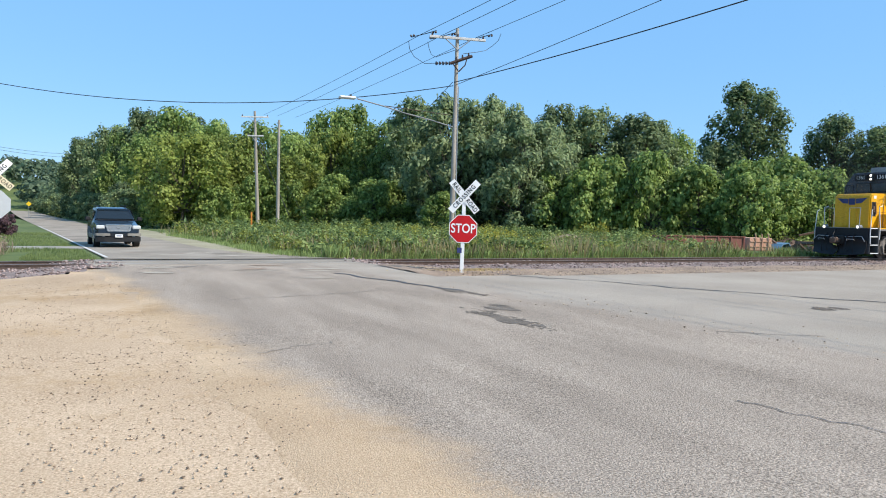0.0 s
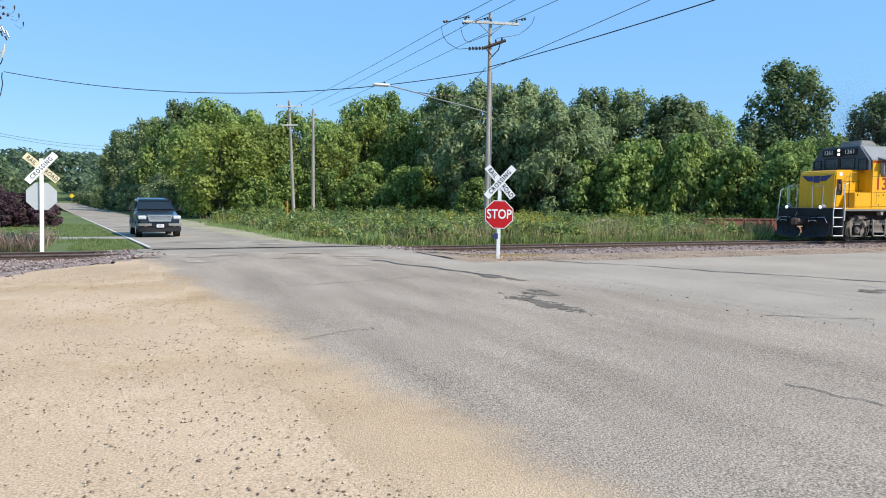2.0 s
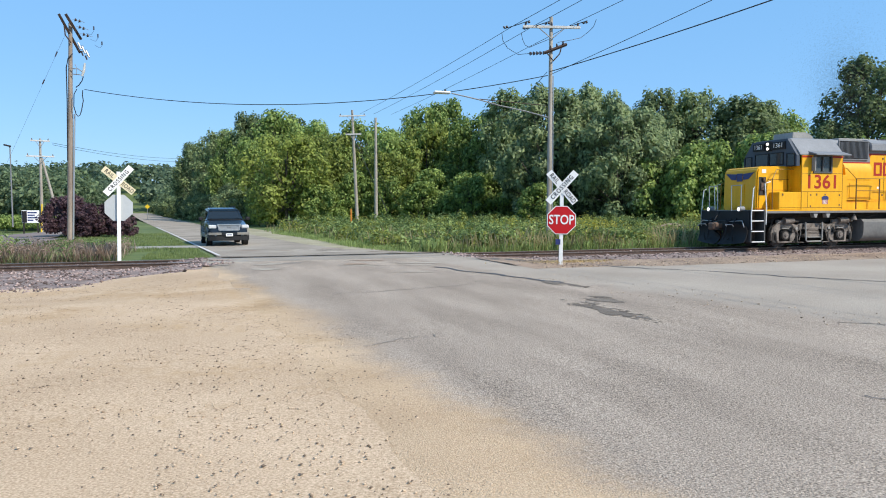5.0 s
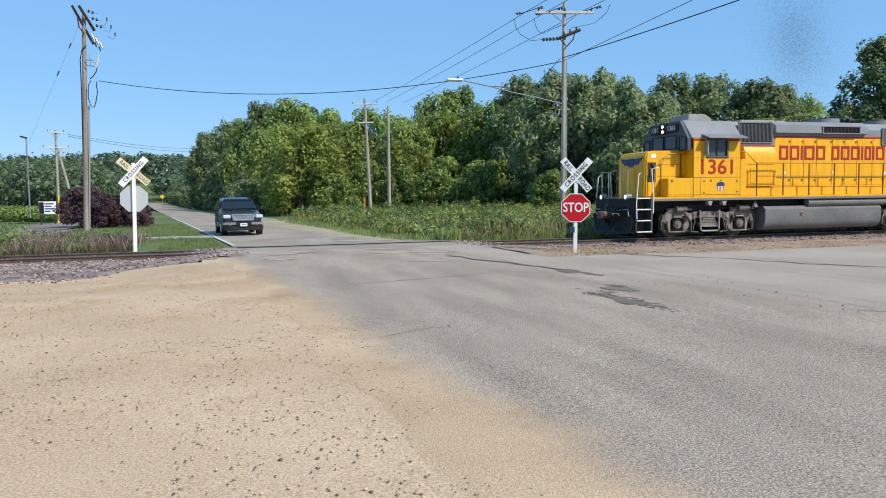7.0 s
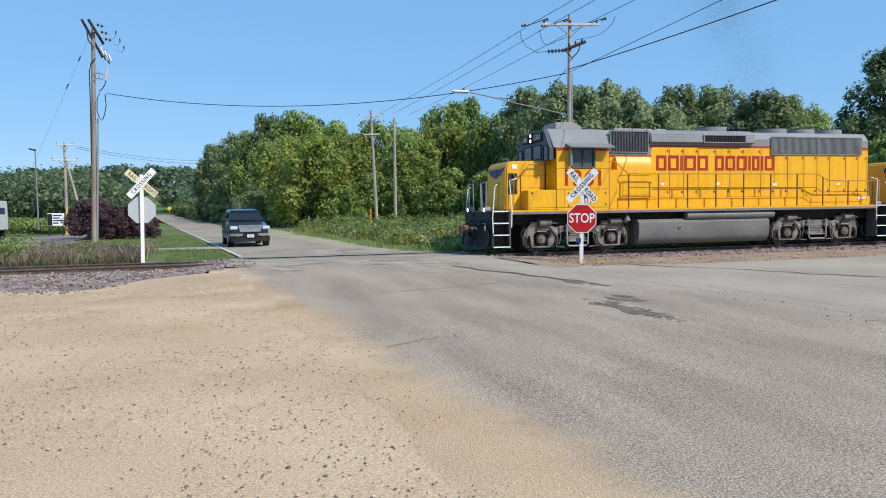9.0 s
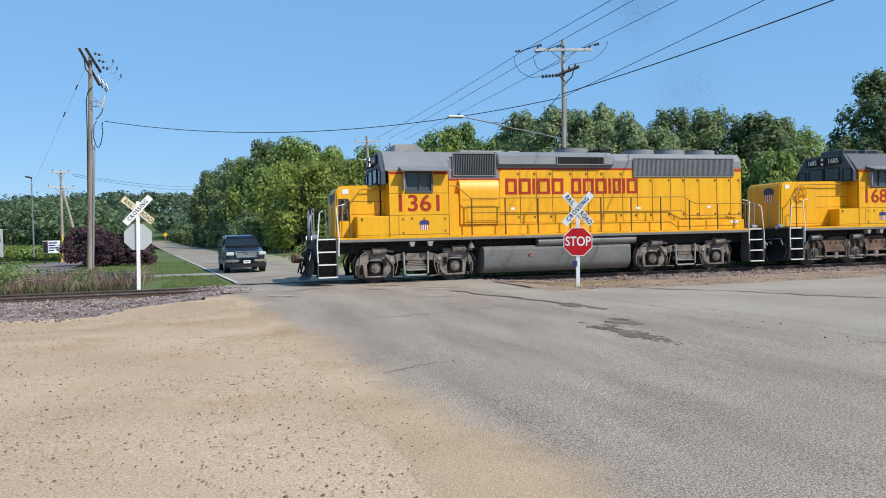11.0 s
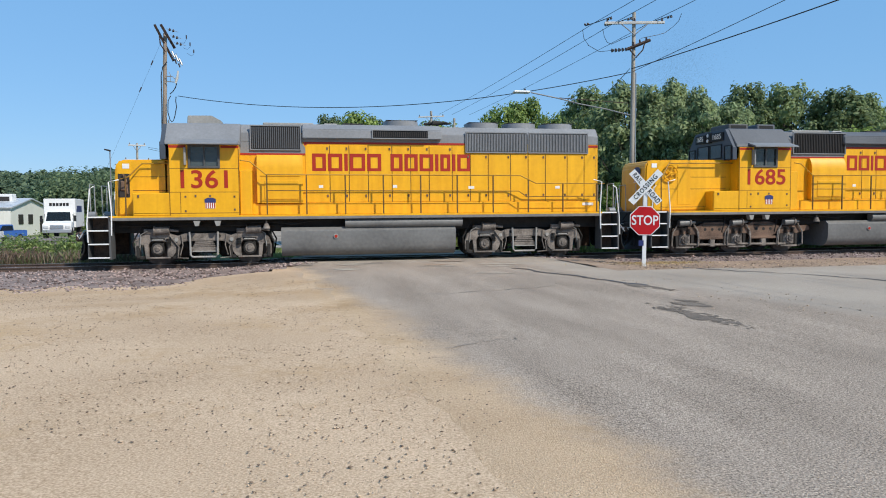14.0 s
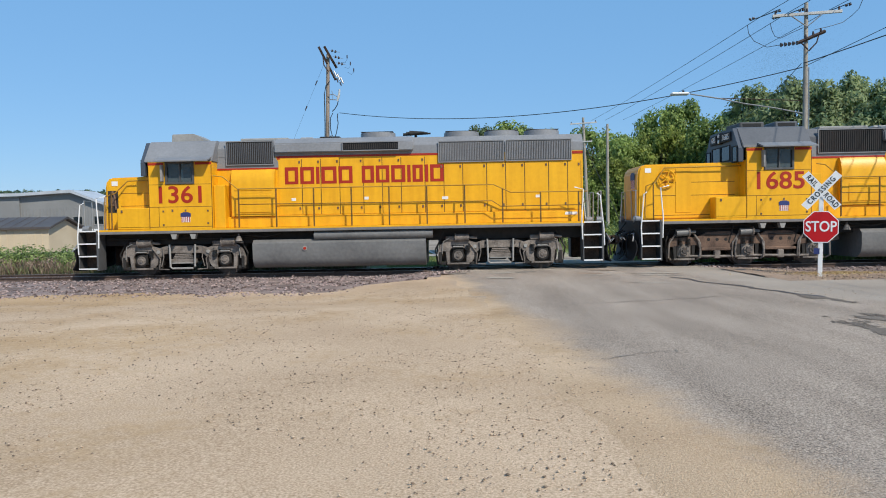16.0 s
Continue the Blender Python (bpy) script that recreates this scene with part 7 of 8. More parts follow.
# the pole that the lines reach beyond the camera's right
pole_n = utility_pole(Vector((14.5, -8.5, -0.1)), 11.0, 0.16, 0.0, "tall weathered utility pole beside the road", [(10.5, 1.6, 0, "pale_arm", 3)])
pole_m = utility_pole(Vector((20.0, -7.0, -0.1)), 11.5, 0.16, 0.0, "weathered utility pole carrying cables beside the road", [])


# ---- the waiting car ----
def suv(at, turn):
    """A large dark sport utility; its front looks to local -y."""
    c = thing("suv", "dark blue-green sport utility vehicle waiting at the crossing", "car", "", at, turn)
    side = [(-2.62, 0.42), (-2.66, 0.78), (-2.55, 1.01), (-1.35, 1.16), (-0.95, 1.23), (-0.25, 1.72), (0.1, 1.82), (0.6, 1.87), (2.1, 1.86), (2.45, 1.72), (2.58, 1.1), (2.58, 0.45)]
    body = bmesh.new()
    w_low, w_top = 0.93, 0.69
    L = []
    for y, z in side:
        k = 0 if z < 1.18 else min(1, (z - 1.18) / 0.64)
        w = w_low - (w_low - w_top) * k - (0.07 if y < -2.5 else 0)
        L.append((body.verts.new((-w, y, z)), body.verts.new((w, y, z))))
    n = len(L)
    for i in range(n):
        a, b = L[i], L[(i + 1) % n]
        body.faces.new((a[0], b[0], b[1], a[1]))
    body.faces.new([p[0] for p in L][::-1])
    body.faces.new([p[1] for p in L])
    bmesh.ops.recalc_face_normals(body, faces=body.faces[:])
    bmesh.ops.triangulate(body, faces=[f for f in body.faces if len(f.verts) > 4])
    bmesh.ops.bevel(body, geom=[e for e in body.edges if e.is_manifold and e.calc_face_angle(0) > 0.2], offset=0.05, segments=2, affect="EDGES")
    b = part("body", body, "suv", c, "glossy dark paint", True)
    single("windscreen", "screen_glass", b, lambda bm: prism(bm, [(-0.80, 0.0), (0.80, 0.0), (0.67, 0.68), (-0.67, 0.68)], -0.012, 0.012, "y"), "dark sloping windscreen").data.transform(Matrix.Translation((0, -0.895, 1.295)) @ pose(0, 0, 0, -55.0))
    for s in (-1, 1):
        for y0, y1 in ((-0.55, 0.35), (0.42, 1.35), (1.42, 2.3)):
            single("side_window", "dark_glass", b, lambda bm: prism(bm, [(y0 + (0.15 if y0 < 0 else 0), 1.30), (y1, 1.30), (y1, 1.74), (y0 + (0.42 if y0 < 0 else 0), 1.74)], -0.008, 0.008, "x"), "tinted side window").data.transform(Matrix.Translation((s * 0.905, 0, 0)) @ Matrix.Translation((0, 0, 1.5)) @ pose(0, 0, 0, 0, s * -17, 0) @ Matrix.Translation((0, 0, -1.5)))
        single("headlight", "lens", b, lambda bm: box(bm, (s * 0.76, -2.60, 0.93), (0.36, 0.16, 0.18), 0.04), "clear headlight")
        single("fog_light", "lens", b, lambda bm: rod(bm, (s * 0.62, -2.70, 0.50), (s * 0.62, -2.72, 0.50), 0.06, n=10))
        single("mirror", "black", b, lambda bm: (box(bm, (s * 1.14, -0.72, 1.30), (0.22, 0.12, 0.19), 0.04), box(bm, (s * 1.0, -0.72, 1.24), (0.16, 0.05, 0.05))), "black door mirror")
        for y in (-1.68, 1.45):
            single("wheel_arch", "suv_trim", b, lambda bm: prism(bm, [*arc(y, 0.40, 0.49, 0, 180, 10), *arc(y, 0.40, 0.43, 180, 0, 10)], min(s * 0.92, s * 0.985), max(s * 0.92, s * 0.985), "x"), "beige wheel arch")
        single("sill_trim", "suv_trim", b, lambda bm: span(bm, s * 0.93, s * 0.98, -1.15, 0.95, 0.38, 0.60, 0.02), "beige sill trim")
        single("roof_rail", "black", b, lambda bm: line(bm, [(s * 0.62, 0.1, 1.87), (s * 0.62, 0.25, 1.93), (s * 0.62, 2.0, 1.93), (s * 0.62, 2.1, 1.87)], 0.02, 6))
        for y in (-1.68, 1.45):
            w = single("wheel", "rubber", c, lambda bm: rod(bm, (s * 0.72, y, 0.39), (s * 0.985, y, 0.39), 0.39, 0.385, 24), "black tyre", True)
            single("rim", "chrome", w, lambda bm: rod(bm, (s * 0.98, y, 0.39), (s * 0.992, y, 0.39), 0.24, 0.2, 16), "silver rim")
    single("grille", "chrome", b, lambda bm: (span(bm, -0.55, 0.55, -2.72, -2.66, 1.00, 1.06, 0.01), prism(bm, [(-0.56, 1.03), (-0.50, 1.03), (-0.40, 0.74), (-0.46, 0.74)], -2.72, -2.66, "y"), prism(bm, [(0.56, 1.03), (0.50, 1.03), (0.40, 0.74), (0.46, 0.74)], -2.72, -2.66, "y"),
                                             span(bm, -0.45, 0.45, -2.72, -2.66, 0.73, 0.77, 0.01)), "chrome grille surround")
    single("grille_mesh", "steel", b, lambda bm: [span(bm, -0.47, 0.47, -2.695, -2.66, 0.78 + 0.055 * k, 0.805 + 0.055 * k) for k in range(4)] + [span(bm, -0.5, 0.5, -2.672, -2.66, 0.76, 1.0)], "silver grille bars")
    single("badge", "chrome", b, lambda bm: span(bm, -0.09, 0.09, -2.71, -2.69, 0.89, 0.95, 0.01))
    for k in (-1, 1):
        single("bumper_corner", "suv_trim", b, lambda bm: prism(bm, [(k * 0.99, -2.40), (k * 0.94, -2.70), (k * 0.62, -2.80), (k * 0.36, -2.81), (k * 0.36, -2.60), (k * 0.9, -2.36)][::k], 0.53, 0.655, "z", 0.015), "beige bumper corner")
    single("bumper_middle", "suv", b, lambda bm: prism(bm, [(-0.35, -2.5), (-0.35, -2.80), (0.35, -2.80), (0.35, -2.5)], 0.50, 0.665, "z", 0.015))
    single("bumper_lower", "black", b, lambda bm: prism(bm, [(-0.97, -2.45), (-0.9, -2.68), (-0.6, -2.76), (0.6, -2.76), (0.9, -2.68), (0.97, -2.45)], 0.26, 0.50, "z", 0.02), "black lower bumper")
    for k in (-1, 1):
        single("screen_pillar", "suv", b, lambda bm: rod(bm, (k * 0.83, -0.94, 1.25), (k * 0.69, -0.27, 1.74), 0.035, n=8))
    single("cowl", "black", b, lambda bm: span(bm, -0.8, 0.8, -1.02, -0.93, 1.225, 1.26, 0.01))
    single("roof_edge", "suv", b, lambda bm: span(bm, -0.69, 0.69, -0.36, -0.2, 1.735, 1.775, 0.015))
    single("number_plate", "white", b, lambda bm: span(bm, -0.16, 0.16, -2.825, -2.805, 0.47, 0.61), "white number plate")
    single("plate_bar", "blue", b, lambda bm: span(bm, -0.11, 0.11, -2.83, -2.826, 0.52, 0.56))
    return c


waiting = suv((0.17, 37.0, 0), 5.5)
waiting.matrix_basis = waiting.matrix_basis @ Matrix.Scale(0.95, 4)


# ---- buildings and yard beyond the track ----
def gabled(name, label, x0, x1, y0, y1, eave, ridge, wall, roof, along="y", over=0.3, bands=True):
    """A metal shed with a low gabled roof; the ridge runs along the given axis."""
    b = thing(name, label, "building", "")
    mx, my = (x0 + x1) / 2, (y0 + y1) / 2
    t = 0.18
    if along == "y":
        gp = [(x0, 0), (x1, 0), (x1, eave), (mx, ridge), (x0, eave)]
        for nm, y in (("front_wall", y0), ("back_wall", y1 - t)):
            single(nm, wall, b, lambda bm: prism(bm, gp, y, y + t, "y"))
        for nm, x in (("side_wall", x0), ("side_wall", x1 - t)):
            single(nm, wall, b, lambda bm: span(bm, x, x + t, y0 + t, y1 - t, 0, eave))
        rp = [(x0 - over, eave - 0.05), (mx, ridge + 0.06), (x1 + over, eave - 0.05), (x1 + over, eave + 0.12), (mx, ridge + 0.24), (x0 - over, eave + 0.12)]
        single("roof", roof, b, lambda bm: prism(bm, rp, y0 - over, y1 + over, "y"))
        ribs = [(x0 + (x1 - x0) * i / 16, y0) for i in range(17)]
    else:
        gp = [(y0, 0), (y1, 0), (y1, eave), (my, ridge), (y0, eave)]
        for nm, x in (("gable_wall", x0), ("gable_wall", x1 - t)):
            single(nm, wall, b, lambda bm: prism(bm, gp, x, x + t, "x"))
        for nm, y in (("front_wall", y0), ("back_wall", y1 - t)):
            single(nm, wall, b, lambda bm: span(bm, x0 + t, x1 - t, y, y + t, 0, eave))
        rp = [(y0 - over, eave - 0.05), (my, ridge + 0.06), (y1 + over, eave - 0.05), (y1 + over, eave + 0.12), (my, ridge + 0.24), (y0 - over, eave + 0.12)]
        r = single("roof", roof, b, lambda bm: prism(bm, rp, x0 - over, x1 + over, "x"))
        for i in range(int((x1 - x0) / 0.9)):
            xx = x0 + 0.4 + 0.9 * i
            single("roof_seam", roof, r, lambda bm: rod(bm, (xx, y0 - over, eave + 0.13), (xx, my, ridge + 0.25), 0.035, n=4))
        ribs = [(x0 + (x1 - x0) * i / 24, y0) for i in range(25)]
    for x, y in ribs:
        single("wall_rib", wall, b, lambda bm: span(bm, x - 0.03, x + 0.03, y - 0.03, y, 0.02, eave - 0.1))
    return b


# the grey shed with its lean-to, the tan shop and the white shop
grey = thing("metal_shed", "large grey metal shed with pale roof edge", "building")
single("front_wall", "grey_siding", grey, lambda bm: prism(bm, [(-45.2, -1.5), (-35.9, -1.5), (-35.9, 3.75), (-39.7, 5.25), (-45.2, 5.0)], 74.6, 74.8, "y"))
single("side_wall", "grey_siding", grey, lambda bm: span(bm, -35.9, -35.7, 74.6, 79.3, -1.5, 3.75))
single("wing_wall", "grey_siding", grey, lambda bm: span(bm, -64, -45.2, 74.4, 74.6, -1.5, 4.9))
single("roof", "pale_roof", grey, lambda bm: prism(bm, [(-64.3, 4.95), (-45.2, 5.02), (-39.7, 5.30), (-35.4, 3.66), (-35.4, 3.9), (-39.7, 5.6), (-45.2, 5.34), (-64.3, 5.25)], 74.0, 79.6, "y"), "pale metal roof edge")
for x in (-42.9, -39.2, -37.0):
    w = single("window", "sill_grey", grey, lambda bm: span(bm, x - 0.55, x + 0.55, 74.54, 74.6, 1.9, 2.9))
    single("pane", "dark_glass", w, lambda bm: span(bm, x - 0.45, x + 0.45, 74.52, 74.54, 2.0, 2.8))
for k in range(26):
    x = -45 + 0.36 * k
    single("wall_rib", "grey_siding", grey, lambda bm: span(bm, x, x + 0.06, 74.56, 74.6, -1.4, 3.7))
porch = thing("porch_roof", "white porch beam on two posts", "porch")
single("beam", "white", porch, lambda bm: span(bm, -44.5, -36.4, 73.0, 73.3, 1.2, 1.5, 0.01))
for x in (-40.0, -36.7):
    single("post", "white", porch, lambda bm: span(bm, x - 0.1, x + 0.1, 73.05, 73.25, -1.4, 1.2))
tan = gabled("tan_shop", "low tan building with a dark brown metal roof", -48, -33.8, 59.5, 64.4, 2.0, 2.75, "tan_siding", "brown_roof", "x", 0.35)
tan.matrix_basis = pose(0, 0, -0.35)
white_shop = gabled("white_shop", "white metal building with a low gabled roof", -56, -36.9, 102, 116.0, 3.75, 4.9, "white_siding", "pale_roof", "x", 0.3)
white_shop.matrix_basis = pose(0, 0, -1.35)
single("roller_door", "steel", white_shop, lambda bm: span(bm, -43.6, -40.0, 101.94, 102, 2.2, 3.2), "grey shutter")
single("awning", "dark_grey", white_shop, lambda bm: span(bm, -43.6, -40.0, 101.5, 101.93, 1.8, 2.2))
for y in (104.5, 108.0):
    single("window", "dark_grey", white_shop, lambda bm: span(bm, -36.9, -36.83, y, y + 1.6, 1.6, 2.9))
single("door", "dark_grey", white_shop, lambda bm: span(bm, -36.9, -36.83, 112.4, 113.6, 0.05, 2.2))
for x in (-42.0, -39.2):
    u = thing("rooftop_unit", "white boxy ventilation unit on the roof", "ventilation unit", "rooftop units", (x, 107.0, 3.05))
    single("case", "white", u, lambda bm: span(bm, -1.0, 1.0, -0.8, 0.8, 0, 1.25, 0.05))
    single("vent", "dark_grey", u, lambda bm: span(bm, -0.7, 0.7, -0.83, -0.8, 0.3, 0.9))
sheet("parking_lot", np.linspace(-62, -6, 57), np.linspace(34, 99, 32), lambda x, y: low(x, y) + 0.05, "lot", "worn reddish-brown parking lot", lambda x, y: x < -7.5 - 0.13 * (y - 34))
sheet("driveway", np.linspace(-14, -0.9, 14), np.linspace(33.8, 36.0, 5), lambda x, y: -0.015, "concrete", "pale concrete driveway", lambda x, y: x < -0.25 - 0.118 * (y - 27))


def box_truck(at, turn):
    t = thing("box_truck", "white rental box truck with blue stripe and dark lettering bar", "truck", "", at, turn)
    cargo = single("cargo_box", "white", t, lambda bm: span(bm, -1.22, 1.22, 0.2, 6.2, 0.85, 3.35, 0.04), "white cargo box")
    single("name_bar", "black", cargo, lambda bm: [span(bm, -0.78 + 0.26 * k, -0.58 + 0.26 * k, 0.188, 0.2, 2.72, 2.98) for k in range(6)], "dark plain bars")
    single("side_stripe", "blue", cargo, lambda bm: prism(bm, [(0.8, 2.2), (4.4, 2.2), (4.4, 2.75), (1.3, 2.75)], 1.22, 1.232, "x"), "blue side stripe")
    cab = single("cab", "white", t, lambda bm: prism(bm, [(-1.6, 0.55), (-1.66, 1.05), (-1.5, 1.25), (-0.62, 1.42), (-0.15, 2.25), (0.18, 2.25), (0.18, 0.55)], -1.08, 1.08, "x", 0.05), "white truck cab")
    single("windscreen", "dark_glass", cab, lambda bm: prism(bm, [(-0.95, 0), (0.95, 0), (0.86, 0.86), (-0.86, 0.86)], -0.015, 0.015, "y")).data.transform(Matrix.Translation((0, -0.66, 1.45)) @ pose(0, 0, 0, -29))
    single("grille", "chrome", cab, lambda bm: span(bm, -0.5, 0.5, -1.71, -1.66, 0.8, 1.1, 0.02))
    for s in (-1, 1):
        single("headlight", "lens", cab, lambda bm: box(bm, (s * 0.82, -1.64, 0.95), (0.35, 0.12, 0.22), 0.03))
        single("side_window", "dark_glass", cab, lambda bm: span(bm, s * 1.07, s * 1.09, -0.35, 0.1, 1.45, 2.05))
        single("mirror", "black", cab, lambda bm: span(bm, s * 1.18, s * 1.38, -0.75, -0.65, 1.4, 1.9, 0.02))
        for y in (-0.9, 4.6):
            single("wheel", "rubber", t, lambda bm: rod(bm, (s * 0.75, y, 0.45), (s * 1.1, y, 0.45), 0.45, n=20), smooth=True)
    single("bumper", "steel", cab, lambda bm: span(bm, -1.1, 1.1, -1.78, -1.66, 0.45, 0.72, 0.03))
    single("chassis", "under", t, lambda bm: span(bm, -0.5, 0.5, -1.2, 6.0, 0.45, 0.85))
    return t


box_truck((-20.5, 67.2, -0.45), 9)


def pickup(at, turn, paint_name, label):
    t = thing("pickup", label, "pickup truck", "parked pickups", at, turn)
    b = single("body", paint_name, t, lambda bm: prism(bm, [(-2.7, 0.45), (-2.75, 0.95), (-1.3, 1.08), (-0.75, 1.75), (0.7, 1.75), (0.85, 1.12), (2.7, 1.12), (2.7, 0.5)], -0.95, 0.95, "y", 0.04))
    single("bed", "under", b, lambda bm: span(bm, 1.0, 2.6, -0.8, 0.8, 1.12, 1.14))
    for s in (-1, 1):
        single("side_window", "dark_glass", b, lambda bm: prism(bm, [(-1.1, 1.14), (0.66, 1.14), (0.6, 1.64), (-0.72, 1.64)], min(s * 0.945, s * 0.965), max(s * 0.945, s * 0.965), "y"))
        for x in (-1.75, 1.65):
            w = single("wheel", "rubber", t, lambda bm: rod(bm, (x, s * 0.7, 0.38), (x, s * 0.97, 0.38), 0.38, n=18), smooth=True)
            single("rim", "chrome", w, lambda bm: rod(bm, (x, s * 0.965, 0.38), (x, s * 0.98, 0.38), 0.22, n=12))
    return t


pickup((-33.2, 74.0, -1.15), -8, "white", "white pickup parked in the yard")
pickup((-31.9, 78.0, -1.2), 10, "white", "white pickup parked by the white building")
pickup((-30.2, 80.5, -1.2), 70, "blue_tarp", "bright blue pickup parked in the yard")
skip = thing("storage_trailer", "blue covered trailer with white end", "trailer", "", (-36.3, 82.5, -1.25))
single("body", "blue_tarp", skip, lambda bm: span(bm, -3.2, 3.0, -1.1, 1.1, 0.5, 2.5, 0.08))
single("end_panel", "white", skip, lambda bm: span(bm, -4.2, -3.21, -1.1, 1.1, 0.5, 2.6, 0.04))
single("frame", "under", skip, lambda bm: span(bm, -4.0, 3.0, -0.8, 0.8, 0.2, 0.5))
board = thing("notice_board", "black and white notice board on two posts", "sign", "", (-14.3, 64.3, -0.3))
single("panel", "sign_white", board, lambda bm: span(bm, -0.62, 0.62, -0.04, 0.04, 1.05, 2.05, 0.01))
single("dark_panel", "black", board, lambda bm: span(bm, -0.6, -0.25, -0.052, -0.041, 1.08, 2.0))
for k, (a, b_) in enumerate(((-0.2, 0.45), (-0.2, 0.3), (-0.2, 0.5), (-0.2, 0.2))):
    single("text_bar", "blue", board, lambda bm: span(bm, a, b_, -0.052, -0.041, 1.82 - 0.2 * k, 1.92 - 0.2 * k))
for x in (-0.5, 0.5):
    single("post", "under", board, lambda bm: span(bm, x - 0.05, x + 0.05, -0.03, 0.03, 0, 1.05))
advance = thing("warning_sign", "small yellow warning sign far along the road", "road sign", "", (-12.4, 140, 0.2))
single("plate", "guard", advance, lambda bm: box(bm, (0, 0, 2.3), (0.6, 0.02, 0.6), 0.0, pose(0, 0, 0, 0, 45, 0)))
single("post", "steel", advance, lambda bm: rod(bm, (0, 0.05, 0), (0, 0.05, 2.4), 0.04))

# rusty bins and scrap beside the track
gondola = thing("scrap_bin", "long low rusty red steel bin in the weeds", "bin", "", (32.9, 33.6, -0.08), -20)
single("shell", "rust_box", gondola, lambda bm: (span(bm, -2.6, 2.4, -1.0, -0.92, 0.12, 0.86), span(bm, -2.6, 2.4, 0.92, 1.0, 0.12, 0.86), span(bm, -2.6, -2.52, -0.92, 0.92, 0.12, 0.86), span(bm, -2.5, 2.4, -0.9, 0.9, 0.05, 0.13)))
for k in range(7):
    single("rib", "rust_box", gondola, lambda bm: span(bm, -2.5 + 0.8 * k, -2.42 + 0.8 * k, -1.06, -1.0, 0.1, 0.88))
single("rim", "rust_box", gondola, lambda bm: span(bm, -2.65, 2.45, -1.05, -0.9, 0.86, 0.92))
bin2 = thing("steel_bin", "faded orange steel bin with ladder bars", "bin", "", (36.1, 32.2, -0.08), -20)
single("shell", "pink_box", bin2, lambda bm: span(bm, -0.85, 0.55, -0.9, 0.9, 0.08, 0.84, 0.02))
for x in (-0.5, -0.1, 0.3):
    single("ladder_bar", "pink_box", bin2, lambda bm: line(bm, [(x, -0.93, 0.1), (x + 0.05, -0.95, 0.8), (x - 0.02, -0.93, 1.1)], 0.03))
for z in (0.3, 0.6):
    single("panel_rib", "pink_box", bin2, lambda bm: span(bm, -0.8, 0.5, -0.935, -0.9, z, z + 0.05))
sc = random.Random(5)
heap = bmesh.new()
for k in range(70):
    c = (38.6 + sc.gauss(0, 0.9), 31.6 + sc.gauss(0, 0.6), 0.05 + abs(sc.gauss(0, 0.28)))
    box(heap, c, (sc.uniform(0.3, 1.5), sc.uniform(0.04, 0.2), sc.uniform(0.03, 0.14)), 0, pose(0, 0, 0, sc.uniform(-30, 30), sc.uniform(-35, 35), sc.uniform(0, 180)))
tagged(part("scrap_heap", heap, "truck_brown"), "heap of old ties and scrap iron by the track", "scrap", kind="stuff")
tarp = thing("tarp_sheet", "crumpled blue-grey sheet metal on the scrap", "sheet metal", "", (37.3, 31.6, 0.0))
single("sheet_panel", "tarp", tarp, lambda bm: prism(bm, [(-0.6, 0.05), (-0.2, 0.42), (0.3, 0.5), (0.6, 0.1), (0.55, 0.06), (0.28, 0.45), (-0.18, 0.37), (-0.55, 0.02)], -0.6, 0.5, "y"))
sheet("dirt_mound", np.linspace(23, 31, 17), np.linspace(36, 42, 13), lambda x, y: -0.3 + 1.0 * math.exp(-((x - 27) / 2.2) ** 2 - ((y - 39) / 1.4) ** 2) + 0.08 * noise.noise((x, y, 0)), "dirt", "low heap of reddish dirt in the weeds")



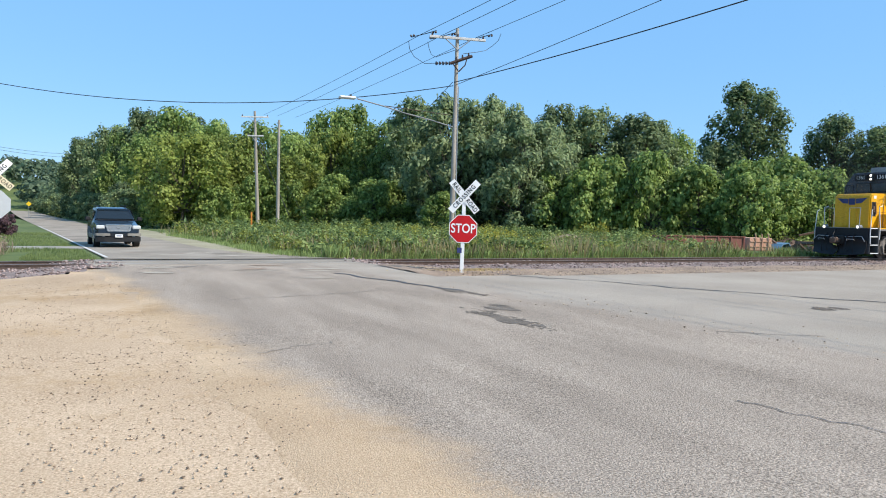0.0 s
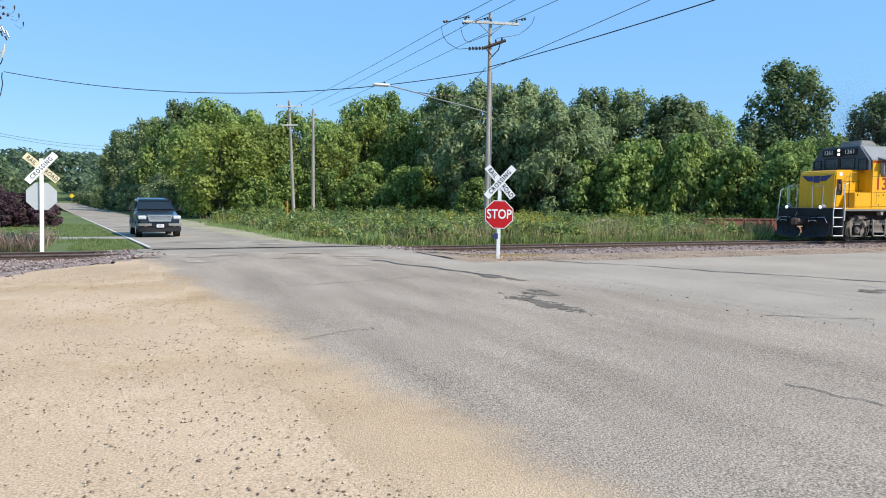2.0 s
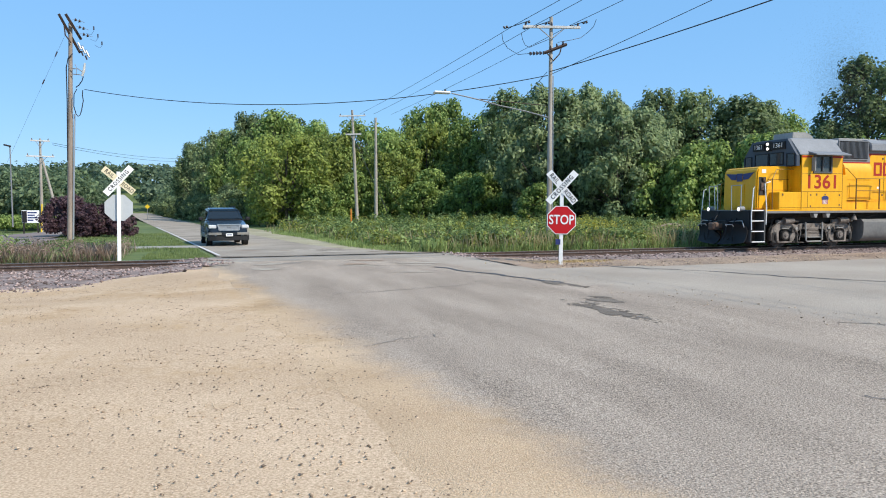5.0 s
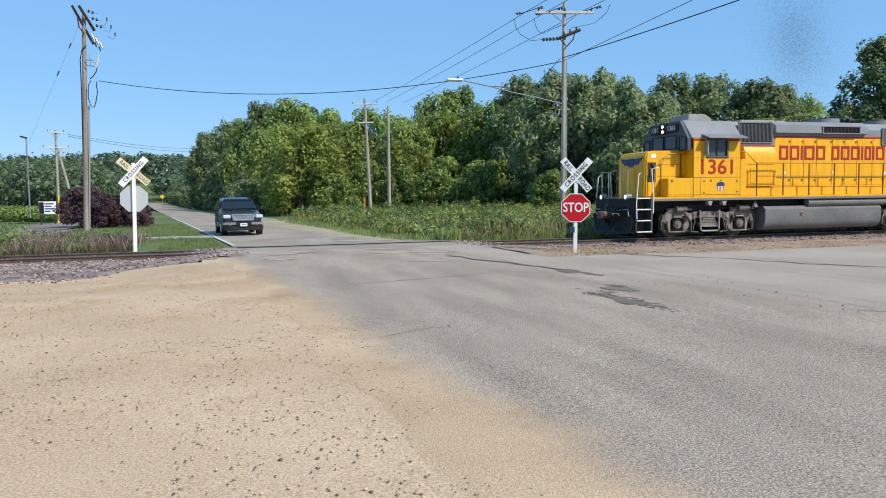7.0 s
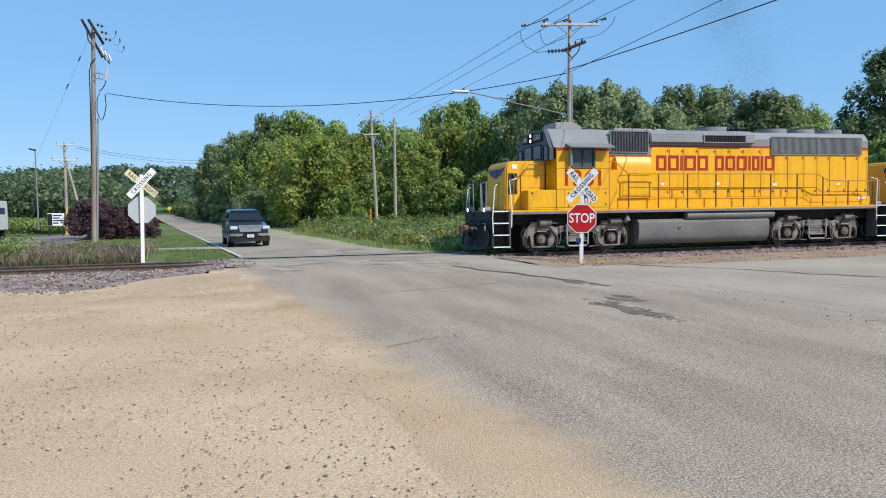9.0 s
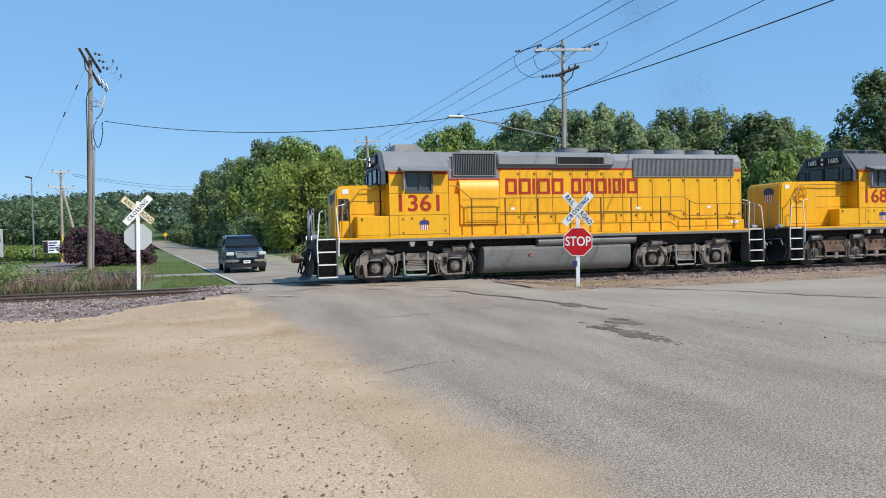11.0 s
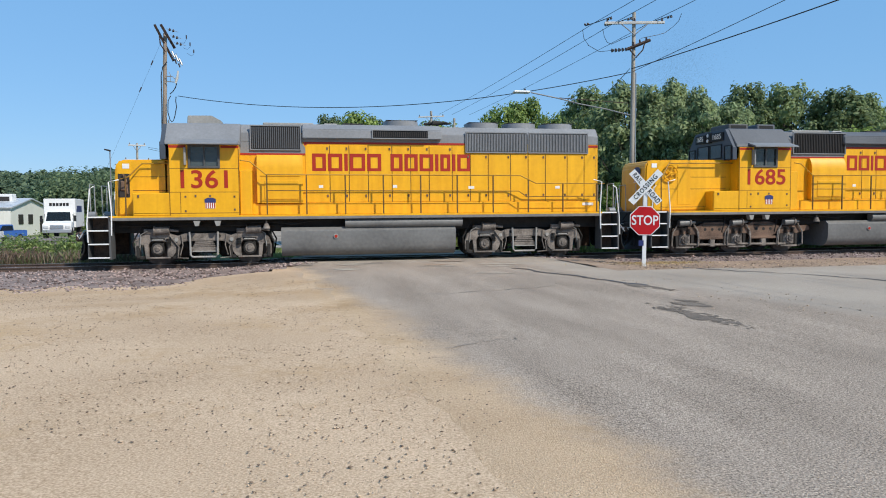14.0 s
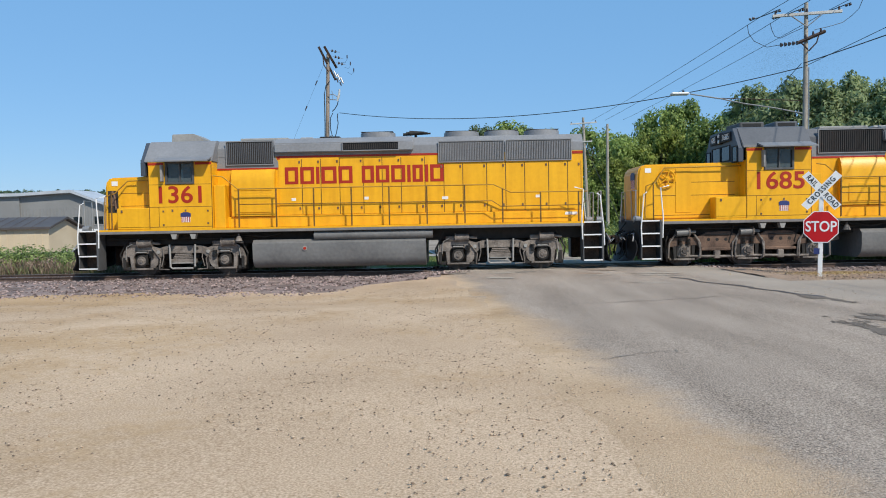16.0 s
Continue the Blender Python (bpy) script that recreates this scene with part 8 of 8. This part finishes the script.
# ---- exhaust smoke: drifting clouds of soot, each a rigid piece ----
def soot(seed, n, r):
    rng = np.random.default_rng(seed)
    P = rng.normal(size=(n, 3)) * np.array([r, r * 0.7, r])
    d = rng.normal(size=(n, 3, 3)) * 0.0165
    tri = np.arange(3 * n).reshape(-1, 3)
    return tagged(raw("exhaust_smoke", (P[:, None] + d).reshape(-1, 3), tri, "soot"), "thin dark exhaust smoke drifting over the locomotives", "smoke", "exhaust smoke", "stuff")


M["soot"] = mixed("soot", (0.02, 0.02, 0.022), (0.05, 0.05, 0.055), 0.9, scale=3, bump=0)
veil = M["soot"].node_tree
clear, thin = veil.nodes.new("ShaderNodeBsdfTransparent"), veil.nodes.new("ShaderNodeMixShader")
thin.inputs[0].default_value = 0.085
veil.links.new(clear.outputs[0], thin.inputs[1])
veil.links.new(veil.nodes["Principled BSDF"].outputs[0], thin.inputs[2])
veil.links.new(thin.outputs[0], veil.nodes["Material Output"].inputs["Surface"])
clouds = [soot(61, 27000, 0.85), soot(62, 24000, 1.0), soot(63, 21000, 1.15), soot(64, 19000, 1.3)]
SPREAD = [(0.0, 0.0, 0.1), (0.55, 0.3, -0.45), (-0.5, -0.3, 0.5), (0.5, 0.4, 0.8)]


def smoke_walk():
    """The smoke rides along slowly, rises and comes apart."""
    for ob, (dx, dy, dz) in zip(clouds, SPREAD):
        rows = []
        for t in (0, 2, 4, 5.5, 6.5, 7, 7.5, 8, 9, 10.5, 12, 14, 16):
            k = 1 if t < 6.4 else 1 + 1.1 * (t - 6.4)
            rows.append((t, pose(23.1 - 1.75 * (t - 6.4) + dx * k, TRACK_Y + dy * k, 7.3 + 0.55 * (t - 6.4) + dz * k, 0, 6 * t, 8 * t)))
        walk(ob, rows)


# ---- what moves ----
def train_x(t):
    """Where the first axle is along the track at t seconds; the train gathers a little speed."""
    return 35.545 - 2.763 * t - 0.00646 * t * t


def motions():
    times = [0.5 * k for k in range(33)]
    walk(loco_a, [(t, pose(train_x(t), TRACK_Y, 0)) for t in times])
    walk(loco_b, [(t, pose(train_x(t) + 17.68, TRACK_Y, 0)) for t in times])
    fine = [0.2 * k for k in range(81)]
    for w in axles_a + axles_b:
        x, y, z = w.matrix_basis.translation
        walk(w, [(t, pose(x, y, z, 0, math.degrees((train_x(t) - train_x(0)) / 0.508), 0)) for t in fine])
    smoke_walk()


motions()
